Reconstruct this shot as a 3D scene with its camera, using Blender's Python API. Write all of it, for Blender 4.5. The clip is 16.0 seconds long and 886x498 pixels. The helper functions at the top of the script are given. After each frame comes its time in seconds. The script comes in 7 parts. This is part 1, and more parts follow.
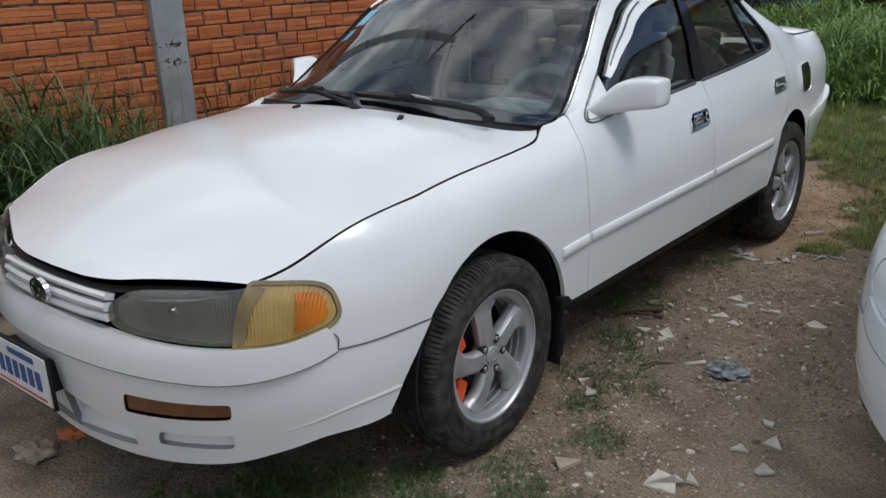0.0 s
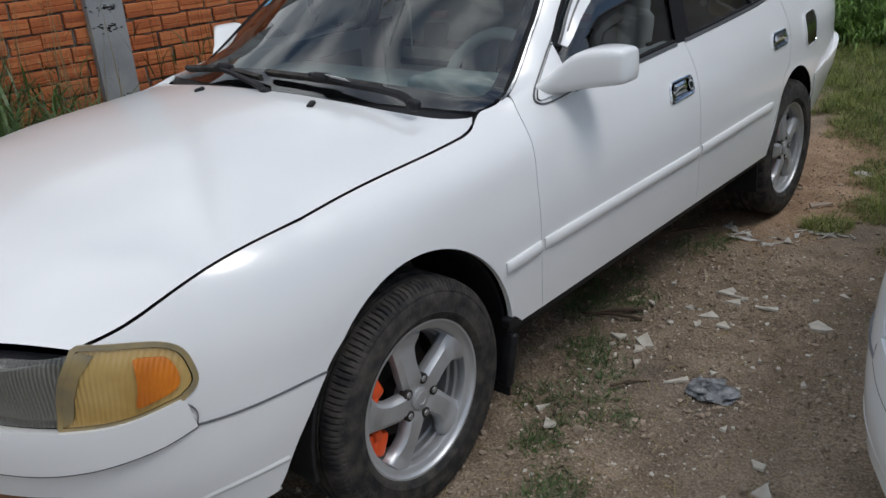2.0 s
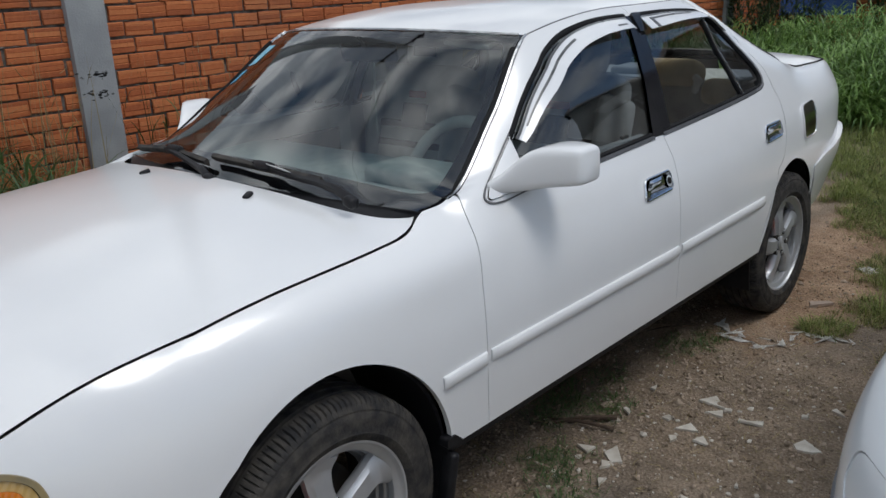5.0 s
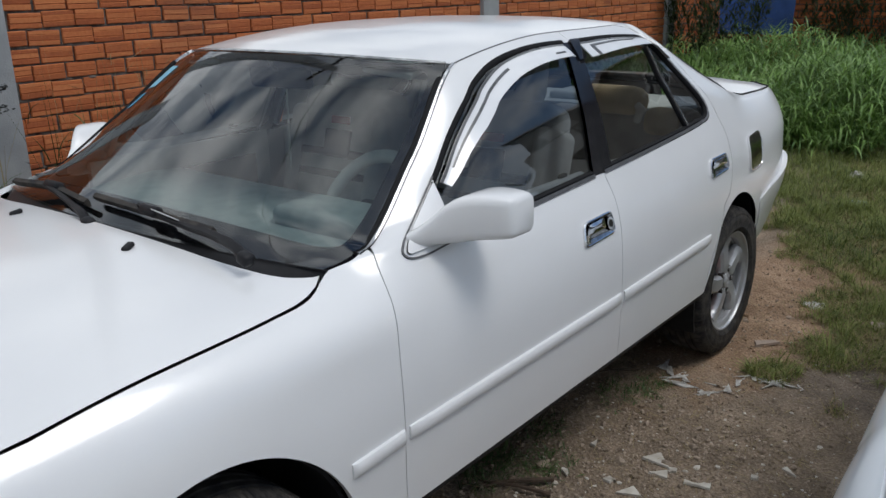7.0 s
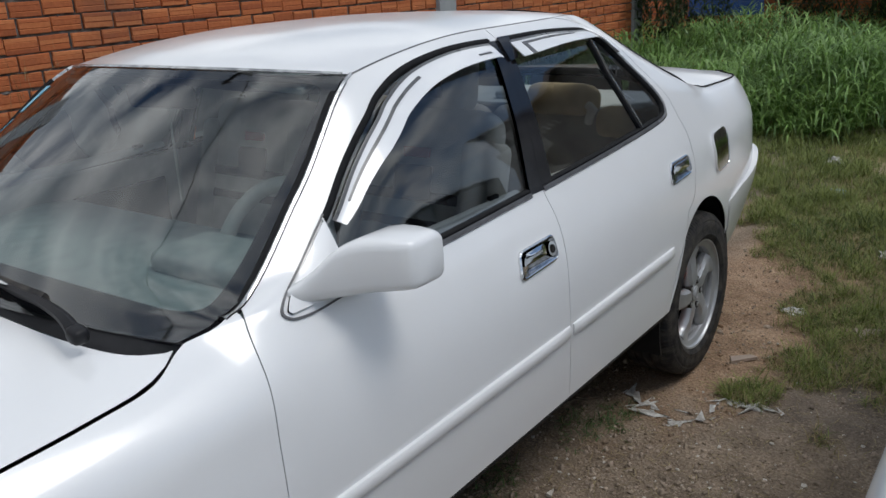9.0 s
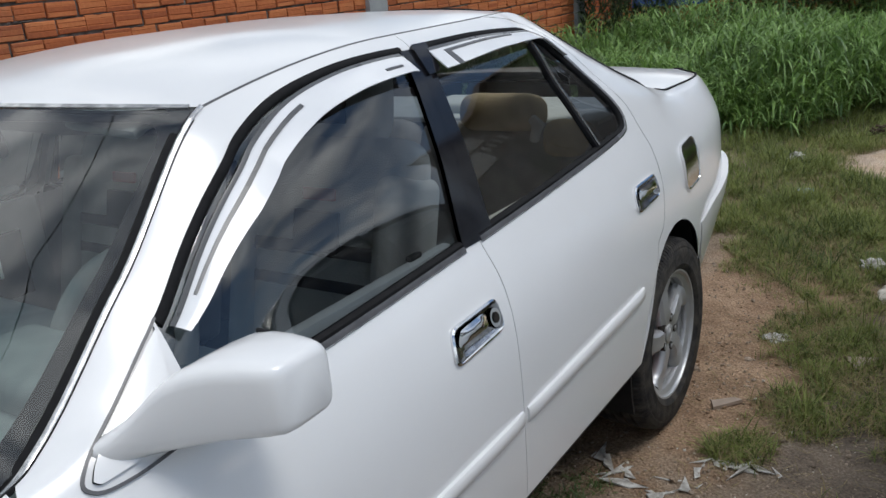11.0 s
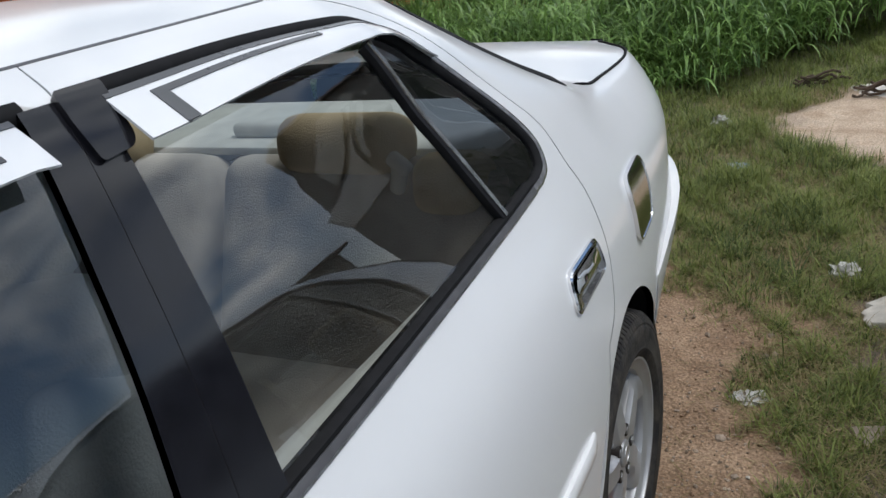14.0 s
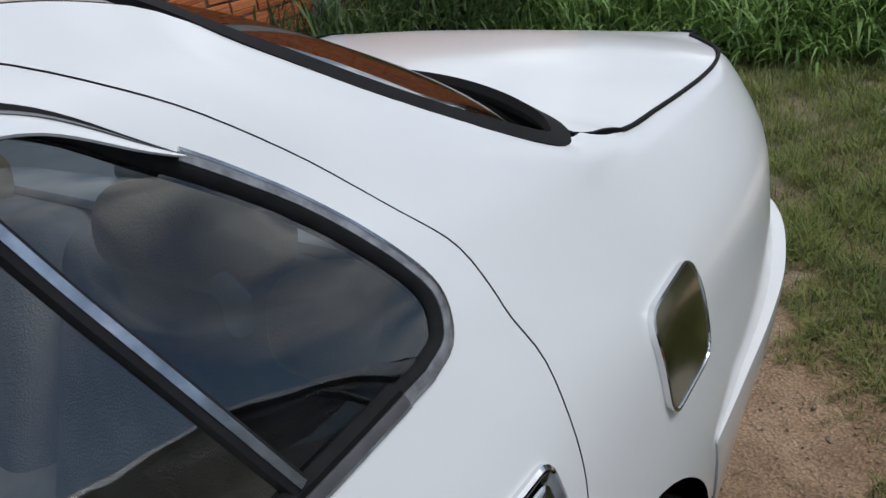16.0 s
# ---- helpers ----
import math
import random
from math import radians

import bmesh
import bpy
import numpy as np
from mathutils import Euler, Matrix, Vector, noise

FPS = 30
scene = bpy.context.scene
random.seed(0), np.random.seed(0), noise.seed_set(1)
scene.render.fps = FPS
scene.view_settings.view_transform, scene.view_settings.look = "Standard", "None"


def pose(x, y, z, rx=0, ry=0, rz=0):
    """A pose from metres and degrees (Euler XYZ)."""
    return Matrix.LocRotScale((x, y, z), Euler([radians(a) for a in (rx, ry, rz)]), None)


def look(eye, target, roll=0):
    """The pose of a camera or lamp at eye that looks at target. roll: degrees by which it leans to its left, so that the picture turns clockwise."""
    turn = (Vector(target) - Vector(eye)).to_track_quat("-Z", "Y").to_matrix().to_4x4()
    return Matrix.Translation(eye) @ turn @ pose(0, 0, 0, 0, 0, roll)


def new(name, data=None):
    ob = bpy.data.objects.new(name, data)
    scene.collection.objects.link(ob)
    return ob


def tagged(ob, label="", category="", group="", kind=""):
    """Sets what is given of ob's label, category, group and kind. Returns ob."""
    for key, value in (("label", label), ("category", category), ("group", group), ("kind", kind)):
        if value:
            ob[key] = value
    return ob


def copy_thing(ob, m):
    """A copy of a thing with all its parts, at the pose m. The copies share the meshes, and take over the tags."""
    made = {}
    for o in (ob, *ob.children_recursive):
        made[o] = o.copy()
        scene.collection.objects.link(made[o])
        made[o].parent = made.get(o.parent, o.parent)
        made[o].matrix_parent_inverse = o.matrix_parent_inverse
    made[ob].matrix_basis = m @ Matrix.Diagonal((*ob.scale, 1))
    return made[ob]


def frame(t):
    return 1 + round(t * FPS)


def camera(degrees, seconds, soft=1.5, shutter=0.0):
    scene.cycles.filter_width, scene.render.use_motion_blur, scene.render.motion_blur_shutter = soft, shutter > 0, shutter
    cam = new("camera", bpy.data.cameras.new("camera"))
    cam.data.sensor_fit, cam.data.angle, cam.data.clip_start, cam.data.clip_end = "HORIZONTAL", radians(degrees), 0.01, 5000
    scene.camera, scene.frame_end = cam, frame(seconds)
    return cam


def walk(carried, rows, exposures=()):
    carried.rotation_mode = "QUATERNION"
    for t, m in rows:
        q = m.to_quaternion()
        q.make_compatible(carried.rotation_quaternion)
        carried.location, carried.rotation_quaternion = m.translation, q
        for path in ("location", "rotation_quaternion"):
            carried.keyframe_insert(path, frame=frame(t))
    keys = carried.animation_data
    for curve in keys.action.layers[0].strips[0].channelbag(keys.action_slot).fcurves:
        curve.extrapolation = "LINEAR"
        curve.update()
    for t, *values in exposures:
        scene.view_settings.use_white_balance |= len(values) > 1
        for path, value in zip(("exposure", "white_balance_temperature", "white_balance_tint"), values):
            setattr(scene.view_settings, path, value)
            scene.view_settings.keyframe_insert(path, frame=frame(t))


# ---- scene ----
cam = camera(55.7, 16.0)
PATH = [
    (0, (2.276, -1.904, 1.467), (1.046, -0.459, 0.834), -2.3),
    (0.5, (2.202, -1.741, 1.479), (1.0, -0.279, 0.832), -2.3),
    (1, (2.143, -1.59, 1.505), (0.971, -0.112, 0.842), -2.6),
    (1.5, (2.136, -1.512, 1.502), (0.981, -0.04, 0.792), -3.7),
    (2, (2.136, -1.332, 1.48), (0.909, 0.056, 0.727), -4.2),
    (2.5, (2.185, -1.157, 1.486), (0.888, 0.163, 0.727), -4.5),
    (3, (2.199, -1.094, 1.487), (0.872, 0.206, 0.746), -4.5),
    (3.5, (2.174, -1.033, 1.507), (0.842, 0.281, 0.8), -4.3),
    (4, (2.168, -1.022, 1.518), (0.844, 0.319, 0.847), -3.8),
    (6.3, (2.173, -0.966, 1.518), (0.924, 0.478, 0.924), -1.6),
    (6.5, (2.131, -0.892, 1.529), (0.895, 0.561, 0.929), -1.5),
    (7, (2.023, -0.745, 1.548), (0.822, 0.736, 0.945), -1.3),
    (7.5, (1.971, -0.66, 1.548), (0.811, 0.851, 0.937), -1.5),
    (8, (1.942, -0.578, 1.538), (0.799, 0.94, 0.915), -2.1),
    (8.2, (1.945, -0.53, 1.546), (0.798, 0.982, 0.917), -2.5),
    (10.3, (1.815, 0.013, 1.534), (0.641, 1.51, 0.918), -4.3),
    (10.5, (1.761, 0.073, 1.52), (0.623, 1.599, 0.906), -5.0),
    (11, (1.689, 0.155, 1.519), (0.606, 1.712, 0.887), -5.5),
    (11.5, (1.593, 0.313, 1.511), (0.548, 1.888, 0.857), -5.7),
    (12, (1.523, 0.535, 1.52), (0.5, 2.117, 0.848), -5.9),
    (12.5, (1.445, 0.674, 1.51), (0.478, 2.28, 0.813), -6.1),
    (13, (1.327, 0.829, 1.503), (0.453, 2.484, 0.798), -7.2),
    (13.5, (1.271, 0.922, 1.497), (0.421, 2.578, 0.765), -7.9),
    (14, (1.266, 1.125, 1.482), (0.391, 2.755, 0.722), -7.9),
    (14.5, (1.29, 1.375, 1.48), (0.388, 2.972, 0.684), -7.8),
    (15, (1.278, 1.506, 1.47), (0.288, 3.036, 0.645), -8.0),
    (15.5, (1.236, 1.733, 1.463), (0.169, 3.216, 0.65), -8.5),
    (16, (1.218, 1.931, 1.441), (0.052, 3.324, 0.604), -9.1),
]
walk(cam, [(t, look(eye, target, roll)) for t, eye, target, roll in PATH], [(0, -.09), (1.5, -.14), (8, -.16), (10.5, -.02), (12.5, .09), (14.5, .19), (16, -.03)])

# ---- world and light ----
world = bpy.data.worlds.new("sky")
scene.world = world
world.use_nodes = True
wn = world.node_tree
bg = wn.nodes["Background"]
SUN_EL, SUN_AZ = radians(62), radians(74)
sky = wn.nodes.new("ShaderNodeTexSky")
sky.sky_type, sky.sun_disc = "NISHITA", False
sky.sun_elevation, sky.sun_rotation = SUN_EL, SUN_AZ
sky.air_density, sky.dust_density, sky.ozone_density = 1.0, 0.2, 4.0
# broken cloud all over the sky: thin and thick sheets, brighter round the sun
def sky_node(kind, **values):
    n = wn.nodes.new("ShaderNode" + kind)
    for k, v in values.items():
        n.inputs[k].default_value = v
    return n


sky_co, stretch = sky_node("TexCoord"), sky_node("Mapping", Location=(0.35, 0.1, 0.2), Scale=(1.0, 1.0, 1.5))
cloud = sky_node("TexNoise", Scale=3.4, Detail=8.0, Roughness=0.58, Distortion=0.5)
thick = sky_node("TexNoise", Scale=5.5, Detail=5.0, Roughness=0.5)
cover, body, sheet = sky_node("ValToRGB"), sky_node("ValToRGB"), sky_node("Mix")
wn.links.new(sky_co.outputs["Generated"], stretch.inputs["Vector"])
for n in (cloud, thick):
    wn.links.new(stretch.outputs["Vector"], n.inputs["Vector"])
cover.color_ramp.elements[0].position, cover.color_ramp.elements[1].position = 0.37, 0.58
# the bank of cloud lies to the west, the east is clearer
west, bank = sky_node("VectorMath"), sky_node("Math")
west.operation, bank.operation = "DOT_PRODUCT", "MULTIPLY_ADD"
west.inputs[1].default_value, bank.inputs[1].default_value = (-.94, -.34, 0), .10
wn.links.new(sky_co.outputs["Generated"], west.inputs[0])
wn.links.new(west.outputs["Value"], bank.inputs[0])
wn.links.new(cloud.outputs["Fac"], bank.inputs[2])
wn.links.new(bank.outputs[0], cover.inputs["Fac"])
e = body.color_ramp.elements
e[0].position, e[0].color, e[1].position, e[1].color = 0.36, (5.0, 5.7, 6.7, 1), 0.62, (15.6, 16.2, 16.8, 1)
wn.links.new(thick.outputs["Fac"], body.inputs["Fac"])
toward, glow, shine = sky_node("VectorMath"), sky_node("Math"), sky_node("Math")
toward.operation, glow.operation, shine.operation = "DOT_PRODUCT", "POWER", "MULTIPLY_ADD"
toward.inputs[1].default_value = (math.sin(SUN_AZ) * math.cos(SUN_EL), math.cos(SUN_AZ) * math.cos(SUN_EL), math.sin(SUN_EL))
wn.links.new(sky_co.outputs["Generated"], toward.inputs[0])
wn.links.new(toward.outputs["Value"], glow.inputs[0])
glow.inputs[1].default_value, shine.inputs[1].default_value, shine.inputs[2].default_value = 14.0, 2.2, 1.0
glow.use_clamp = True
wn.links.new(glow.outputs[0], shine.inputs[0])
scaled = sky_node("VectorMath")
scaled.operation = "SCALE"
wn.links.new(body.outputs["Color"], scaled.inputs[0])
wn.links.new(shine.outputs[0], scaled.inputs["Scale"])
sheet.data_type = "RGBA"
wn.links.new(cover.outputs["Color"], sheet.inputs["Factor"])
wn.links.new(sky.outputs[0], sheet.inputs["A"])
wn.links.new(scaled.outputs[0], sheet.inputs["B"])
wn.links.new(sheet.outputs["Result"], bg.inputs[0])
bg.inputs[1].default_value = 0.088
sun = new("sun", bpy.data.lights.new("sun", "SUN"))
sun.data.energy, sun.data.angle, sun.data.color = 1.35, radians(24), (1, 0.97, 0.93)
sun.matrix_world = look((math.sin(SUN_AZ) * 20, math.cos(SUN_AZ) * 20, 20 * math.tan(SUN_EL)), (0, 0, 0))

# ---- materials ----
def material(name, color, rough=0.5, metal=0.0, spread=0.0, scale=20.0, bump=0.0, bump_scale=200.0, coat=0.0, second=None, detail=6.0, alpha_rough=0.1):
    """A surface: base colour that drifts towards second by noise of that scale, with fine relief."""
    m = bpy.data.materials.new(name)
    m.use_nodes = True
    nt = m.node_tree
    b = nt.nodes["Principled BSDF"]
    b.inputs["Roughness"].default_value = rough
    b.inputs["Metallic"].default_value = metal
    b.inputs["Base Color"].default_value = (*color, 1)
    b.inputs["Coat Weight"].default_value = coat
    b.inputs["Coat Roughness"].default_value = 0.04
    co = nt.nodes.new("ShaderNodeTexCoord")
    if spread or second:
        n1 = nt.nodes.new("ShaderNodeTexNoise")
        n1.inputs["Scale"].default_value, n1.inputs["Detail"].default_value = scale, detail
        nt.links.new(co.outputs["Object"], n1.inputs["Vector"])
        ramp = nt.nodes.new("ShaderNodeValToRGB")
        other = second or tuple(c * (1 - spread) for c in color)
        ramp.color_ramp.elements[0].position, ramp.color_ramp.elements[1].position = 0.36, 0.64
        ramp.color_ramp.elements[0].color, ramp.color_ramp.elements[1].color = (*other, 1), (*color, 1)
        nt.links.new(n1.outputs["Fac"], ramp.inputs["Fac"])
        nt.links.new(ramp.outputs["Color"], b.inputs["Base Color"])
        mr = nt.nodes.new("ShaderNodeMapRange")
        mr.inputs["To Min"].default_value, mr.inputs["To Max"].default_value = rough - alpha_rough * rough, min(1, rough + alpha_rough * rough)
        nt.links.new(n1.outputs["Fac"], mr.inputs["Value"])
        nt.links.new(mr.outputs["Result"], b.inputs["Roughness"])
    if bump:
        n2 = nt.nodes.new("ShaderNodeTexNoise")
        n2.inputs["Scale"].default_value, n2.inputs["Detail"].default_value = bump_scale, 4
        nt.links.new(co.outputs["Object"], n2.inputs["Vector"])
        bp = nt.nodes.new("ShaderNodeBump")
        bp.inputs["Strength"].default_value, bp.inputs["Distance"].default_value = bump, 0.01
        nt.links.new(n2.outputs["Fac"], bp.inputs["Height"])
        nt.links.new(bp.outputs["Normal"], b.inputs["Normal"])
    return m


def glass(name, tint, ior=1.5, rough=0.0, shine=1.0):
    """A thin pane: tinted see-through with a mirror gloss that grows towards the edge of sight."""
    m = bpy.data.materials.new(name)
    m.use_nodes = True
    nt = m.node_tree
    nt.nodes.remove(nt.nodes["Principled BSDF"])
    out = nt.nodes["Material Output"]
    mix, clear, gloss, fr = (nt.nodes.new("ShaderNode" + k) for k in ("MixShader", "BsdfTransparent", "BsdfGlossy", "Fresnel"))
    clear.inputs["Color"].default_value = (*tint, 1)
    gloss.inputs["Roughness"].default_value, gloss.inputs["Color"].default_value = rough, (shine, shine, shine, 1)
    fr.inputs["IOR"].default_value = ior
    nt.links.new(fr.outputs[0], mix.inputs[0])
    nt.links.new(clear.outputs[0], mix.inputs[1])
    nt.links.new(gloss.outputs[0], mix.inputs[2])
    nt.links.new(mix.outputs[0], out.inputs[0])
    return m


PAINT = material("white_paint", (0.76, 0.765, 0.765), 0.30, spread=0.03, scale=3, coat=0.75, bump=0.008, bump_scale=60)
PAINT.node_tree.nodes["Principled BSDF"].inputs["Coat Roughness"].default_value = 0.11
SILVER_PAINT = material("pale_silver_paint", (0.72, 0.77, 0.81), 0.32, metal=0.0, spread=0.03, scale=4, coat=0.9)
BLACK = material("black_plastic", (0.018, 0.018, 0.02), 0.45, spread=0.3, scale=30, bump=0.05, bump_scale=400)
GLOSS_BLACK = material("gloss_black_film", (0.01, 0.01, 0.013), 0.12, spread=0.3, scale=40, alpha_rough=0.4)
RUBBER = material("worn_rubber", (0.021, 0.021, 0.022), 0.75, second=(0.062, 0.056, 0.049), scale=26, bump=0.25, bump_scale=120)
SEAL = material("rubber_seal", (0.012, 0.012, 0.013), 0.8, spread=0.4, scale=60)
CHROME = material("chrome", (0.82, 0.82, 0.82), 0.08, metal=1, spread=0.15, scale=25)
# chrome darkened to carry the shade and dark reflection of the handle's recess
CUP = material("shaded_chrome_cup", (0.55, 0.55, 0.56), 0.16, metal=1, second=(0.30, 0.30, 0.31), scale=40)
TRIM = material("worn_bright_trim", (0.64, 0.64, 0.63), 0.25, metal=1, second=(0.36, 0.36, 0.36), scale=35)
STRIP_SATIN = material("satin_grey_strip", (0.33, 0.33, 0.34), 0.34, metal=0.5, second=(0.17, 0.17, 0.18), scale=60)
STRIP_GREY = material("dark_grey_strip", (0.10, 0.10, 0.105), 0.35, spread=0.3, scale=30)
# film tinted dark brown, as the ground mirrored in it would look
FLAP = material("browned_mirror_film", (0.44, 0.41, 0.35), 0.16, metal=1, second=(0.30, 0.275, 0.22), scale=14)
for _m in (RUBBER, SEAL, BLACK):
    _m.node_tree.nodes["Principled BSDF"].inputs["Specular IOR Level"].default_value = 0.2
ALLOY = material("silver_alloy", (0.52, 0.53, 0.545), 0.42, metal=0.6, spread=0.12, scale=12)
BARREL = material("dull_rim_barrel", (0.36, 0.365, 0.37), 0.42, metal=0.6, spread=0.2, scale=14)
DARK_METAL = material("dark_brake_metal", (0.05, 0.045, 0.04), 0.6, metal=0.6, spread=0.4, scale=15)
ORANGE = material("orange_paint", (0.85, 0.10, 0.02), 0.4, spread=0.2, scale=20)
AMBER = material("amber_lens", (0.66, 0.19, 0.012), 0.15, second=(0.46, 0.12, 0.01), scale=9, coat=0.6)
AMBER_PALE = material("faded_amber_lens", (0.50, 0.34, 0.12), 0.14, second=(0.38, 0.235, 0.065), scale=9, coat=0.6)
LAMP_RIM = material("olive_lamp_rim", (0.30, 0.225, 0.10), 0.3, second=(0.20, 0.165, 0.10), scale=18, coat=0.4)
FOG = material("dull_amber_lens", (0.20, 0.08, 0.03), 0.35, second=(0.13, 0.05, 0.02), scale=18, coat=0.3)
LAMP_IN = material("lamp_reflector", (0.50, 0.50, 0.47), 0.4, metal=0.2, spread=0.25, scale=8)


def lens_material():
    """Clouded lamp glass with fine upright ribs: partly clear, partly a grey haze under a gloss."""
    m = material("lamp_lens", (0.14, 0.14, 0.125), 0.14, coat=0.7)
    nt = m.node_tree
    b, out = nt.nodes["Principled BSDF"], nt.nodes["Material Output"]
    co, wv, bp, ramp = (nt.nodes.new("ShaderNode" + k) for k in ("TexCoord", "TexWave", "Bump", "ValToRGB"))
    wv.inputs["Scale"].default_value, wv.inputs["Distortion"].default_value = 46, 0.3
    nt.links.new(co.outputs["Object"], wv.inputs["Vector"])
    bp.inputs["Strength"].default_value, bp.inputs["Distance"].default_value = 0.2, 0.004
    nt.links.new(wv.outputs["Fac"], bp.inputs["Height"])
    nt.links.new(bp.outputs["Normal"], b.inputs["Normal"])
    # rib contrast painted in: dark furrows and pale crests follow the relief
    e = ramp.color_ramp.elements
    e[0].color, e[1].color = (0.05, 0.05, 0.046, 1), (0.24, 0.24, 0.22, 1)
    nt.links.new(wv.outputs["Fac"], ramp.inputs[0])
    nt.links.new(ramp.outputs[0], b.inputs["Base Color"])
    clear, ms = nt.nodes.new("ShaderNodeBsdfTransparent"), nt.nodes.new("ShaderNodeMixShader")
    clear.inputs["Color"].default_value = (0.8, 0.8, 0.76, 1)
    ms.inputs[0].default_value = 0.55
    nt.links.new(clear.outputs[0], ms.inputs[1])
    nt.links.new(b.outputs[0], ms.inputs[2])
    nt.links.new(ms.outputs[0], out.inputs[0])
    return m


LAMP_LENS = lens_material()
CLOTH_CREAM = material("cream_seat_cover", (0.74, 0.71, 0.64), 0.95, spread=0.18, scale=12, bump=0.3, bump_scale=260)
CLOTH_TAN = material("tan_seat_cover", (0.62, 0.49, 0.31), 0.95, spread=0.25, scale=10, bump=0.3, bump_scale=260)
CLOTH_BROWN = material("brown_seat_cloth", (0.45, 0.415, 0.37), 0.95, spread=0.25, scale=10, bump=0.3, bump_scale=260)
CLOTH_DARK = material("dark_cover_stripe", (0.07, 0.06, 0.06), 0.95, spread=0.2, scale=10)
CABIN = material("grey_cabin_plastic", (0.34, 0.40, 0.39), 0.7, spread=0.15, scale=20, bump=0.1, bump_scale=300)
LINING = material("pale_grey_lining", (0.62, 0.64, 0.62), 0.8, spread=0.12, scale=15, bump=0.1, bump_scale=300)
CABIN_DARK = material("dark_cabin_cloth", (0.045, 0.042, 0.038), 0.9, spread=0.3, scale=20)
LINER = material("roof_lining", (0.42, 0.41, 0.39), 0.95, spread=0.1, scale=20)
VISOR = material("white_visor_plastic", (0.74, 0.75, 0.76), 0.2, spread=0.04, scale=8, coat=0.6)
VISOR_DARK = material("dark_visor_mark", (0.06, 0.06, 0.065), 0.4)
VISOR_GREY = material("grey_visor_stripe", (0.085, 0.088, 0.092), 0.28, spread=0.15, scale=12)
GLASS = glass("tinted_car_glass", (0.85, 0.90, 0.90), 1.88)
GLASS_DARK = glass("dark_film_glass", (0.27, 0.32, 0.40), 1.75)
GLASS_SCREEN = glass("windscreen_glass", (0.62, 0.72, 0.73), 1.86)
# low IOR and a grey gloss colour dim the wall's reflection in this pane
GLASS_REAR = glass("rear_dimmed_glass", (0.34, 0.36, 0.34), 1.25, shine=0.45)
GLASS_SIDE = glass("front_film_glass", (0.36, 0.42, 0.48), 1.80)
PLATE = material("plate_white", (0.72, 0.73, 0.72), 0.5, spread=0.12, scale=25)
PLATE_BLUE = material("plate_blue", (0.03, 0.08, 0.25), 0.5)
PLATE_RED = material("plate_red", (0.55, 0.08, 0.06), 0.5)
STICKER_BLUE = material("sticker_blue", (0.03, 0.22, 0.42), 0.5, second=(0.10, 0.38, 0.55), scale=60)
STICKER_PALE = material("sticker_pale", (0.12, 0.42, 0.58), 0.5, second=(0.30, 0.55, 0.66), scale=80)

# mortar grey, darkened to include the shade of the recessed joints
MORTAR = material("mortar", (0.17, 0.15, 0.13), 0.95, second=(0.05, 0.042, 0.036), scale=14, bump=0.6, bump_scale=60)
CONCRETE = material("grey_concrete", (0.34, 0.35, 0.35), 0.9, second=(0.27, 0.28, 0.285), scale=5, bump=0.25, bump_scale=90)
SMUDGE = material("dark_smudge", (0.06, 0.06, 0.06), 0.9, spread=0.5, scale=70)
TILE = material("broken_tile", (0.55, 0.52, 0.46), 0.6, second=(0.42, 0.38, 0.32), scale=25, bump=0.2, bump_scale=150)
TILE_PINK = material("pinkish_tile", (0.40, 0.31, 0.25), 0.7, second=(0.30, 0.24, 0.19), scale=20)
SLAB = material("pale_concrete_slab", (0.58, 0.54, 0.47), 0.9, second=(0.40, 0.37, 0.32), scale=12, bump=0.5, bump_scale=50)
STONE = material("gravel", (0.40, 0.32, 0.245), 0.9, second=(0.19, 0.145, 0.105), scale=30, bump=0.3, bump_scale=150)
FILM = material("dirty_plastic_film", (0.58, 0.57, 0.54), 0.35, second=(0.30, 0.28, 0.25), scale=40, bump=0.4, bump_scale=80)
ASH = material("pale_ash", (0.70, 0.67, 0.62), 0.95, second=(0.45, 0.42, 0.38), scale=18, bump=0.5, bump_scale=70)
FILM_DARK = material("crumpled_grey_bag", (0.26, 0.27, 0.28), 0.4, second=(0.05, 0.055, 0.06), scale=40, bump=0.5, bump_scale=60)
BLUE_LITTER = material("blue_wrapper", (0.05, 0.16, 0.30), 0.4, second=(0.4, 0.45, 0.5), scale=40)
STICK = material("dead_twig", (0.09, 0.06, 0.04), 0.9, spread=0.4, scale=40)
BLUE_SHEET = material("blue_tarpaulin", (0.03, 0.09, 0.30), 0.6, spread=0.3, scale=6)
HOUSE_WALL = material("house_wall", (0.27, 0.26, 0.25), 0.9, second=(0.19, 0.185, 0.18), scale=3)
HOUSE_PALE = material("pale_shutter_paint", (0.62, 0.62, 0.60), 0.6, spread=0.15, scale=4)
HOUSE_ROOF = material("house_roof", (0.09, 0.06, 0.05), 0.8, spread=0.3, scale=5)


def ribbed(m, scale):
    """Fine upright ribs on a lamp's lens."""
    nt = m.node_tree
    co, wv, bp = (nt.nodes.new("ShaderNode" + k) for k in ("TexCoord", "TexWave", "Bump"))
    wv.inputs["Scale"].default_value = scale
    bp.inputs["Strength"].default_value, bp.inputs["Distance"].default_value = 0.4, 0.004
    nt.links.new(co.outputs["Object"], wv.inputs["Vector"])
    nt.links.new(wv.outputs["Fac"], bp.inputs["Height"])
    nt.links.new(bp.outputs["Normal"], nt.nodes["Principled BSDF"].inputs["Normal"])


ribbed(AMBER_PALE, 46)
ribbed(AMBER, 60)


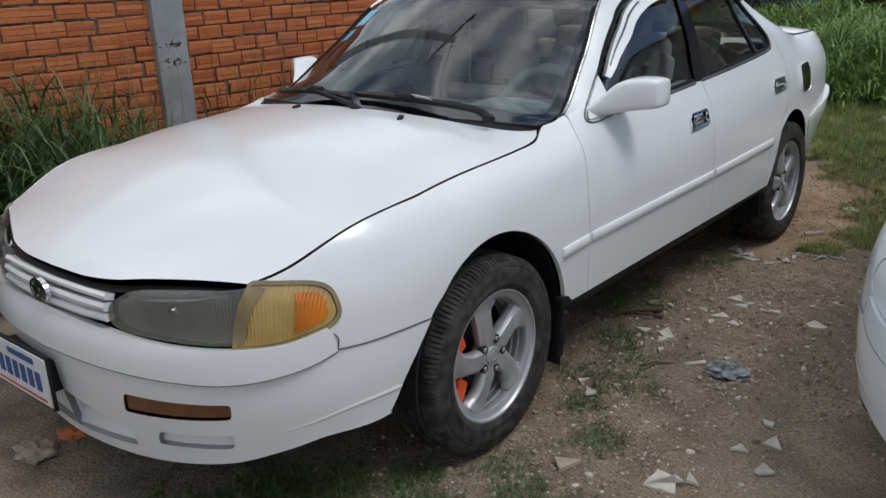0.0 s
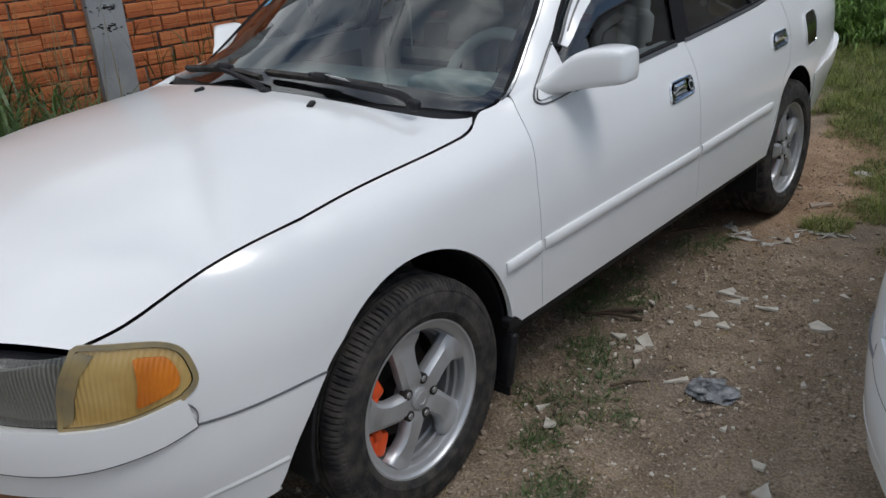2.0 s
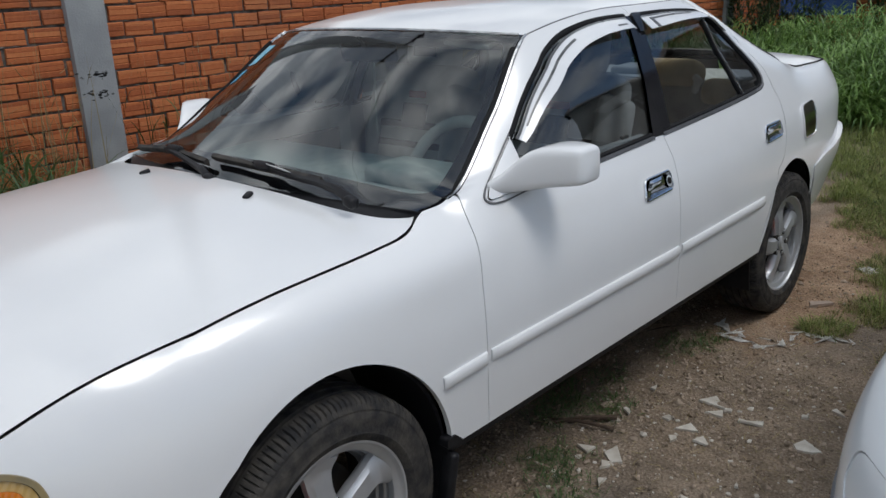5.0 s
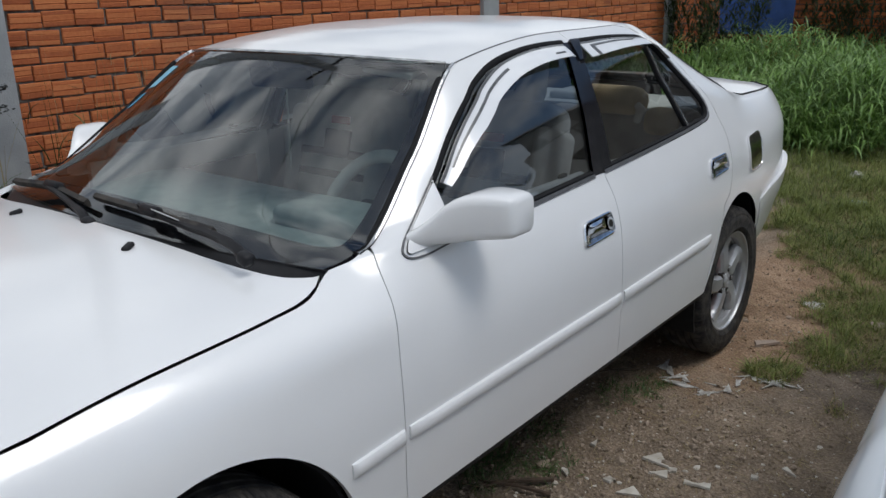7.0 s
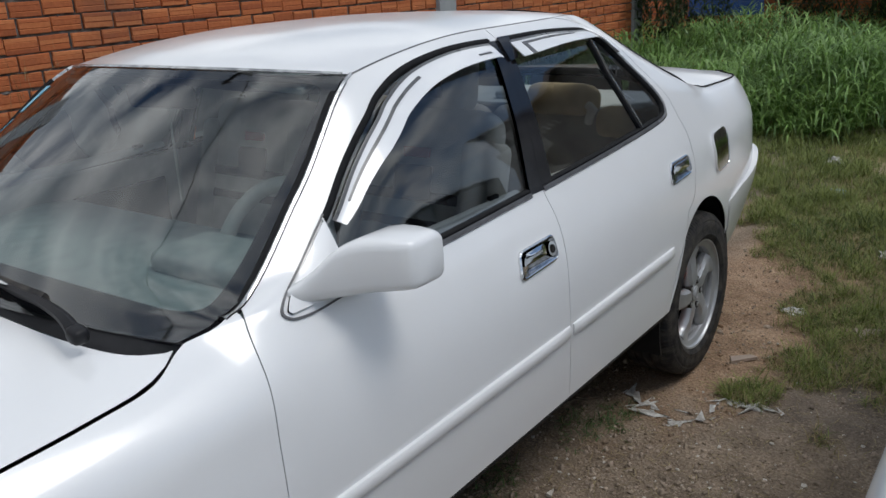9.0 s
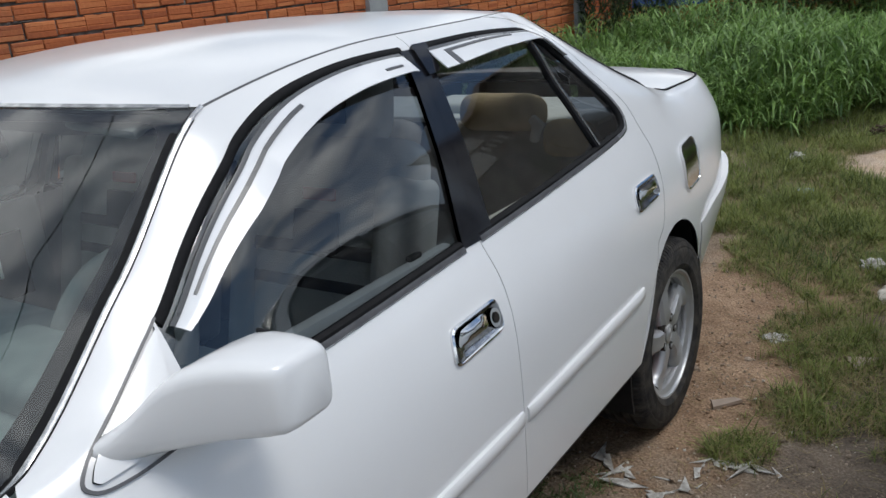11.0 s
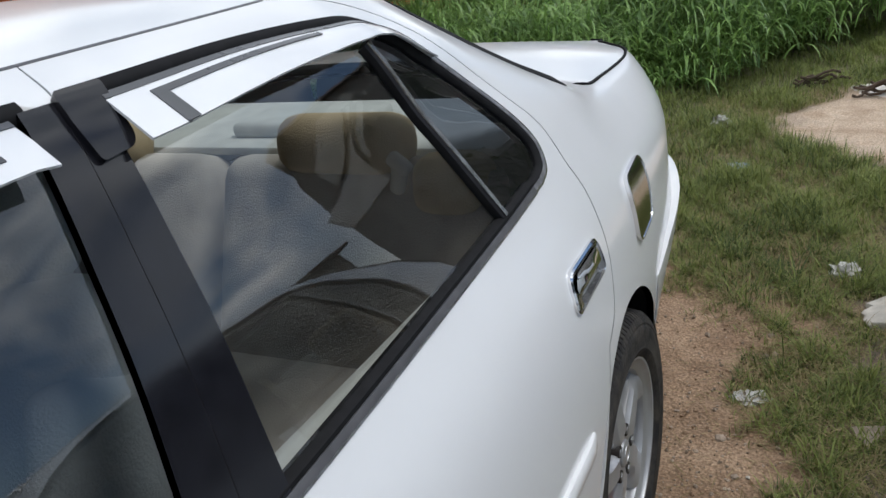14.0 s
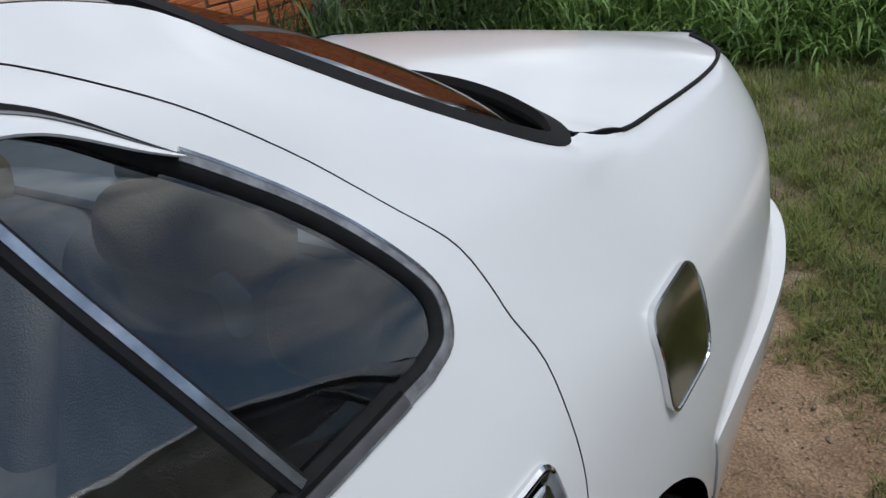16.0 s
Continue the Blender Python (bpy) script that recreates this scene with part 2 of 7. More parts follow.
def leafy(name, color, other, rough=0.55):
    """Leaves: colour by island and by noise over the place, a little light through them."""
    m = material(name, color, rough)
    nt = m.node_tree
    b = nt.nodes["Principled BSDF"]
    geo, co, n1 = nt.nodes.new("ShaderNodeNewGeometry"), nt.nodes.new("ShaderNodeTexCoord"), nt.nodes.new("ShaderNodeTexNoise")
    n1.inputs["Scale"].default_value = 1.7
    nt.links.new(co.outputs["Object"], n1.inputs["Vector"])
    add = nt.nodes.new("ShaderNodeMath")
    add.operation, add.inputs[1].default_value, add.inputs[2].default_value = "MULTIPLY_ADD", 0.55, 0.0
    nt.links.new(geo.outputs["Random Per Island"], add.inputs[0])
    sc = nt.nodes.new("ShaderNodeMath")
    sc.operation, sc.inputs[1].default_value = "MULTIPLY", 0.6
    nt.links.new(n1.outputs["Fac"], sc.inputs[0])
    nt.links.new(sc.outputs[0], add.inputs[2])
    mix = nt.nodes.new("ShaderNodeValToRGB")
    e = mix.color_ramp.elements
    e[0].position, e[0].color, e[1].position, e[1].color = 0.28, (*other, 1), 0.72, (*color, 1)
    nt.links.new(add.outputs[0], mix.inputs[0])
    nt.links.new(mix.outputs[0], b.inputs["Base Color"])
    tr, ms, out = nt.nodes.new("ShaderNodeBsdfTranslucent"), nt.nodes.new("ShaderNodeMixShader"), nt.nodes["Material Output"]
    nt.links.new(mix.outputs[0], tr.inputs["Color"])
    ms.inputs[0].default_value = 0.3
    nt.links.new(b.outputs[0], ms.inputs[1])
    nt.links.new(tr.outputs[0], ms.inputs[2])
    nt.links.new(ms.outputs[0], out.inputs[0])
    return m


REED = leafy("tall_grass_leaf", (0.25, 0.40, 0.11), (0.045, 0.11, 0.022), 0.45)
WALL_WEED = leafy("dark_weed_leaf", (0.105, 0.175, 0.055), (0.02, 0.045, 0.012), 0.42)
LAWN = leafy("short_grass_blade", (0.245, 0.285, 0.075), (0.045, 0.075, 0.018), 0.7)
DRY = leafy("dry_grass_blade", (0.36, 0.29, 0.15), (0.20, 0.16, 0.07), 0.8)
BUSH = leafy("dark_bush_leaf", (0.045, 0.075, 0.025), (0.018, 0.032, 0.012))


def brick_material():
    m = material("fired_clay", (0.42, 0.13, 0.05), 0.9)
    nt = m.node_tree
    b = nt.nodes["Principled BSDF"]
    co, info = nt.nodes.new("ShaderNodeTexCoord"), nt.nodes.new("ShaderNodeObjectInfo")
    geo = nt.nodes.new("ShaderNodeNewGeometry")
    n1, n2 = nt.nodes.new("ShaderNodeTexNoise"), nt.nodes.new("ShaderNodeTexNoise")
    n1.inputs["Scale"].default_value, n2.inputs["Scale"].default_value = 1.4, 45
    n1.inputs["Detail"].default_value = 8
    nt.links.new(geo.outputs["Position"], n1.inputs["Vector"])
    nt.links.new(geo.outputs["Position"], n2.inputs["Vector"])
    ramp = nt.nodes.new("ShaderNodeValToRGB")
    e = ramp.color_ramp.elements
    e[0].position, e[0].color, e[1].position, e[1].color = 0.0, (0.24, 0.055, 0.020, 1), 1.0, (0.60, 0.22, 0.08, 1)
    mid = ramp.color_ramp.elements.new(0.5)
    mid.color = (0.47, 0.135, 0.043, 1)
    half = nt.nodes.new("ShaderNodeMath")
    half.operation, half.inputs[1].default_value = "MULTIPLY_ADD", 0.6
    wob = nt.nodes.new("ShaderNodeMath")
    wob.operation, wob.inputs[1].default_value = "MULTIPLY", 0.4
    nt.links.new(n2.outputs["Fac"], wob.inputs[0])
    both = nt.nodes.new("ShaderNodeMath")
    both.operation = "ADD"
    nt.links.new(info.outputs["Random"], both.inputs[0])
    nt.links.new(geo.outputs["Random Per Island"], both.inputs[1])
    frac = nt.nodes.new("ShaderNodeMath")
    frac.operation = "FRACT"
    nt.links.new(both.outputs[0], frac.inputs[0])
    nt.links.new(frac.outputs[0], half.inputs[0])
    nt.links.new(wob.outputs[0], half.inputs[2])
    nt.links.new(half.outputs[0], ramp.inputs[0])
    dirt = nt.nodes.new("ShaderNodeMix")
    dirt.data_type = "RGBA"
    st = nt.nodes.new("ShaderNodeMapRange")
    st.inputs["From Min"].default_value, st.inputs["From Max"].default_value, st.inputs["To Max"].default_value = 0.52, 0.75, 0.6
    nt.links.new(n1.outputs["Fac"], st.inputs["Value"])
    nt.links.new(st.outputs["Result"], dirt.inputs["Factor"])
    nt.links.new(ramp.outputs[0], dirt.inputs["A"])
    dirt.inputs["B"].default_value = (0.13, 0.075, 0.05, 1)
    nt.links.new(dirt.outputs["Result"], b.inputs["Base Color"])
    bp = nt.nodes.new("ShaderNodeBump")
    bp.inputs["Strength"].default_value, bp.inputs["Distance"].default_value = 0.35, 0.01
    nt.links.new(n2.outputs["Fac"], bp.inputs["Height"])
    nt.links.new(bp.outputs["Normal"], b.inputs["Normal"])
    return m


CLAY = brick_material()


def ground_material():
    """Dry earth: sand, damp brown and grey gravelly stretches, grit in between."""
    m = material("bare_earth", (0.2, 0.14, 0.09), 0.96)
    nt = m.node_tree
    b = nt.nodes["Principled BSDF"]
    geo = nt.nodes.new("ShaderNodeNewGeometry")
    def tex(scale, detail=6):
        n = nt.nodes.new("ShaderNodeTexNoise")
        n.inputs["Scale"].default_value, n.inputs["Detail"].default_value = scale, detail
        nt.links.new(geo.outputs["Position"], n.inputs["Vector"])
        return n
    def ramp(src, lo, hi, a, c):
        r = nt.nodes.new("ShaderNodeValToRGB")
        e = r.color_ramp.elements
        e[0].position, e[0].color, e[1].position, e[1].color = lo, (*a, 1), hi, (*c, 1)
        nt.links.new(src, r.inputs[0])
        return r
    def mix(fac, a, c, mode="MIX"):
        x = nt.nodes.new("ShaderNodeMix")
        x.data_type, x.blend_type = "RGBA", mode
        nt.links.new(fac, x.inputs["Factor"])
        nt.links.new(a, x.inputs["A"])
        nt.links.new(c, x.inputs["B"])
        return x
    big, mid, fine = tex(0.9), tex(6), tex(120, 4)
    base = ramp(mid.outputs["Fac"], .35, .68, (0.190, 0.142, 0.099), (0.345, 0.265, 0.190))
    grey = ramp(mid.outputs["Fac"], .35, .68, (0.155, 0.122, 0.093), (0.285, 0.228, 0.176))
    sel = ramp(big.outputs["Fac"], .45, .62, (0, 0, 0), (1, 1, 1))
    col = mix(sel.outputs[0], base.outputs[0], grey.outputs[0])
    # a pale sandy clearing, a reddish wheel track and a paler sandy stretch beside the car
    for place, size, a, c in (((1.95, 6.45, 0), (1.2, .92), (0.52, 0.385, 0.27), (0.74, 0.59, 0.45)), ((.88, 3.7, 0), (.38, 1.5), (0.29, 0.185, 0.113), (0.48, 0.330, 0.215)), ((2.05, .2, 0), (.62, 1.7), (0.29, 0.225, 0.16), (0.46, 0.36, 0.265))):
        sub, mul, ln, ad = (nt.nodes.new("ShaderNodeVectorMath") for _ in range(4))
        sub.operation, mul.operation, ln.operation = "SUBTRACT", "MULTIPLY", "LENGTH"
        sub.inputs[1].default_value, mul.inputs[1].default_value = place, (1 / size[0], 1 / size[1], 0)
        nt.links.new(geo.outputs["Position"], sub.inputs[0])
        nt.links.new(sub.outputs[0], mul.inputs[0])
        nt.links.new(mul.outputs[0], ln.inputs[0])
        wob = nt.nodes.new("ShaderNodeMath")
        wob.operation, wob.inputs[1].default_value = "MULTIPLY_ADD", 0.9
        half = nt.nodes.new("ShaderNodeMath")
        half.operation, half.inputs[1].default_value = "MULTIPLY", 0.5
        nt.links.new(wob.outputs[0], half.inputs[0])
        nt.links.new(mid.outputs["Fac"], wob.inputs[0])
        nt.links.new(ln.outputs["Value"], wob.inputs[2])
        near = ramp(half.outputs[0], .62, .82, (1, 1, 1), (0, 0, 0))
        tone = ramp(mid.outputs["Fac"], .35, .68, a, c)
        col = mix(near.outputs[0], col.outputs["Result"], tone.outputs[0])
    vor = nt.nodes.new("ShaderNodeTexVoronoi")
    vor.inputs["Scale"].default_value = 75
    nt.links.new(geo.outputs["Position"], vor.inputs["Vector"])
    sp = ramp(fine.outputs["Fac"], .40, .60, (.72, .70, .68), (1.15, 1.16, 1.16))
    one = nt.nodes.new("ShaderNodeValue")
    one.outputs[0].default_value = 1.0
    col = mix(one.outputs[0], col.outputs["Result"], sp.outputs[0], "MULTIPLY")
    grit = ramp(vor.outputs["Distance"], .0, .38, (1.25, 1.22, 1.2), (.82, .82, .82))
    col = mix(one.outputs[0], col.outputs["Result"], grit.outputs[0], "MULTIPLY")
    nt.links.new(col.outputs["Result"], b.inputs["Base Color"])
    bp, bp2 = nt.nodes.new("ShaderNodeBump"), nt.nodes.new("ShaderNodeBump")
    bp.inputs["Strength"].default_value, bp.inputs["Distance"].default_value = 0.7, 0.011
    bp2.inputs["Strength"].default_value, bp2.inputs["Distance"].default_value = 0.5, 0.01
    bp2.invert = True
    nt.links.new(fine.outputs["Fac"], bp.inputs["Height"])
    nt.links.new(vor.outputs["Distance"], bp2.inputs["Height"])
    nt.links.new(bp.outputs["Normal"], bp2.inputs["Normal"])
    nt.links.new(bp2.outputs["Normal"], b.inputs["Normal"])
    return m


EARTH = ground_material()
# ---- shape tools ----
def smooth(t, ts, vs):
    """Smooth curve through the knots (ts, vs), without overshoot, level past its ends."""
    t = np.atleast_1d(np.asarray(t, float))
    ts, vs = np.asarray(ts, float), np.asarray(vs, float)
    h, d = np.diff(ts), np.diff(vs) / np.diff(ts)
    m = np.zeros(len(ts))
    for i in range(1, len(ts) - 1):
        if d[i - 1] * d[i] > 0:
            a, b = 2 * h[i] + h[i - 1], h[i] + 2 * h[i - 1]
            m[i] = (a + b) / (a / d[i - 1] + b / d[i])
    if len(ts) > 2:
        m[0], m[-1] = d[0], d[-1]
    else:
        m[:] = d[0]
    t = np.clip(t, ts[0], ts[-1])
    i = np.clip(np.searchsorted(ts, t, side="right") - 1, 0, len(ts) - 2)
    s = (t - ts[i]) / h[i]
    return ((1 + 2 * s) * (1 - s) ** 2 * vs[i] + s * (1 - s) ** 2 * h[i] * m[i]
            + s * s * (3 - 2 * s) * vs[i + 1] + s * s * (s - 1) * h[i] * m[i + 1])


def knots(*pairs):
    return [p[0] for p in pairs], [p[1] for p in pairs]


# The skin of the car's left half, by lines that run from the middle of the nose along the side to the middle of the tail.
# u is y along the side and turns round the corners past FRONT and REAR; x of each line along the side, z along all of u.
FRONT, REAR, LAP = -0.25, 3.05, 1.2
LINES = [
    # x along y, z along u, y of the nose, y of the tail, roundness of the nose's corner and of the tail's
    (knots((-.25, .845), (0, .862), (.5, .877), (2.3, .877)),
     knots((-1.45, .195), (-.95, .235), (-.75, .277), (-.62, .301), (-.5, .304), (-.3, .325), (.2, .372), (2.5, .37), (2.9, .36), (3.4, .34), (3.9, .31), (4.25, .30)), -.925, 3.736, 2.4, 3.13),
    (knots((-.25, .862), (0, .872), (.5, .883), (2.3, .884)),
     knots((-1.45, .40), (-.95, .41), (-.6, .44), (-.3, .48), (2.9, .48), (3.4, .47), (4.25, .46)), -.96, 3.786, 2.4, 3.13),
    (knots((-.25, .862), (0, .873), (.5, .885), (2.3, .886)),
     knots((-1.45, .52), (-.95, .53), (-.6, .56), (-.3, .585), (2.9, .60), (3.4, .60), (4.25, .60)), -.965, 3.796, 2.4, 3.13),
    (knots((-.25, .848), (0, .86), (.5, .871), (2.3, .874)),
     knots((-1.45, .60), (-.95, .62), (-.6, .66), (-.3, .71), (0, .74), (2.9, .77), (3.4, .78), (4.25, .78)), -.95, 3.806, 2.5, 2.94),
    (knots((-.25, .805), (0, .822), (.5, .842), (2.3, .845)),
     knots((-1.45, .65), (-.95, .69), (-.6, .735), (-.3, .82), (0, .85), (.5, .868), (2.3, .89), (2.9, .91), (3.4, .92), (4.25, .91)), -.945, 3.786, 2.8, 3.05),
    (knots((-.25, .745), (0, .742), (.3, .738), (.47, .75), (.6, .79), (.8, .80), (1.57, .80), (2.2, .788), (2.45, .783), (2.7, .768), (2.9, .738), (3.05, .715)),
     knots((-1.45, .70), (-.95, .725), (-.62, .775), (-.33, .867), (0, .92), (.47, .952), (.8, .962), (1.13, .966), (1.57, .981), (2.22, 1.015), (2.45, 1.03), (2.85, 1.04), (3.2, 1.04), (3.6, 1.025), (4.25, 1.01)), -.925, 3.756, 3.4, 3.28),
    (knots((-.25, .64), (0, .64), (.3, .65), (.47, .72), (.8, .735), (1.08, .72), (1.6, .718), (2.2, .715), (2.45, .70), (2.65, .712), (2.85, .712), (2.95, .706), (3.05, .66)),
     knots((-1.45, .712), (-.95, .745), (-.62, .805), (-.33, .893), (0, .943), (.47, .958), (.8, 1.065), (1.08, 1.17), (1.6, 1.195), (2.2, 1.21), (2.45, 1.195), (2.65, 1.10), (2.85, 1.06), (3.2, 1.055), (4.25, 1.02)), -.90, 3.726, 3.4, 3.28),
    (knots((-.25, .53), (0, .53), (.3, .57), (.47, .71), (.8, .675), (1.08, .63), (1.6, .622), (2.1, .625), (2.3, .615), (2.45, .62), (2.6, .65), (2.75, .68), (2.85, .699), (2.94, .688), (3.05, .58)),
     knots((-1.45, .722), (-.95, .76), (-.62, .822), (-.33, .907), (0, .957), (.47, .962), (.8, 1.13), (1.08, 1.30), (1.6, 1.365), (2.1, 1.357), (2.3, 1.325), (2.45, 1.262), (2.6, 1.175), (2.75, 1.105), (2.85, 1.075), (3.2, 1.06), (4.25, 1.03)), -.87, 3.696, 3.4, 3.28),
    (knots((-.25, .42), (0, .42), (.3, .5), (.47, .70), (.8, .643), (1.08, .588), (1.6, .575), (2.1, .555), (2.25, .51), (2.4, .497), (2.5, .54), (2.6, .59), (2.7, .64), (2.8, .685), (2.86, .686), (2.93, .668), (3.05, .50)),
     knots((-1.45, .73), (-.95, .775), (-.62, .83), (-.33, .915), (0, .963), (.47, .965), (.8, 1.155), (1.08, 1.34), (1.6, 1.395), (2.1, 1.395), (2.25, 1.39), (2.4, 1.36), (2.5, 1.296), (2.6, 1.227), (2.7, 1.163), (2.8, 1.108), (2.86, 1.086), (2.93, 1.077), (3.2, 1.065), (4.25, 1.035)), -.85, 3.676, 3.4, 3.28),
]
# blend the pillar behind the doors evenly between the belt and the rear window
PILLAR = [2.2, 2.3, 2.4, 2.5, 2.6, 2.7, 2.8, 2.86, 2.93]
for _k, _fx, _fz in ((6, .32, .48), (7, .66, .80)):
    for _c, _f in ((0, _fx), (1, _fz)):
        _lo, _hi = smooth(PILLAR, *LINES[5][_c]), smooth(PILLAR, *LINES[8][_c])
        _t, _s = LINES[_k][_c]
        _keep = [(a, b) for a, b in zip(_t, _s) if a < 2.15 or a > 2.96]
        _g = _f + (np.interp(PILLAR, [2.2, 2.5], [.07, 0]) if _k == 7 and _c == 1 else 0)
        _all = sorted(_keep + list(zip(PILLAR, (_lo + (_hi - _lo) * _g).tolist())))
        LINES[_k][_c][0][:], LINES[_k][_c][1][:] = [a for a, _ in _all], [b for _, b in _all]
# the sides draw in evenly towards the tail
TAIL_X = (.801, .830, .848, .843, .820)
for _k, _e in enumerate(TAIL_X):
    _y, _x = LINES[_k][0]
    _b = _x[-1]
    _all = list(zip(_y, _x)) + [(a, _b - (_b - _e) * ((a - 2.3) / .75) ** 2) for a in (2.45, 2.6, 2.75, 2.9, 2.98, 3.05)]
    _y[:], _x[:] = [a for a, _ in _all], [b for _, b in _all]
LEVELS = np.array([0, .12, .22, .36, .50, .63, .86, 1.03, 1.10])


def line(k, u):
    """The points of line k at the places u."""
    u = np.atleast_1d(np.asarray(u, float))
    (xy, xs), (zu, zs), nose, tail, round_front, round_rear = LINES[k]
    x, y, z = smooth(u, xy, xs), np.clip(u, FRONT, REAR), smooth(u, zu, zs)
    for end, edge, way, n in ((nose, FRONT, -1, round_front), (tail, REAR, 1, round_rear)):
        past = (u - edge) * way > 0
        lean = float(np.clip((xs[-1] - xs[-2]) / (xy[-1] - xy[-2]), -.3, 0)) if way > 0 and k < 5 else 0.0
        a = np.clip((u - edge) * way / LAP, 0, 1) * math.pi / 2
        c, s = np.clip(np.cos(a), 1e-9, 1) ** (2 / n), np.clip(np.sin(a), 0, 1) ** (2 / n)
        y = np.where(past, edge + (end - edge) * s, y)
        x = np.where(past, (x + lean * (y - edge)) * c, x)
    return np.stack([x, y, z], 1)


def skin(u, v):
    """The skin's points at the places (u, v)."""
    u, v = np.atleast_1d(np.asarray(u, float)), np.atleast_1d(np.asarray(v, float))
    P = np.stack([line(k, u) for k in range(len(LINES))])
    h = np.diff(LEVELS)[:, None, None]
    d = np.diff(P, axis=0) / h
    m = np.zeros_like(P)
    m[1:-1] = (d[:-1] * h[1:] + d[1:] * h[:-1]) / (h[:-1] + h[1:])
    m[0], m[-1] = d[0], d[-1]
    # no overshoot over the rear shoulder
    calm = np.where(d[:-1] * d[1:] > 0, 2 * d[:-1] * d[1:] / np.where(np.abs(d[:-1] + d[1:]) < 1e-9, 1, d[:-1] + d[1:]), 0)
    w = np.clip((u - 2.45) / .35, 0, 1)[None, :, None]
    m[5:-1] = m[5:-1] * (1 - w) + calm[4:] * w
    i = np.clip(np.searchsorted(LEVELS, v, side="right") - 1, 0, len(LEVELS) - 2)
    j = np.arange(len(u))
    g = np.diff(LEVELS)[i][:, None]
    s = ((v - LEVELS[i]) / np.diff(LEVELS)[i])[:, None]
    return ((1 + 2 * s) * (1 - s) ** 2 * P[i, j] + s * (1 - s) ** 2 * g * m[i, j]
            + s * s * (3 - 2 * s) * P[i + 1, j] + s * s * (s - 1) * g * m[i + 1, j])


def skin_normal(u, v, e=0.004):
    n = np.cross(skin(u + e, v) - skin(u - e, v), skin(u, v + e) - skin(u, v - e))
    return n / np.maximum(np.linalg.norm(n, axis=1), 1e-9)[:, None]


_u, _v = np.meshgrid(np.linspace(-1.45, 4.25, 1000), np.linspace(0, 1.1, 320), indexing="ij")
_u, _v = _u.ravel(), _v.ravel()
_p = skin(_u, _v)


def at_side(y, z):
    """The skin's (u, v) at that y and z of the side."""
    v = np.linspace(0, 1.1, 500)
    return y, float(np.interp(z, skin(np.full(500, y), v)[:, 2], v))


def refine(u, v, x, z):
    """Slides (u, v) until the skin there has that x and z."""
    for _ in range(6):
        q = skin([u, u + 1e-4, u], [v, v, v + 1e-4])[:, (0, 2)]
        J = np.stack([q[1] - q[0], q[2] - q[0]], 1) / 1e-4
        d = np.linalg.lstsq(J + 1e-6 * np.eye(2), np.array([x, z]) - q[0], rcond=None)[0]
        u, v = u + float(np.clip(d[0], -.01, .01)), v + float(np.clip(d[1], -.01, .01))
    return float(np.clip(u, -1.4499, 4.2499)), float(np.clip(v, 0, 1.1))


def at_nose(x, z):
    ok = _u < FRONT
    i = np.argmin(np.where(ok, (_p[:, 0] - x) ** 2 + (_p[:, 2] - z) ** 2, 9))
    return refine(float(_u[i]), float(_v[i]), x, z) if x > .004 else (float(_u[i]), float(_v[i]))


def flow(points, n=24):
    """A smooth curve through points of any dimension, n steps in all."""
    p = np.asarray(points, float)
    t = np.concatenate([[0], np.cumsum(np.linalg.norm(np.diff(p, axis=0), axis=1) ** 0.5)])
    s = np.linspace(0, t[-1], n)
    m = np.gradient(p, t, axis=0) if len(p) > 2 else np.repeat((p[1:] - p[:1]) / t[-1], 2, 0)
    i = np.clip(np.searchsorted(t, s, side="right") - 1, 0, len(p) - 2)
    h = (t[i + 1] - t[i])[:, None]
    a = ((s - t[i])[:, None]) / h
    return ((1 + 2 * a) * (1 - a) ** 2 * p[i] + a * (1 - a) ** 2 * h * m[i] + a * a * (3 - 2 * a) * p[i + 1] + a * a * (a - 1) * h * m[i + 1])


def chain(*runs):
    """One outline from runs of points that follow one another."""
    out = []
    for r in runs:
        for q in np.asarray(r, float):
            if not out or np.linalg.norm(out[-1] - q) > 1e-4:
                out.append(q)
    if np.linalg.norm(out[0] - out[-1]) < 1e-4:
        out.pop()
    return np.array(out)


def rounded(points, r, n=5):
    """A closed outline with its corners rounded by about r."""
    p = np.asarray(points, float)
    out = []
    for i in range(len(p)):
        a, b, c = p[i - 1], p[i], p[(i + 1) % len(p)]
        ra, rc = min(r, np.linalg.norm(a - b) * 0.45), min(r, np.linalg.norm(c - b) * 0.45)
        s, e = b + (a - b) / np.linalg.norm(a - b) * ra, b + (c - b) / np.linalg.norm(c - b) * rc
        out += [(1 - t) ** 2 * s + 2 * t * (1 - t) * b + t * t * e for t in np.linspace(0, 1, n)]
    return np.array(out)


def inside(poly, q):
    x, y = q[:, 0], q[:, 1]
    r = np.zeros(len(q), bool)
    a = poly
    b = np.roll(poly, -1, 0)
    for (x0, y0), (x1, y1) in zip(a, b):
        if y0 != y1:
            hit = ((y0 > y) != (y1 > y)) & (x < (x1 - x0) * (y - y0) / (y1 - y0) + x0)
            r ^= hit
    return r


def area(poly):
    x, y = poly[:, 0], poly[:, 1]
    return 0.5 * np.sum(x * np.roll(y, -1) - y * np.roll(x, -1))


def dense(poly, step):
    out = []
    for a, b in zip(poly, np.roll(poly, -1, 0)):
        n = max(1, int(np.ceil(np.linalg.norm(b - a) / step)))
        out += [a + (b - a) * i / n for i in range(n)]
    return np.array(out)


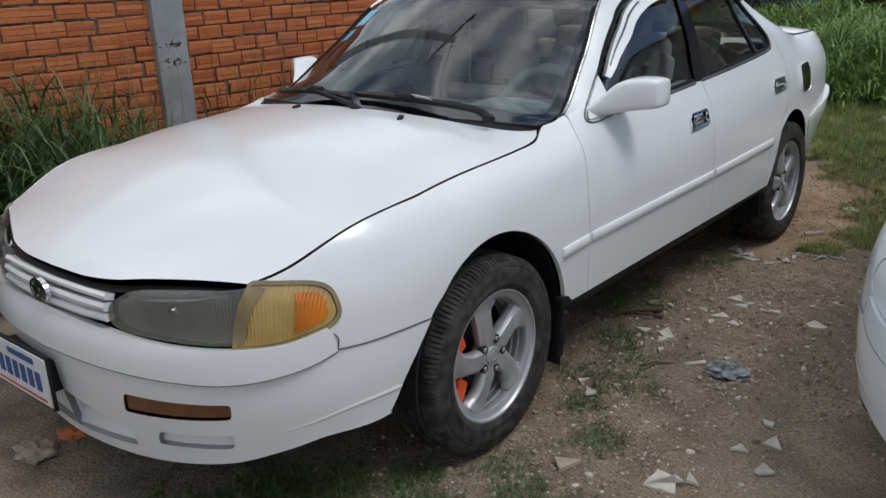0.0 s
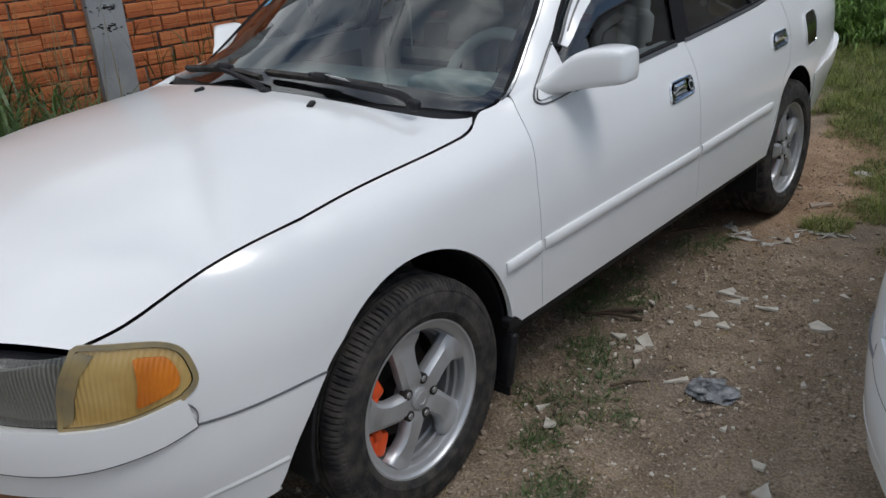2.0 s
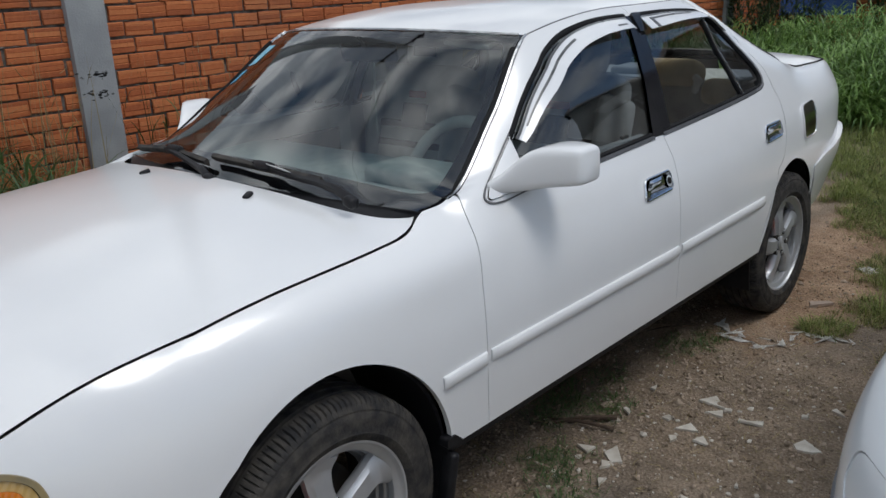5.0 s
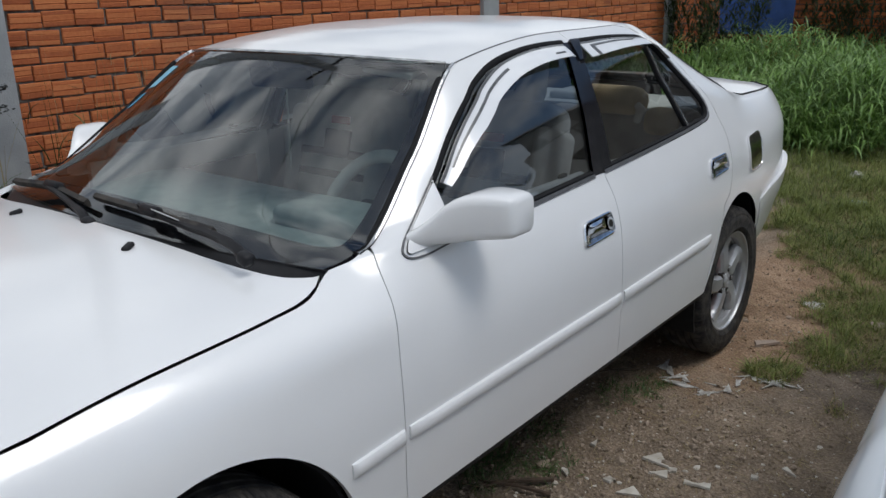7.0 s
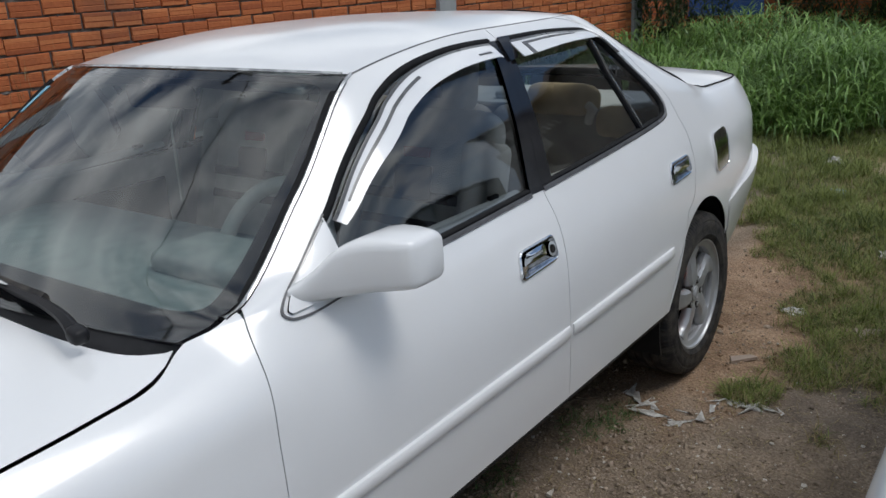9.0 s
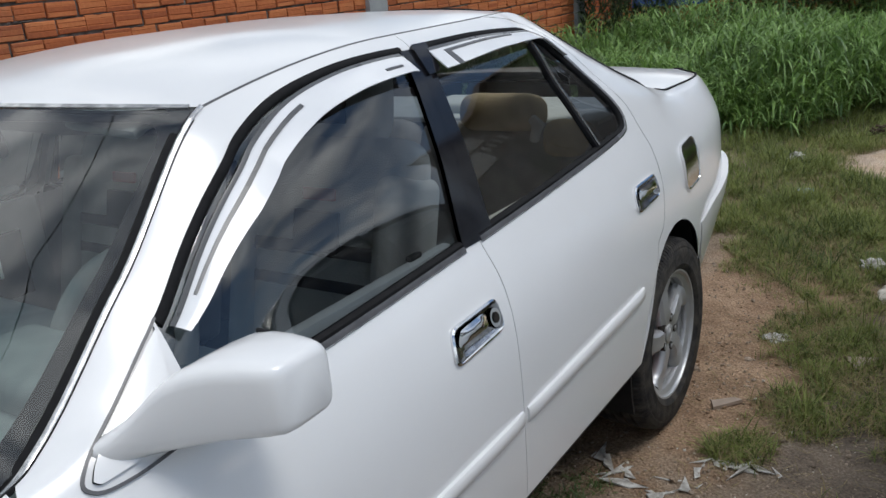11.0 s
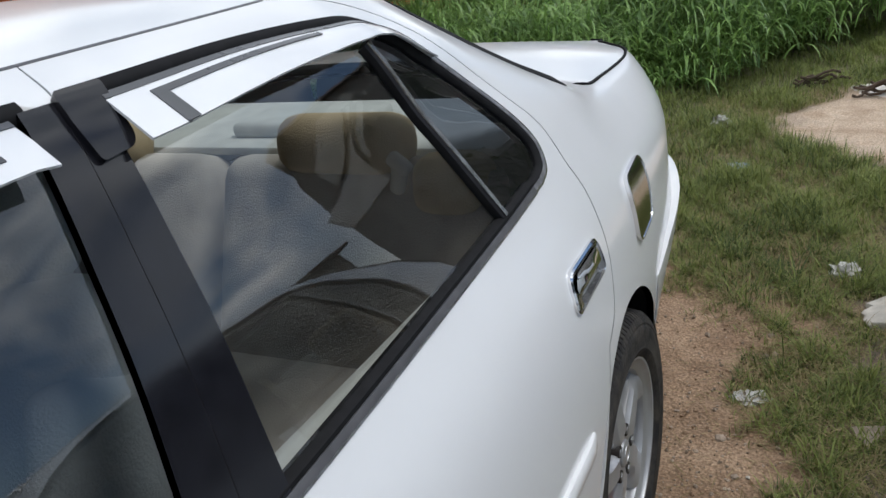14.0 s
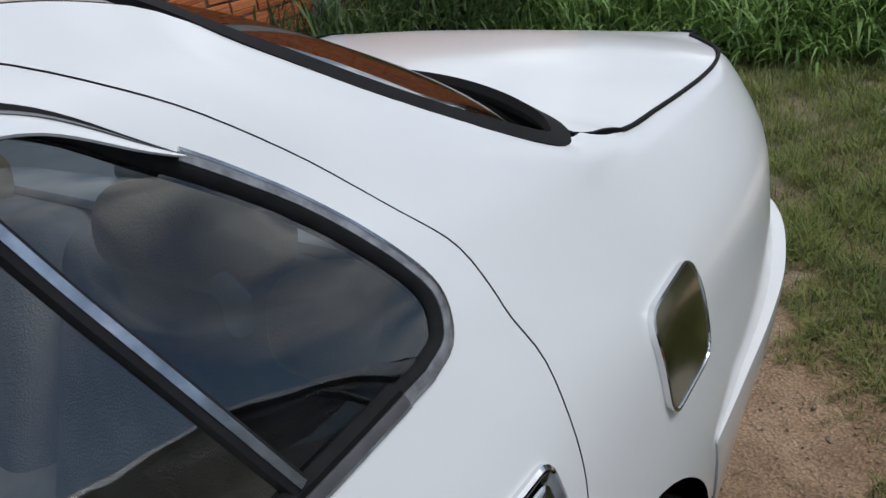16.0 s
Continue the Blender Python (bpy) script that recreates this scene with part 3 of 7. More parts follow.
def inset(poly, d):
    """The outline drawn in by d (out, where d is below 0)."""
    if area(poly) < 0:
        d = -d
    t = np.roll(poly, -1, 0) - np.roll(poly, 1, 0)
    t /= np.maximum(np.linalg.norm(t, axis=1), 1e-9)[:, None]
    return poly + np.stack([-t[:, 1], t[:, 0]], 1) * d


def mesh_of(name, V, F, mat, N=None, angle=40, flat=False):
    me = bpy.data.meshes.new(name)
    me.from_pydata([tuple(map(float, p)) for p in V], [], [tuple(map(int, f)) for f in F])
    me.materials.append(mat)
    me.validate()
    if not flat:
        me.shade_smooth()
        if N is not None and len(N) == len(me.vertices):
            me.normals_split_custom_set_from_vertices([tuple(map(float, n)) for n in N])
        else:
            me.set_sharp_from_angle(angle=radians(angle))
    return me


def part(name, shape, mat, parent, label=""):
    """One mesh object under a thing or a part. shape: a mesh or a bmesh."""
    if isinstance(shape, bmesh.types.BMesh):
        me = bpy.data.meshes.new(name)
        bmesh.ops.recalc_face_normals(shape, faces=shape.faces)
        shape.to_mesh(me)
        shape.free()
        me.materials.append(mat)
        me.shade_smooth()
        me.set_sharp_from_angle(angle=radians(40))
        shape = me
    ob = new(name, shape)
    ob.parent = parent
    if label:
        ob["label"] = label
    return ob


def panel(name, f, outline, mat, holes=(), step=0.035, gap=0.0013, depth=0.016, side=1, push=None, hole_depth=None):
    """A sheet cut by an outline in the (a, b) of a surface f, which gives places and normals, with its rims turned in."""
    from mathutils import geometry

    def raised(a, b):
        p, n = f(a, b)
        if push is None:
            return p, n
        e, h = 0.003, lambda a, b: (lambda q: q[0] + q[1] * push(a, b)[:, None])(f(a, b))
        m = np.cross(h(a + e, b) - h(a - e, b), h(a, b + e) - h(a, b - e))
        return p + n * push(a, b)[:, None], m / np.maximum(np.linalg.norm(m, axis=1), 1e-9)[:, None]

    loops = [dense(inset(outline, gap), step * 0.7)] + [dense(h, step * 0.7) for h in holes]
    lo, hi = loops[0].min(0), loops[0].max(0)
    g = np.stack(np.meshgrid(np.arange(lo[0], hi[0], step), np.arange(lo[1], hi[1], step), indexing="ij"), -1).reshape(-1, 2)
    ok = inside(loops[0], g)
    for h in loops[1:]:
        ok &= ~inside(h, g)
    g = g[ok]
    edge = np.concatenate(loops)
    if len(g):
        near = np.array([np.min((edge[:, 0] - q[0]) ** 2 + (edge[:, 1] - q[1]) ** 2) for q in g])
        g = g[near > (0.45 * step) ** 2]
    pts = np.concatenate([edge, g])
    cons, at = [], 0
    for l in loops:
        cons += [(at + i, at + (i + 1) % len(l)) for i in range(len(l))]
        at += len(l)
    co, _, tri, *_ = geometry.delaunay_2d_cdt([Vector(p) for p in pts], cons, [], 0, 1e-7)
    co = np.array([tuple(c) for c in co])
    tri = np.array([t for t in tri if len(t) == 3])
    mid = co[tri].mean(1)
    ok = inside(loops[0], mid)
    for h in loops[1:]:
        ok &= ~inside(h, mid)
    tri = tri[ok]
    V, N = raised(co[:, 0], co[:, 1])
    F = [tuple(t) for t in tri]
    V, N = list(V), list(N)
    for k, l in enumerate(loops):
        d = depth if k == 0 else (depth if hole_depth is None else hole_depth)
        if not d:
            continue
        p, n = raised(l[:, 0], l[:, 1])
        t = np.roll(p, -1, 0) - np.roll(p, 1, 0)
        o = np.cross(t, n)
        o /= np.maximum(np.linalg.norm(o, axis=1), 1e-9)[:, None]
        if (area(l) < 0) != (k > 0):
            o = -o
        m, base = len(l), len(V)
        V += list(p) + list(p - n * d)
        N += (list(o) if k == 0 else list(n)) * 2
        for i in range(m):
            j = (i + 1) % m
            F.append((base + i, base + j, base + m + j, base + m + i))
    V, N = np.array(V), np.array(N)
    if side < 0:
        V, N = V * (-1, 1, 1), N * (-1, 1, 1)
        F = [q[::-1] for q in F]
    return mesh_of(name, V, F, mat, N)


def SKIN(u, v):
    return skin(u, v), skin_normal(u, v)


def sweep(name, P, N, profile, mat, side=1, closed=False, caps=True, angle=40):
    """A bar along the places P with the normals N; profile: (across, out) points, one list or one a place."""
    P, N = np.asarray(P, float), np.asarray(N, float)
    T = np.roll(P, -1, 0) - np.roll(P, 1, 0) if closed else np.gradient(P, axis=0)
    T /= np.maximum(np.linalg.norm(T, axis=1), 1e-9)[:, None]
    C = np.cross(N, T)
    C /= np.maximum(np.linalg.norm(C, axis=1), 1e-9)[:, None]
    pr = np.asarray(profile, float)
    pr = np.repeat(pr[None], len(P), 0) if pr.ndim == 2 else pr
    V = (P[:, None] + C[:, None] * pr[..., :1] + N[:, None] * pr[..., 1:]).reshape(-1, 3)
    m, n = pr.shape[1], len(P)
    F = [(i * m + j, ((i + 1) % n) * m + j, ((i + 1) % n) * m + (j + 1) % m, i * m + (j + 1) % m) for i in range(n if closed else n - 1) for j in range(m)]
    if caps and not closed:
        F += [tuple(range(m))[::-1], tuple((n - 1) * m + j for j in range(m))]
    if side < 0:
        V = V * (-1, 1, 1)
    bm = bmesh.new()
    vs = [bm.verts.new(p) for p in V]
    for q in F:
        try:
            bm.faces.new([vs[i] for i in q])
        except ValueError:
            pass
    bmesh.ops.recalc_face_normals(bm, faces=bm.faces)
    me = bpy.data.meshes.new(name)
    bm.to_mesh(me)
    bm.free()
    me.materials.append(mat)
    me.shade_smooth()
    me.set_sharp_from_angle(angle=radians(angle))
    return me


def lathe(profile, seg=64, ripple=None):
    """A bmesh turned about the x axis from (x, radius) points."""
    bm = bmesh.new()
    rows = []
    for i in range(seg):
        a = 2 * math.pi * i / seg
        rows.append([bm.verts.new((x, r2 * math.sin(a), r2 * math.cos(a))) for j, (x, r) in enumerate(profile) for r2 in [r - (ripple(i, j) if ripple else 0)]])
    for i in range(seg):
        a, b = rows[i], rows[(i + 1) % seg]
        for j in range(len(profile) - 1):
            bm.faces.new((a[j], a[j + 1], b[j + 1], b[j]))
    return bm


def rbox(size, place=(0, 0, 0), r=0.01, seg=2, turn=(0, 0, 0)):
    bm = bmesh.new()
    bmesh.ops.create_cube(bm, size=1)
    bmesh.ops.scale(bm, vec=size, verts=bm.verts)
    if r:
        bmesh.ops.bevel(bm, geom=bm.edges[:] + bm.verts[:], offset=min(r, min(size) * 0.48), segments=seg, affect="EDGES", profile=0.5)
    bmesh.ops.transform(bm, matrix=pose(*place, *turn), verts=bm.verts)
    return bm


def tube(name, points, r, mat, n=8, taper=None):
    """A round bar along points."""
    p = np.asarray(points, float)
    t = np.gradient(p, axis=0)
    up = np.tile((0.13, 0.31, 0.94), (len(p), 1))
    nn = np.cross(t, up)
    nn /= np.maximum(np.linalg.norm(nn, axis=1), 1e-9)[:, None]
    a = np.linspace(0, 2 * math.pi, n, endpoint=False)
    ring = np.stack([np.cos(a), np.sin(a)], 1)
    k = np.ones(len(p)) if taper is None else np.asarray(taper)
    return sweep(name, p, nn, ring[None] * r * k[:, None, None], mat)


def merged(*bms):
    """One bmesh out of several."""
    out = bmesh.new()
    for b in bms:
        me = bpy.data.meshes.new("m")
        b.to_mesh(me)
        b.free()
        out.from_mesh(me)
        bpy.data.meshes.remove(me)
    return out


# ---- the car's outlines, in (u, v) of the skin ----
HOOD_GAP = flow([at_nose(.668, .751), (-.5, .607), (-.3, .592), (-.08, .585), (.24, .58), (.36, .592), (.44, .648)], 40)
SCREEN_EDGE = flow([(.44, .65), (.504, .665), (.560, .79), (.62, .893), (.69, .970), (.78, 1.020), (.87, 1.045), (.95, 1.062), (1.03, 1.082), (1.085, 1.098)], 40)
SEAM_FRONT = flow([at_side(.515, .371), at_side(.508, .52), at_side(.515, .738), at_side(.532, .872), (.556, .66), (.572, .80)], 24)
SEAM_MID = flow([at_side(1.562, .371), at_side(1.558, .586), at_side(1.574, .80), at_side(1.576, .89), at_side(1.566, .975)], 20)
SEAM_MID_TOP = flow([at_side(1.566, .975), at_side(1.597, 1.15), at_side(1.632, 1.32), (1.648, 1.1)], 16)
SEAM_REAR = flow([(2.04, 1.1), at_side(2.13, 1.381), at_side(2.2, 1.363), at_side(2.277, 1.324), at_side(2.344, 1.279), at_side(2.425, 1.206), at_side(2.509, 1.108), at_side(2.529, 1.047), at_side(2.532, 1.017), at_side(2.546, .965), at_side(2.542, .912), at_side(2.525, .816), at_side(2.49, .74), at_side(2.43, .70)], 50)
BELT = flow([at_side(.70, .948), at_side(1.13, .960), at_side(1.57, .979), at_side(2.22, 1.012), at_side(2.40, 1.027)], 30)
WINDOW_TOP = flow([at_side(y, z) for y, z in ((2.40, 1.027), (2.44, 1.04), (2.457, 1.072), (2.437, 1.12), (2.388, 1.183), (2.335, 1.231), (2.271, 1.28), (2.21, 1.324), (2.15, 1.347), (2.065, 1.360), (1.89, 1.368), (1.633, 1.368), (1.362, 1.360), (1.21, 1.333), (1.10, 1.291), (1.047, 1.258), (.904, 1.157), (.82, 1.088))], 120)


def arch(y0, z0, ry, rz, a0, a1, n=28):
    return np.array([at_side(y0 + ry * math.cos(a), z0 + rz * math.sin(a)) for a in np.linspace(radians(a0), radians(a1), n)])


ARCH_FRONT = arch(.008, .33, .362, .384, 5, 175, 40)
ARCH_TOP = np.array([p for p in ARCH_FRONT if p[0] > 0 or skin(*p)[0, 2] > .553])
ARCH_NOSE = flow([at_side(-.292, .545), at_side(-.335, .48), at_side(-.380, .41), at_side(-.415, .345), at_side(-.436, .318)], 14)
ARCH_REAR = arch(2.605, .33, .325, .375, 5, 175)
SILL = 0.371
def at_x(u, x):
    """The skin's (u, v) on its shoulder at that x."""
    v = np.linspace(1.1, .60, 200)
    return u, float(np.interp(x, skin(np.full(200, u), v)[:, 0], v))


TRUNK_GAP = flow([(2.90, 1.1), at_x(2.925, .694), at_x(2.96, .698), at_x(3.03, .699), (3.149, .664), (3.45, .65), (3.72, .65)], 24)
BACK_EDGE = np.array([(u, 1.1) for u in np.linspace(2.40, 2.895, 22)])
BUMPER_TOP = flow([at_nose(.0, .615), at_nose(.30, .605), at_nose(.47, .593), at_nose(.64, .588), at_nose(.725, .594), at_nose(.783, .620)], 24)
BUMPER_SIDE = flow([at_nose(.796, .556), at_side(-.47, .556), at_side(-.285, .556)], 10)
REAR_BUMPER_TOP = flow([at_side(u, z) for u, z in ((2.90, .618), (3.05, .653), (3.18, .686), (3.30, .714), (3.6, .716), (3.95, .716), (4.249, .716))], 30)

LAMP_TOP = flow([at_nose(.285, .63), at_nose(.315, .693), at_nose(.40, .727), at_nose(.53, .739), at_nose(.62, .742), at_nose(.667, .748)], 24)
LAMP_END = flow([at_nose(.668, .750), at_nose(.706, .744), at_nose(.733, .739), at_nose(.759, .730), at_nose(.776, .714), at_nose(.789, .681), at_nose(.794, .648), at_nose(.783, .624)], 26)
LAMP_LOW = flow([at_nose(.783, .624), at_nose(.725, .597), at_nose(.64, .591), at_nose(.47, .597), at_nose(.31, .612), at_nose(.285, .63)], 24)


def section(x, xg, zg, zc, p):
    return zc - (zc - zg) * np.abs(x / xg) ** p


def field(zf):
    """A surface over (x, y) from its height."""
    def f(x, y, e=0.004):
        z = zf(x, y)
        n = np.stack([-(zf(x + e, y) - zf(x - e, y)) / (2 * e), -(zf(x, y + e) - zf(x, y - e)) / (2 * e), np.ones_like(z)], 1)
        return np.stack([x, y, z], 1), n / np.linalg.norm(n, axis=1)[:, None]
    return f


_hg = skin(HOOD_GAP[:, 0], HOOD_GAP[:, 1])
_ho = np.argsort(_hg[:, 1])
_hy, _hx, _hz = _hg[_ho, 1], _hg[_ho, 0], _hg[_ho, 2]


def hood_height(x, y):
    xg = np.interp(y, _hy[:-6], _hx[:-6])
    zg = np.interp(y, np.append(_hy[:-6], .5), np.append(_hz[:-6], .945))
    zg = np.where(y < _hy[0], _hz[0] - (_hy[0] - y) * 0.42, zg)
    zc = smooth(np.ravel(y), [-.95, -.88, -.78, -.65, -.33, 0, .25, .42], [.700, .745, .790, .838, .918, .962, .982, .988]).reshape(np.shape(y))
    return section(x, xg, zg, zc, 2.3)


HOOD = field(hood_height)
_tg = skin(TRUNK_GAP[:, 0], TRUNK_GAP[:, 1])


def trunk_height(x, y):
    xg = np.interp(y, _tg[6:, 1], _tg[6:, 0])
    zg = np.interp(y, _tg[6:, 1], _tg[6:, 2])
    zc = smooth(np.ravel(y), [2.85, 3.2, 3.47, 3.66, 3.75], [1.092, 1.092, 1.076, 1.045, 1.01]).reshape(np.shape(y))
    return section(x, np.maximum(xg, .6), zg, zc, 2.6)


TRUNK = field(trunk_height)


def roof_height(x, y):
    e = skin(np.clip(np.ravel(y), 1.0, 2.4), np.full(np.size(y), 1.1))
    xe, ze = e[:, 0].reshape(np.shape(y)), e[:, 2].reshape(np.shape(y))
    zc = smooth(np.ravel(y), [.93, 1.08, 1.3, 1.6, 1.9, 2.15, 2.4, 2.5], [1.362, 1.392, 1.418, 1.431, 1.430, 1.420, 1.396, 1.375]).reshape(np.shape(y))
    return section(x, xe, ze, zc, 2.5)


ROOF = field(roof_height)

_se = skin(SCREEN_EDGE[:, 0], SCREEN_EDGE[:, 1])
_sb = np.linspace(0, 1, len(_se))


def pane(edge_of, mid_of, power):
    """A bowed pane: a from -1 to 1 across, b from 0 to 1 up its edge curve."""
    def place(a, b):
        e, c = edge_of(b), mid_of(b)
        w = (np.abs(a) ** power)[:, None]
        q = c + (e - c) * w
        q[:, 0] = a * e[:, 0]
        return q

    def f(a, b, e=0.004):
        n = np.cross(place(a + e, b) - place(a - e, b), place(a, b + e) - place(a, b - e))
        return place(a, b), n / np.linalg.norm(n, axis=1)[:, None]
    return f


def screen_edge(b):
    return np.stack([np.interp(b, _sb, _se[:, k]) for k in range(3)], 1)


def screen_mid(b):
    return np.stack([0 * b, .33 + (.935 - .33) * b, .975 + (1.366 - .975) * b + .05 * b * (1 - b)], 1)


SCREEN = pane(screen_edge, screen_mid, 2.2)


def back_edge(b):
    e = line(8, 2.862 - .455 * b)
    return e + (-.012, 0, -.017)


def back_mid(b):
    return np.stack([0 * b, 3.09 - .65 * b, 1.088 + .297 * b + .18 * b * (1 - b)], 1)


BACK = pane(back_edge, back_mid, 2.5)


def make_wheel(car, place, turn, front):
    """A wheel: worn tyre with a grooved tread, five-spoke alloy rim, brake disc and orange caliper."""
    wheel = part("wheel", lathe([(-.10, .19), (-.10, .205), (.02, .205), (.03, .19)], 48), DARK_METAL, car)
    wheel.matrix_local = pose(*place, 0, 0, turn)
    prof = [(-.095, .205), (-.105, .235), (-.108, .27), (-.098, .302), (-.085, .314), (-.060, .3195), (-.052, .3195), (-.051, .312), (-.043, .312), (-.042, .320), (-.022, .3205), (-.021, .312), (-.013, .312), (-.012, .3205),
            (.012, .3205), (.013, .312), (.021, .312), (.022, .3205), (.042, .320), (.043, .312), (.051, .312), (.052, .3195), (.060, .3195), (.084, .3155), (.096, .306), (.1015, .290), (.1005, .2875), (.1015, .284), (.104, .28), (.106, .262), (.103, .238), (.1045, .235), (.1035, .231), (.099, .224), (.092, .212), (.06, .20)]
    lugs = {22: .002, 23: .008, 24: .007}
    part("tyre", lathe(prof, 640, lambda i, j: lugs.get(j, 0) if i % 5 == 0 else 0), RUBBER, wheel, "worn black tyre, dusty on its tread")
    lip = [(.062, .186), (.070, .196), (.083, .201), (.090, .207), (.094, .206), (.093, .201), (.086, .198), (.082, .192), (.080, .184), (.076, .179), (.066, .177), (.058, .178)]
    rim = part("rim", lathe([(x, r * 1.04) for x, r in lip], 96), ALLOY, wheel, "silver five-spoke alloy rim")
    part("barrel", lathe([(-.012, .194), (.03, .196), (.062, .1945), (.064, .187), (.050, .184), (.046, .178), (.030, .177), (.026, .170), (.006, .168), (-.002, .163), (-.012, .166), (-.012, .194)], 96), BARREL, wheel)
    for k in range(5):
        n = 14
        rs = np.linspace(.030, .194, n)
        w = np.interp(rs, [.03, .07, .11, .15, .187], [.034, .036, .034, .039, .056])
        x = np.interp(rs, [.03, .06, .12, .16, .187], [.070, .078, .074, .068, .074])
        swirl = 0.20 * ((rs - .03) / .157) ** 1.6
        P = np.stack([x, rs * np.sin(swirl), rs * np.cos(swirl)], 1)
        N = np.tile((1.0, 0, 0), (n, 1))
        prof_s = np.stack([np.stack([np.array([-1, -.93, -.72, .55, .78, .93, 1, .8, -.8]) * wi, np.array([-.022, -.002, .006, .004, -.004, -.006, -.022, -.034, -.034])], 1) for wi in w])
        sp = part("spoke", sweep("spoke", P, N, prof_s, ALLOY), ALLOY, wheel)
        sp.matrix_local = pose(0, 0, 0, 72 * k + 19, 0, 0)
    part("hub", lathe([(.03, .05), (.066, .062), (.074, .056), (.0765, .046), (.076, .031)], 48), ALLOY, wheel)
    part("centre_cap", lathe([(.07, .031), (.080, .030), (.083, .024), (.083, .019), (.0845, .0185), (.0845, .0155), (.083, .015), (.084, .004), (.084, .0005)], 40), ALLOY, wheel, "silver cap with a plain round badge")
    for k in range(5):
        a = radians(-72 * k + 19)
        # a dark disc round each nut stands for the shade in its hole
        for nm, pr, seg, mt in (("nut_seat", [(.06, .0145), (.0805, .0145), (.0815, .0130), (.0805, .0005)], 20, DARK_METAL), ("wheel_nut", [(.06, .0095), (.0815, .0092), (.0835, .007), (.084, .0005)], 6, BARREL)):
            b = lathe(pr, seg)
            bmesh.ops.translate(b, vec=(0, .053 * math.sin(a), .053 * math.cos(a)), verts=b.verts)
            part(nm, b, mt, wheel)
    part("brake_disc", lathe([(-.03, .05), (-.03, .130), (-.008, .130), (-.008, .05), (.03, .048), (.03, .001)], 64), DARK_METAL, wheel)
    for s in (-1, 1):
        b = merged(rbox((.050, .050, .070), (.030, -.128, .080 * s), .014, 3, (24 * s, 0, 0)), rbox((.030, .026, .030), (.044, -.136, .046 * s), .009, 2), rbox((.046, .022, .040), (.026, -.155, .058 * s), .009, 2, (18 * s, 0, 0)))
        part("brake_caliper", b, ORANGE, wheel, "orange painted brake caliper")
    return wheel


def make_handle(car, y, z, length, tall, side, lock):
    """A chrome door handle: frame round a dark hollow with a pull bar."""
    c = np.array(at_side(y, z))
    P, N = SKIN(np.array([c[0]]), np.array([c[1]]))
    out = rounded([(-length / 2, -tall / 2 - .002), (length / 2, -tall / 2 + .006), (length / 2 - .004, tall / 2 + .004), (-length / 2 + .014, tall / 2)], .018)
    def ring(o):
        uv = np.array([at_side(y + a, z + b) for a, b in o])
        return SKIN(uv[:, 0], uv[:, 1])
    p, n = ring(dense(out, .012))
    h = part("door_handle", sweep("door_handle", p, n, [(-.005, -.004), (-.0045, .005), (0, .0075), (.0045, .005), (.005, -.004)], CHROME, side, closed=True), CHROME, car, "chrome door handle set in a chrome frame")
    def place(o):
        return np.array([at_side(y + a, z + b) for a, b in o])

    def reach(u, v, lo, hi):
        """0 in the middle of an outline's box, 1 at its sides."""
        m, h = (lo + hi) / 2, (hi - lo) / 2
        return np.maximum(np.abs(u - m[0]) / h[0], np.abs(v - m[1]) / h[1])
    q = place(inset(dense(out, .012), .003))
    part("handle_cup", panel("handle_cup", SKIN, q, CUP, step=.010, gap=0, depth=0, side=side, push=lambda u, v: .0012 + .007 * np.clip((reach(u, v, q.min(0), q.max(0)) - .62) / .38, 0, 1)), CUP, h)
    e = length * (.20 if lock else .40)
    w = place(dense(rounded([(-length * .43, -tall * .08), (e, -tall * .02), (e - .004, tall * .44), (-length * .35, tall * .40)], .014), .008))
    part("pull_bar", panel("pull_bar", SKIN, w, CHROME, step=.010, gap=0, depth=.012, side=side, push=lambda u, v: .0085 + .0075 * (1 - np.clip(reach(u, v, w.min(0), w.max(0)), 0, 1) ** 2)), CHROME, h)
    if lock:
        a = np.linspace(0, 2 * math.pi, 20, endpoint=False)
        for nm, r, lift, m in (("lock_ring", .019, .0085, CHROME), ("key_lock", .011, .0105, DARK_METAL)):
            k = np.array([at_side(y + length * .355 + r * math.cos(t), z + .004 + r * math.sin(t)) for t in a])
            part(nm, panel(nm, SKIN, k, m, step=.01, gap=0, depth=.01, side=side, push=lambda u, v: 0 * u + lift), m, h)


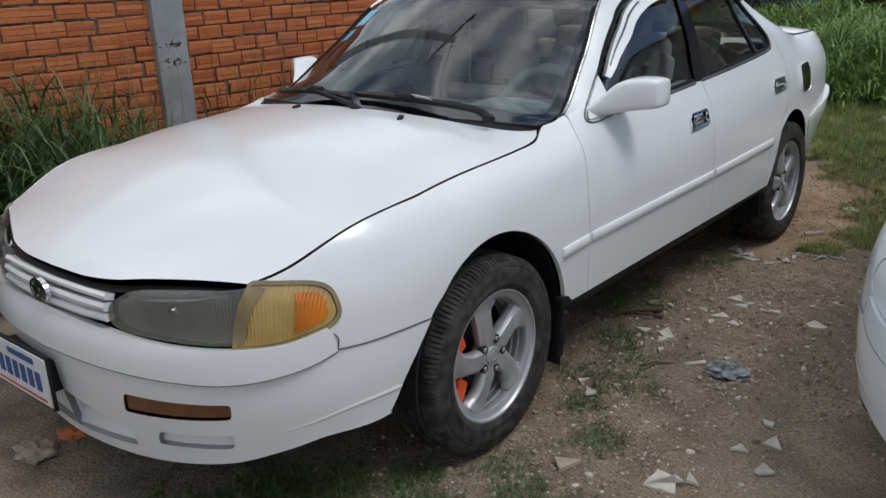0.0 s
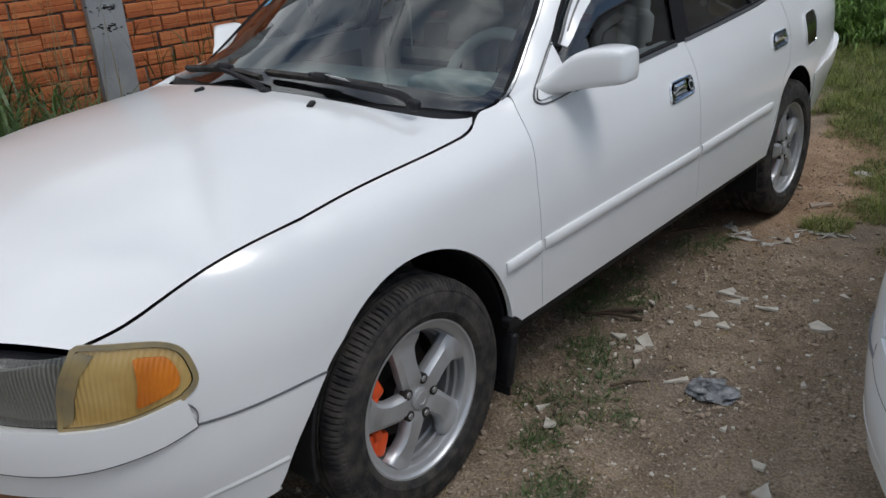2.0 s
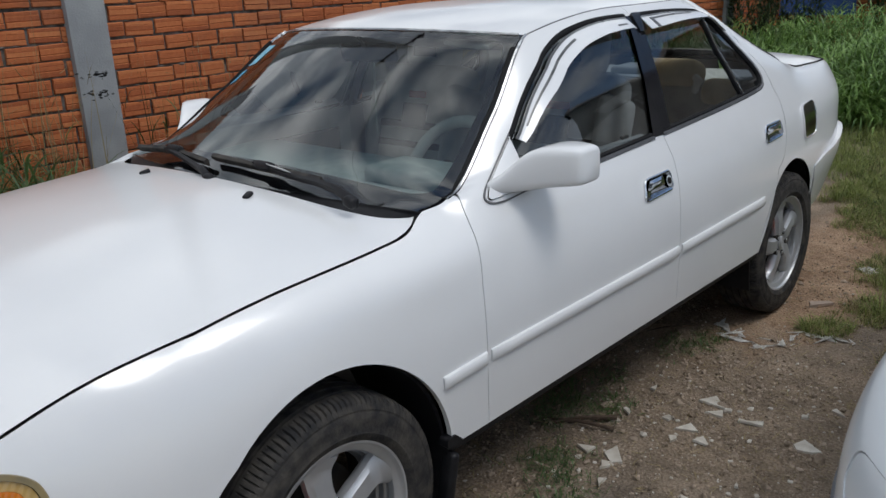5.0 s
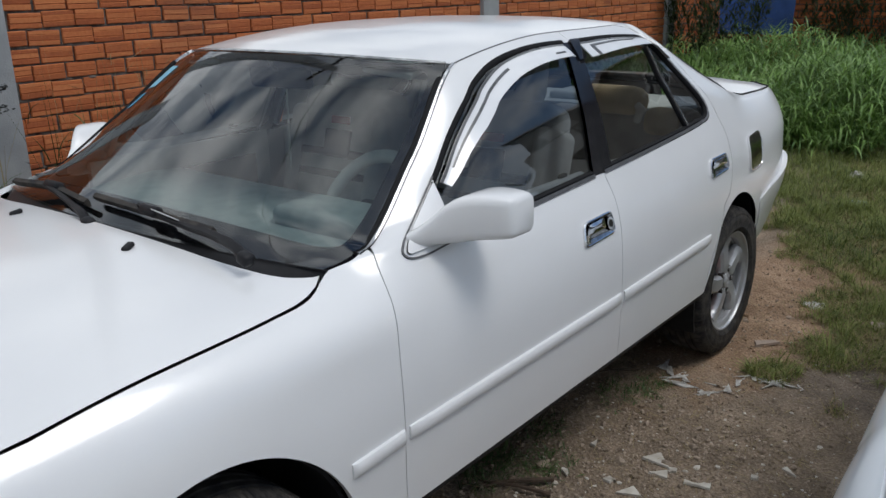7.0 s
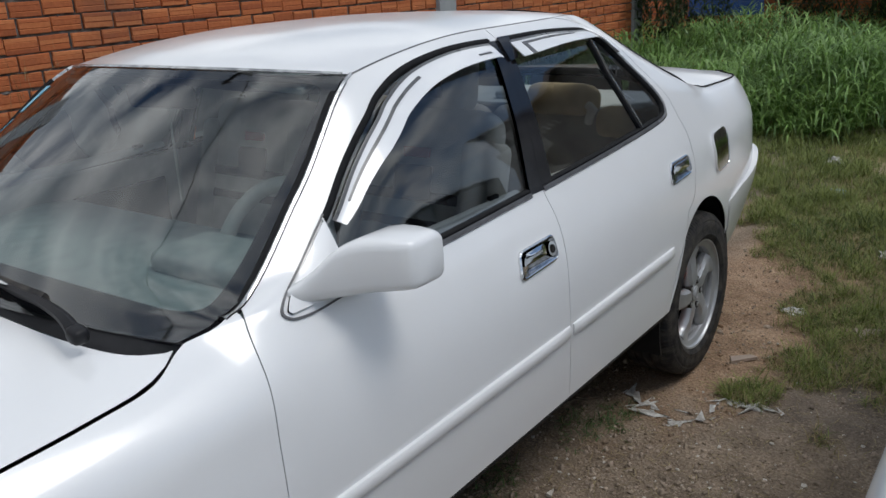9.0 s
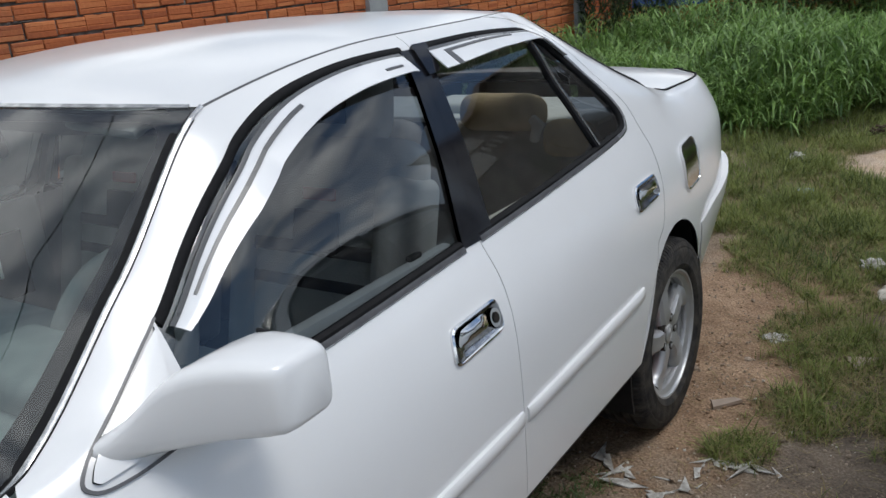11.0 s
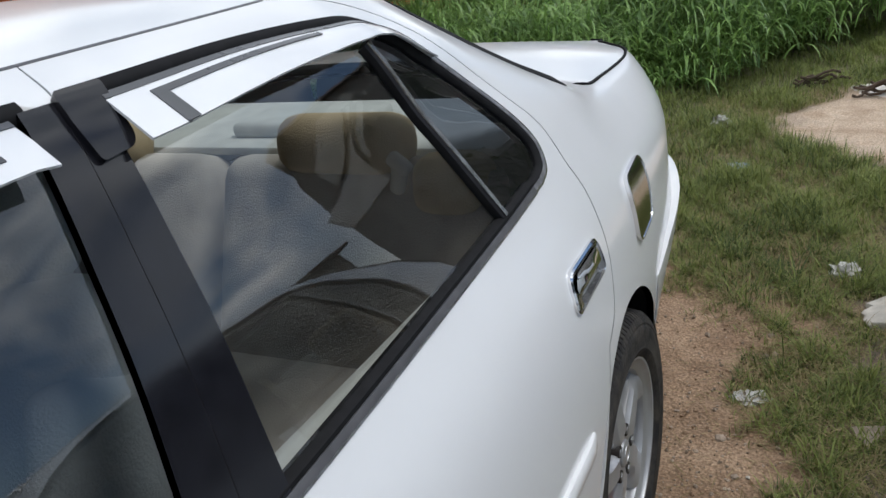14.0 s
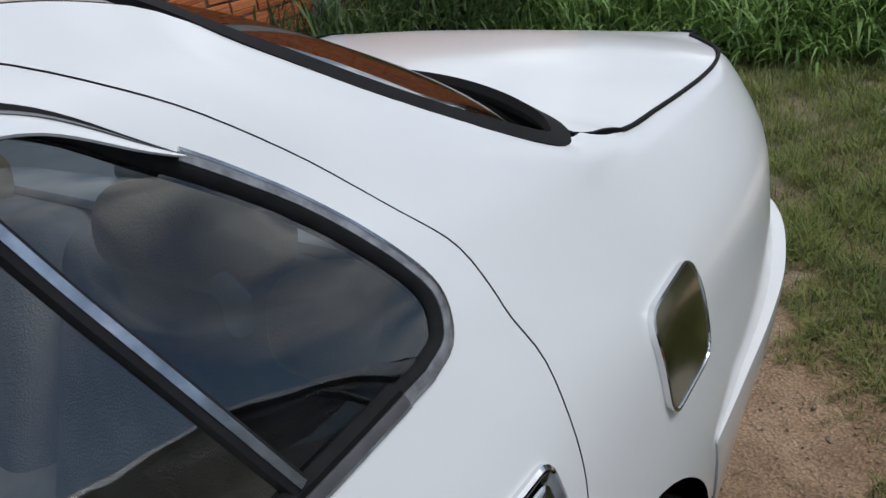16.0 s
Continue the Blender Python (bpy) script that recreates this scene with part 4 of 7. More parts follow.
def make_mirror(car, side):
    """A door mirror: painted shell on a foot that runs into the door's corner."""
    # rings along x from the foot to the tip: (x, y front, y back, z low, z high)
    rings = [(.740, .636, .795, .944, .984), (.77, .648, .800, .947, .997), (.795, .668, .815, .951, 1.015), (.815, .690, .838, .955, 1.036), (.835, .704, .862, .959, 1.057), (.855, .717, .876, .962, 1.070), (.88, .731, .885, .966, 1.079), (.91, .747, .890, .970, 1.083),
             (.945, .762, .892, .973, 1.083), (.975, .775, .891, .976, 1.081), (.994, .784, .889, .979, 1.078), (1.003, .794, .886, .983, 1.073), (1.007, .808, .880, .99, 1.064)]
    bm = bmesh.new()
    loops = []
    n = 28
    for x, y0, y1, z0, z1 in rings:
        x = min(x, .83 + (x - .83) * .87)
        if side < 0:
            x, z0, z1 = .74 + (x - .74) * .78, z0 + .045 * min(1, max(0, (x - .76) / .06)), z1 + .010
        cy, cz, ry, rz = (y0 + y1) / 2, (z0 + z1) / 2, (y1 - y0) / 2, (z1 - z0) / 2
        row = []
        for i in range(n):
            a = 2 * math.pi * i / n
            c, s = math.cos(a), math.sin(a)
            k = 2 / (2.6 + 2.6 * min(1, max(0, (x - .8) / .06)))
            row.append(bm.verts.new((x * side, cy + ry * math.copysign(abs(c) ** k, c), cz + rz * math.copysign(abs(s) ** k, s))))
        loops.append(row)
    for a, b in zip(loops, loops[1:]):
        for i in range(n):
            bm.faces.new((a[i], a[(i + 1) % n], b[(i + 1) % n], b[i]))
    bm.faces.new(loops[-1])
    shell = part("door_mirror", bm, PAINT, car, "white painted door mirror shell")
    b = rbox((.112, .006, .085), (.906, .889, 1.028), .02, 3) if side > 0 else rbox((.085, .006, .060), (-.868, .889, 1.052), .02, 3)
    part("mirror_glass", b, BLACK, shell)
    # corner plate with a dark gasket
    plate = np.array([at_side(*q) for q in ((.640, .947), (.80, .953), (.800, 1.026), (.809, 1.053), (.821, 1.087), (.779, 1.058), (.734, 1.026), (.682, .995), (.642, .970), (.629, .956))])
    out = dense(rounded(plate, .008), .02)
    part("corner_plate", panel("corner_plate", SKIN, out, PAINT, step=.03, gap=.006, depth=.006, side=side, push=lambda u, v: 0 * u + .006), PAINT, shell)
    line_uv = flow([at_side(*q) for q in ((.79, .948), (.684, .940), (.637, .944), (.624, .955), (.639, .973), (.682, .997), (.734, 1.028), (.779, 1.060), (.822, 1.091))], 40)
    p, q = SKIN(line_uv[:, 0], line_uv[:, 1])
    part("gasket", sweep("gasket", p, q, [(-.0025, -.003), (-.0022, .0045), (.0022, .0045), (.0025, -.003)], STRIP_GREY, side), STRIP_GREY, shell)


def strip(car, name, uv, prof, mat, side, label=""):
    p, n = SKIN(uv[:, 0], uv[:, 1])
    return part(name, sweep(name, p, n, prof, mat, side), mat, car, label)


def between(path, y0, y1):
    return path[(path[:, 0] >= y0 - 1e-6) & (path[:, 0] <= y1 + 1e-6)]


def make_side(car, side):
    gap_low = HOOD_GAP
    # fender
    fender = chain(gap_low, SCREEN_EDGE[:8][SCREEN_EDGE[:8, 0] < .56], flow([(.56, .795), (.556, .66)], 4), SEAM_FRONT[::-1][4:],
                   [at_side(.515, SILL), at_side(.41, SILL - .004)], [at_side(.352, .345)], ARCH_TOP, BUMPER_SIDE[::-1], LAMP_END[::-1])
    part("fender", panel("fender", SKIN, fender, PAINT, side=side), PAINT, car)
    # doors, each with its window opening cut through
    belt_f = between(BELT, .70, 1.562)
    top = WINDOW_TOP
    seam_up = SEAM_MID_TOP
    front = chain(SEAM_FRONT, SCREEN_EDGE[(SCREEN_EDGE[:, 0] > .58)], [(u, 1.1) for u in np.linspace(1.1, 1.648, 12)], seam_up[::-1], SEAM_MID[::-1], [at_side(1.0, SILL)])
    hole_f = chain([at_side(.815, 1.02)], [at_side(.80, .965)], between(BELT, .81, 1.552), seam_up[1:-3] + (-.010, 0), top[(top[:, 0] < 1.62)])
    part("front_door", panel("front_door", SKIN, front, PAINT, [hole_f], side=side, hole_depth=.03), PAINT, car)
    rear = chain(SEAM_MID, seam_up, [(u, 1.1) for u in np.linspace(1.66, 2.03, 12)], SEAM_REAR, [at_side(2.40, .621)], ARCH_REAR[(ARCH_REAR[:, 0] < 2.395)][::-1], [at_side(2.278, SILL), at_side(1.9, SILL)])
    hole_r = chain(between(BELT, 1.575, 2.40), top[top[:, 0] > 1.65], (seam_up[1:-3] + (.010, 0))[::-1])
    part("rear_door", panel("rear_door", SKIN, rear, PAINT, [hole_r], side=side, hole_depth=.03), PAINT, car)
    # quarter panel up to the roof
    quarter = chain(SEAM_REAR, [at_side(2.40, .621)], ARCH_REAR[ARCH_REAR[:, 0] > 2.405][::-1], [at_side(2.925, .50)], REAR_BUMPER_TOP[REAR_BUMPER_TOP[:, 0] < 3.76], [(3.76, .40), (3.74, .645)], TRUNK_GAP[::-1], BACK_EDGE[::-1], [(2.30, 1.1)])
    part("quarter_panel", panel("quarter_panel", SKIN, quarter, PAINT, side=side), PAINT, car)
    # mouldings along the doors
    for a, b in ((.338, .505), (.522, 1.552), (1.572, 2.285)):
        y = np.linspace(a, b, 24)
        z = np.interp(y, [.34, .51, 1.57, 2.28], [.563, .572, .581, .595])
        uv = np.array([at_side(i, j) for i, j in zip(y, z)])
        k = np.minimum(1, np.minimum(np.arange(24), np.arange(24)[::-1]) * .5 + .45)
        pr = np.array([[(-.018, -.004), (-.0165, .007), (-.010, .0115), (.010, .0115), (.0165, .007), (.018, -.004)]]) * np.stack([np.ones(24), k], 1)[:, None]
        strip(car, "side_moulding", uv, pr, PAINT, side)
    # belt trim and window seals: grey outer strip, black inner lip, thin bright edge
    for a, b in ((.80, 1.560), (1.568, 2.378)):
        uv = between(BELT, a, b)
        strip(car, "belt_moulding", uv, [(-.0075, -.004), (-.007, .0025), (-.001, .0038), (.004, .003), (.005, -.004)], STRIP_GREY, side, "dark rubber belt moulding with a thin bright edge")
        strip(car, "inner_lip", uv, [(.004, -.012), (.004, .001), (.010, .003), (.017, -.003), (.019, -.014)], SEAL, side)
        strip(car, "bright_edge", uv, [(-.0098, -.001), (-.0098, .0022), (-.007, .0028), (-.007, -.001)], TRIM, side)
    front_cut, rear_cut = top[top[:, 0] < 1.612], np.concatenate([between(BELT, 2.36, 2.398), top[top[:, 0] > 1.648]])
    quarter_cut = np.concatenate([between(BELT, 2.36, 2.398), top[top[:, 0] > 2.285]])
    for cut in (front_cut, rear_cut):
        strip(car, "window_seal", cut, [(-.003, -.010), (-.003, .0015), (.004, .002), (.010, .0), (.014, -.006), (.015, -.014)], SEAL, side)
    strip(car, "outer_strip", quarter_cut, [(-.005, -.002), (-.0045, .0025), (.0, .0035), (.0045, .003), (.005, -.002)], STRIP_SATIN, side)
    strip(car, "bright_edge", quarter_cut, [(-.0085, -.002), (-.0085, .0022), (-.0045, .0030), (-.0045, -.002)], TRIM, side)
    for sgn, y0, y1, mat in ((-1, 1.503, 1.595, GLOSS_BLACK), (1, 1.622, 1.672, GLOSS_BLACK)):
        base, topy = (1.5622, 1.6325) if sgn < 0 else (1.5632, 1.6335)
        a = [at_side(base + (topy - base) * t, .975 + (1.362 - .975) * t) for t in np.linspace(0, 1, 10)]
        b = [at_side(y0 + (y1 - y0) * t, .975 + (1.362 - .975) * t) for t in np.linspace(0, 1, 10)]
        cover = chain(a, b[::-1])
        part("pillar_cover", panel("pillar_cover", SKIN, cover, mat, step=.03, gap=0, depth=.010, side=side, push=lambda u, v: 0 * u + .002), mat, car, "gloss black door pillar cover")
    # divider bar of the quarter glass
    bar = np.array([at_side(2.12 + .118 * t, 1.318 - .292 * t) for t in np.linspace(0, 1, 14)])
    strip(car, "window_divider", bar, [(-.0095, -.012), (-.009, .001), (-.004, .004), (.004, .004), (.009, .001), (.0095, -.012)], BLACK, side)
    strip(car, "divider_trim", bar, [(-.004, .002), (-.0035, .0058), (.0045, .0062), (.005, .002)], TRIM, side)
    # glass
    back = lambda u, v: 0 * u - .007
    front_glass = chain([at_side(.79, .955)], between(BELT, .81, 1.56), [at_side(1.626, 1.345)], top[(top[:, 0] < 1.61)])
    rear_bar = [at_side(2.128 + .118 * t, 1.318 - .292 * t) for t in np.linspace(1, -.08, 8)]
    rear_glass = chain(between(BELT, 1.575, 2.235), rear_bar, top[(top[:, 0] > 1.66) & (top[:, 0] < 2.10)], [at_side(1.636, 1.345)])
    quarter_glass = chain(between(BELT, 2.26, 2.40), top[top[:, 0] > 2.13], rear_bar[::-1][1:])
    for nm, o, m in (("front_door_glass", front_glass, GLASS_SIDE), ("rear_door_glass", rear_glass, GLASS), ("quarter_glass", quarter_glass, GLASS_DARK)):
        g = part(nm, panel(nm, SKIN, inset(o, -.004), m, step=.05, gap=0, depth=0, side=side, push=back), m, car)
        g.visible_shadow = False
    # rain visors, each with grey stripes laid on
    def ridge(w, h0, lift, near, *span):
        """A strip on a visor between two places across it, by the visor's bulge."""
        hgt = lambda q: float(np.interp(-q, [h0, h0 + .35 * (w - h0), max(w, h0 + .002)], [.005, .005 + .007 * near, .005 + .011 * near]))
        qs = np.linspace(span[0], span[1], 5)
        return [(-q, hgt(-q) + lift) for q in qs] + [(-q, hgt(-q) - .003) for q in qs[::-1]]

    for front in (True, False):
        if front:
            up = top[top[:, 0] < 1.602][::-1]
            width = np.interp(up[:, 0], [.80, .86, 1.0, 1.2, 1.45, 1.6], [.046, .062, .086, .092, .087, .080])
            head = np.interp(up[:, 0], [.8, 1.1, 1.3, 1.6], [.022, .026, .022, .020])
        else:
            up = top[top[:, 0] > 1.668][::-1]
            up = up[: np.argmax(up[:, 0] > 2.305)]
            width = np.interp(up[:, 0], [1.65, 1.72, 1.85, 2.0, 2.1, 2.154, 2.2, 2.26, 2.305], [.086, .086, .084, .077, .064, .053, .039, .020, .004])
            head = np.interp(up[:, 0], [1.65, 2.05, 2.15, 2.26, 2.305], [.020, .020, .014, .004, .001])
        near = np.clip((1.605 - up[:, 0]) / .05, .1, 1) if front else np.clip((up[:, 0] - 1.69) / .30, .08, 1)
        vis = strip(car, "rain_visor", up, np.array([ridge(w, h, .0, e, h, w) for w, h, e in zip(width, head, near)]), VISOR, side, "white plastic rain visor with grey stripes")
        strip(vis, "grey_edge", up, np.array([ridge(w, h, .0012, e, h - .001, min(h + .007, h + .3 * (w - h))) for w, h, e in zip(width, head, near)]), VISOR_GREY, side)

        def mark(name, y0, y1, f0, f1, mat):
            yy = np.linspace(y0, y1, 12)
            uv = np.stack([yy, np.interp(yy, up[:, 0], up[:, 1])], 1)
            ww, hh, ee = np.interp(yy, up[:, 0], width), np.interp(yy, up[:, 0], head), np.interp(yy, up[:, 0], near)
            strip(vis, name, uv, np.array([ridge(w, h, .0014, e, h + f0 * (w - h), h + f1 * (w - h)) for w, h, e in zip(ww, hh, ee)]), mat, side)
        if front:
            mark("grey_stripe", .86, 1.23, .34, .47, VISOR_GREY)
            mark("badge_mark", 1.484, 1.540, .60, .70, VISOR_DARK)
        else:
            mark("grey_stripe", 1.724, 2.02, .24, .37, VISOR_GREY)
            mark("grey_stripe", 1.724, 1.742, .37, 1.0, VISOR_GREY)
            mask = rounded(np.array([at_side(1.634, 1.366), at_side(1.690, 1.366), at_side(1.683, 1.345), at_side(1.680, 1.318), at_side(1.672, 1.309), at_side(1.631, 1.306), at_side(1.629, 1.34)]), .006)
            part("end_mask", panel("end_mask", SKIN, dense(mask, .012), GLOSS_BLACK, step=.015, gap=0, depth=.016, side=side, push=lambda u, v: 0 * u + .0085), GLOSS_BLACK, vis)
    # drip seam
    drip = np.array([(u, 1.098) for u in np.linspace(1.06, 2.04, 40)])
    strip(car, "roof_drip_moulding", drip, [(-.0022, -.004), (-.0018, .0008), (.0018, .0008), (.0022, -.004)], STRIP_GREY, side)
    trim = SCREEN_EDGE[6:]
    strip(car, "screen_moulding", trim, [(-.003, -.006), (-.003, .0025), (.001, .0038), (.005, .003), (.006, -.006)], TRIM, side, "worn bright windscreen moulding")
    strip(car, "screen_seal", trim[:-4], [(.005, -.006), (.0055, .003), (.016, .002), (.020, -.008)], SEAL, side)
    strip(car, "outer_seal", trim[:-2], [(-.0055, -.006), (-.005, .0012), (-.0033, .0012), (-.003, -.006)], SEAL, side)
    make_mirror(car, side)
    make_handle(car, 1.436, .831, .185, .062, side, True)
    make_handle(car, 2.396, .856, .176, .060, side, False)
    # black sill, splash guards, arch liners
    y = np.linspace(.36, 2.30, 30)
    P = np.stack([np.full(30, .868), y, np.full(30, .36)], 1)
    part("sill", sweep("sill", P, np.tile((1.0, 0, 0), (30, 1)), [(.014, -.006), (-.018, -.009), (-.042, -.045), (-.05, -.3), (.02, -.3)], BLACK, side), BLACK, car, "dusty black sill")
    for y0, hh in ((.358, .35), (2.925, .40)):
        part("splash_guard", rbox((.19 if y0 < 1 else .12, .008, .20), ((.775 if y0 < 1 else .74) * side, y0, hh - .10), .004, 2, (-6, 0, 0)), BLACK, car, "black rubber splash guard")
    # wing of the front splash guard, lapped over the foot of the arch
    wing = dense(rounded([at_side(.345, .398), at_side(.374, .404), at_side(.396, .385), at_side(.408, .345), at_side(.345, .335)], .008), .012)
    part("guard_wing", panel("guard_wing", SKIN, wing, BLACK, step=.02, gap=0, depth=.03, side=side, push=lambda u, v: 0 * u + .005), BLACK, car)
    part("guard_edge", rbox((.05, .030, .17), (.853 * side, .366, .262), .012, 3, (-8, 4 * side, 0)), BLACK, car)
    for yc, ry in ((0, .352), (2.605, .325)):
        a = np.linspace(radians(-20), radians(186 if yc < 1 else 200), 30)
        q = np.stack([0 * a + .70, yc + (ry + .01) * np.cos(a), .33 + .385 * np.sin(a)], 1)
        nn = np.stack([0 * a, -np.cos(a), -np.sin(a)], 1)
        part("arch_liner", sweep("arch_liner", q, nn, [(-.15, 0), (.15, 0), (.15, -.01), (-.15, -.01)], BLACK, side), BLACK, car)
    # headlamp and corner lamp
    lamp = chain(LAMP_TOP, LAMP_END, LAMP_LOW)
    seam = flow([at_nose(.665, .747), at_nose(.655, .70), at_nose(.643, .65), at_nose(.637, .593)], 12)
    head = chain(LAMP_TOP[:-1], seam, LAMP_LOW[LAMP_LOW[:, 0] < seam[-1, 0]])
    corner = chain(seam[::-1], LAMP_END, LAMP_LOW[LAMP_LOW[:, 0] > seam[-1, 0]])
    box = part("headlamp", panel("headlamp", SKIN, head, LAMP_IN, step=.03, gap=.0, depth=.0, side=side, push=lambda u, v: 0 * u - .035), LAMP_IN, car, "clouded glass headlamp with a dull reflector")
    lens = part("lens", panel("lens", SKIN, inset(head, .004), LAMP_LENS, step=.02, gap=.002, depth=.03, side=side, push=lambda u, v: 0 * u - .003), LAMP_LENS, box, "clouded ribbed glass lens")
    lens.visible_shadow = False
    bulb = lathe([(-.03, .036), (-.015, .03), (.0, .015), (.02, .012), (.024, .001)], 24)
    c = SKIN(np.array([at_nose(.47, .67)[0]]), np.array([at_nose(.47, .67)[1]]))[0][0]
    bmesh.ops.transform(bulb, matrix=pose(c[0] * side, c[1] + .05, c[2], 0, 0, -90), verts=bulb.verts)
    part("bulb", bulb, CHROME, box)
    cl = part("corner_lamp", panel("corner_lamp", SKIN, corner, AMBER_PALE, step=.025, gap=.004, depth=.03, side=side, push=lambda u, v: 0 * u - .002), AMBER_PALE, car, "faded amber corner lamp")
    am = rounded([at_nose(.732, .721), at_nose(.766, .712), at_nose(.780, .678), at_nose(.783, .650), at_nose(.775, .637), at_nose(.737, .615)], .02)
    part("amber_field", panel("amber_field", SKIN, am, AMBER, step=.02, gap=0, depth=.004, side=side, push=lambda u, v: 0 * u + .0028), AMBER, cl)
    band = chain(seam, np.array([at_nose(a, b) for a, b in ((.655, .608), (.661, .65), (.674, .70), (.690, .738))]))
    part("lamp_band", panel("lamp_band", SKIN, dense(band, .02), LAMP_RIM, step=.02, gap=0, depth=.004, side=side, push=lambda u, v: 0 * u + .0012), LAMP_RIM, cl)
    rim_uv = dense(corner, .02)
    p, n = SKIN(rim_uv[:, 0], rim_uv[:, 1])
    part("lamp_rim", sweep("lamp_rim", p, n, [(-.012, -.006), (-.010, .003), (.001, .002), (.001, -.006)] if area(rim_uv) > 0 else [(-.001, -.006), (-.001, .002), (.010, .003), (.012, -.006)], LAMP_RIM, side, closed=True), LAMP_RIM, cl)
    # fog lamp in its slot
    fog = rounded([at_nose(.316, .430), at_nose(.613, .433), at_nose(.607, .388), at_nose(.303, .370)], .012)
    part("fog_lamp", panel("fog_lamp", SKIN, inset(fog, .003), FOG, step=.03, gap=0, depth=.02, side=side, push=lambda u, v: 0 * u - .005), FOG, car, "dull amber bumper lamp")
    # bonnet washer nozzle
    x, y = .275, .245
    z = float(hood_height(np.array([x]), np.array([y]))[0])
    b = rbox((.02, .034, .012), (x * side, y, z + .004), .005, 3, (14, 0, 25 * side))
    part("washer_nozzle", b, BLACK, car)


def mirrored(poly, x=-1):
    return np.array([(-a, b) for a, b in poly])


def make_car(label):
    car = tagged(new("car"), label, "car")
    for side in (1, -1):
        make_side(car, side)
    # front bumper: an upper bulge over a lower shell
    crease = flow([at_nose(.796, .553), at_nose(.767, .531), at_nose(.716, .512), at_nose(.609, .496), at_nose(.473, .499), at_nose(.293, .504), at_nose(.03, .503), (-1.45, .2)], 40)
    upper = chain(BUMPER_TOP, [at_nose(.790, .606)], crease)
    lower = chain(crease[::-1] - (0, .004), BUMPER_SIDE, ARCH_NOSE, flow([(-.425, .006), (-.47, .004), (-.7, .004), (-1.1, .004), (-1.45, .004)], 20))
    slot = rounded([at_nose(.40, .326), at_nose(.600, .338), at_nose(.590, .294), at_nose(.385, .283)], .012)
    fog = rounded([at_nose(.316, .430), at_nose(.613, .433), at_nose(.607, .388), at_nose(.303, .370)], .012)
    intake = rounded([(-1.4497, .090), at_nose(.16, .333), at_nose(.305, .325), at_nose(.30, .255), (-1.4497, .020)], .004)
    step_low = lambda u, v: 0 * u + .003
    step_up = lambda u, v: .004 + .015 * np.clip((.42 - v) / .22, 0, 1) ** .7 * np.clip((-.55 - u) / .25, 0.05, 1)

    def scoop(poly, deep):
        lo, hi = poly[:, 1].min(), poly[:, 1].max()
        return lambda u, v: -.006 - deep * np.clip((v - lo) / (hi - lo), 0, 1.3)
    ledge = lambda u, v: .003 + .020 * np.clip((u - 2.9) / .3, 0, 1) * np.clip(1 - (np.interp(u, REAR_BUMPER_TOP[:, 0], REAR_BUMPER_TOP[:, 1]) - v) / .13, .1, 1)
    for side in (1, -1):
        b = part("front_bumper" if side > 0 else "bumper_half", panel("front_bumper", SKIN, lower, PAINT, [slot, fog, intake], step=.022, gap=0, depth=.03, side=side, push=step_low, hole_depth=.02), PAINT, car if side > 0 else bumper)
        bumper = b if side > 0 else bumper
        part("upper_bumper", panel("upper_bumper", SKIN, upper, PAINT, step=.022, gap=0, depth=.03, side=side, push=step_up), PAINT, bumper)
        for nm, poly, deep in (("intake_back", intake, .075), ("slot_back", slot, .03)):
            o = np.maximum(inset(poly, -.012), (-1.4499, .003))
            part(nm, panel(nm, SKIN, o, PAINT, step=.03, gap=0, depth=0, side=side, push=scoop(poly, deep)), PAINT, bumper)
        half_r = chain(REAR_BUMPER_TOP, flow([(4.247, .02), (3.6, .02), (3.1, .03), (2.93, .06)], 20), [at_side(2.93, .50)])
        part("rear_bumper", panel("rear_bumper", SKIN, half_r, PAINT, step=.03, gap=0, depth=.03, side=side, push=ledge), PAINT, car)
        tail = chain(REAR_BUMPER_TOP[REAR_BUMPER_TOP[:, 0] > 3.765], [(4.247, .62), (3.80, .63), (3.765, .42)])
        part("tail_panel", panel("tail_panel", SKIN, tail, PAINT, side=side), PAINT, car)
        # thin dark strips laid on the skin paint the shade of groove and gaps
        strip(bumper, "bumper_gap", BUMPER_SIDE, [(-.0012, -.006), (-.0012, .0055), (.0012, .0055), (.0012, -.006)], STRIP_GREY, side)
        strip(bumper, "bumper_groove", crease, np.array([[(-.0011, -.006), (-.0011, k), (.0011, k), (.0011, -.006)] for k in step_up(crease[:, 0], crease[:, 1]) + .0006]), STRIP_GREY, side)
        strip(bumper, "bumper_gap", flow([at_nose(.786, .612), at_nose(.797, .585), at_nose(.796, .556)], 8), [(-.0010, -.006), (-.0010, .0045), (.0010, .0045), (.0010, -.006)], STRIP_GREY, side)
        ridge_uv = flow([at_nose(.70, .342), at_nose(.749, .358), at_nose(.796, .380), at_side(-.487, .388), at_side(-.397, .392)], 20)
        strip(bumper, "bumper_ridge", ridge_uv, np.array([[(-.011, .001), (-.0025, .0030 + .0035 * k), (.0025, .0030 + .0035 * k), (.011, .001)] for k in np.linspace(.1, 1, 20)]), PAINT, side)
    # bonnet
    hx, hy = _hx, _hy
    rear = flow([(.722, .440), (.66, .383), (.52, .343), (.25, .321), (0, .317)], 24)
    side_edge = np.stack([np.interp(np.linspace(hy[0], .40, 30), hy, hx), np.linspace(hy[0], .40, 30)], 1)
    nose = flow([(0, -.925), (.18, -.918), (.30, -.895), (.36, -.872), (.45, -.836), (.58, -.782), (hx[0] - .005, hy[0] - .012)], 30)
    half_h = chain(nose, side_edge, rear)
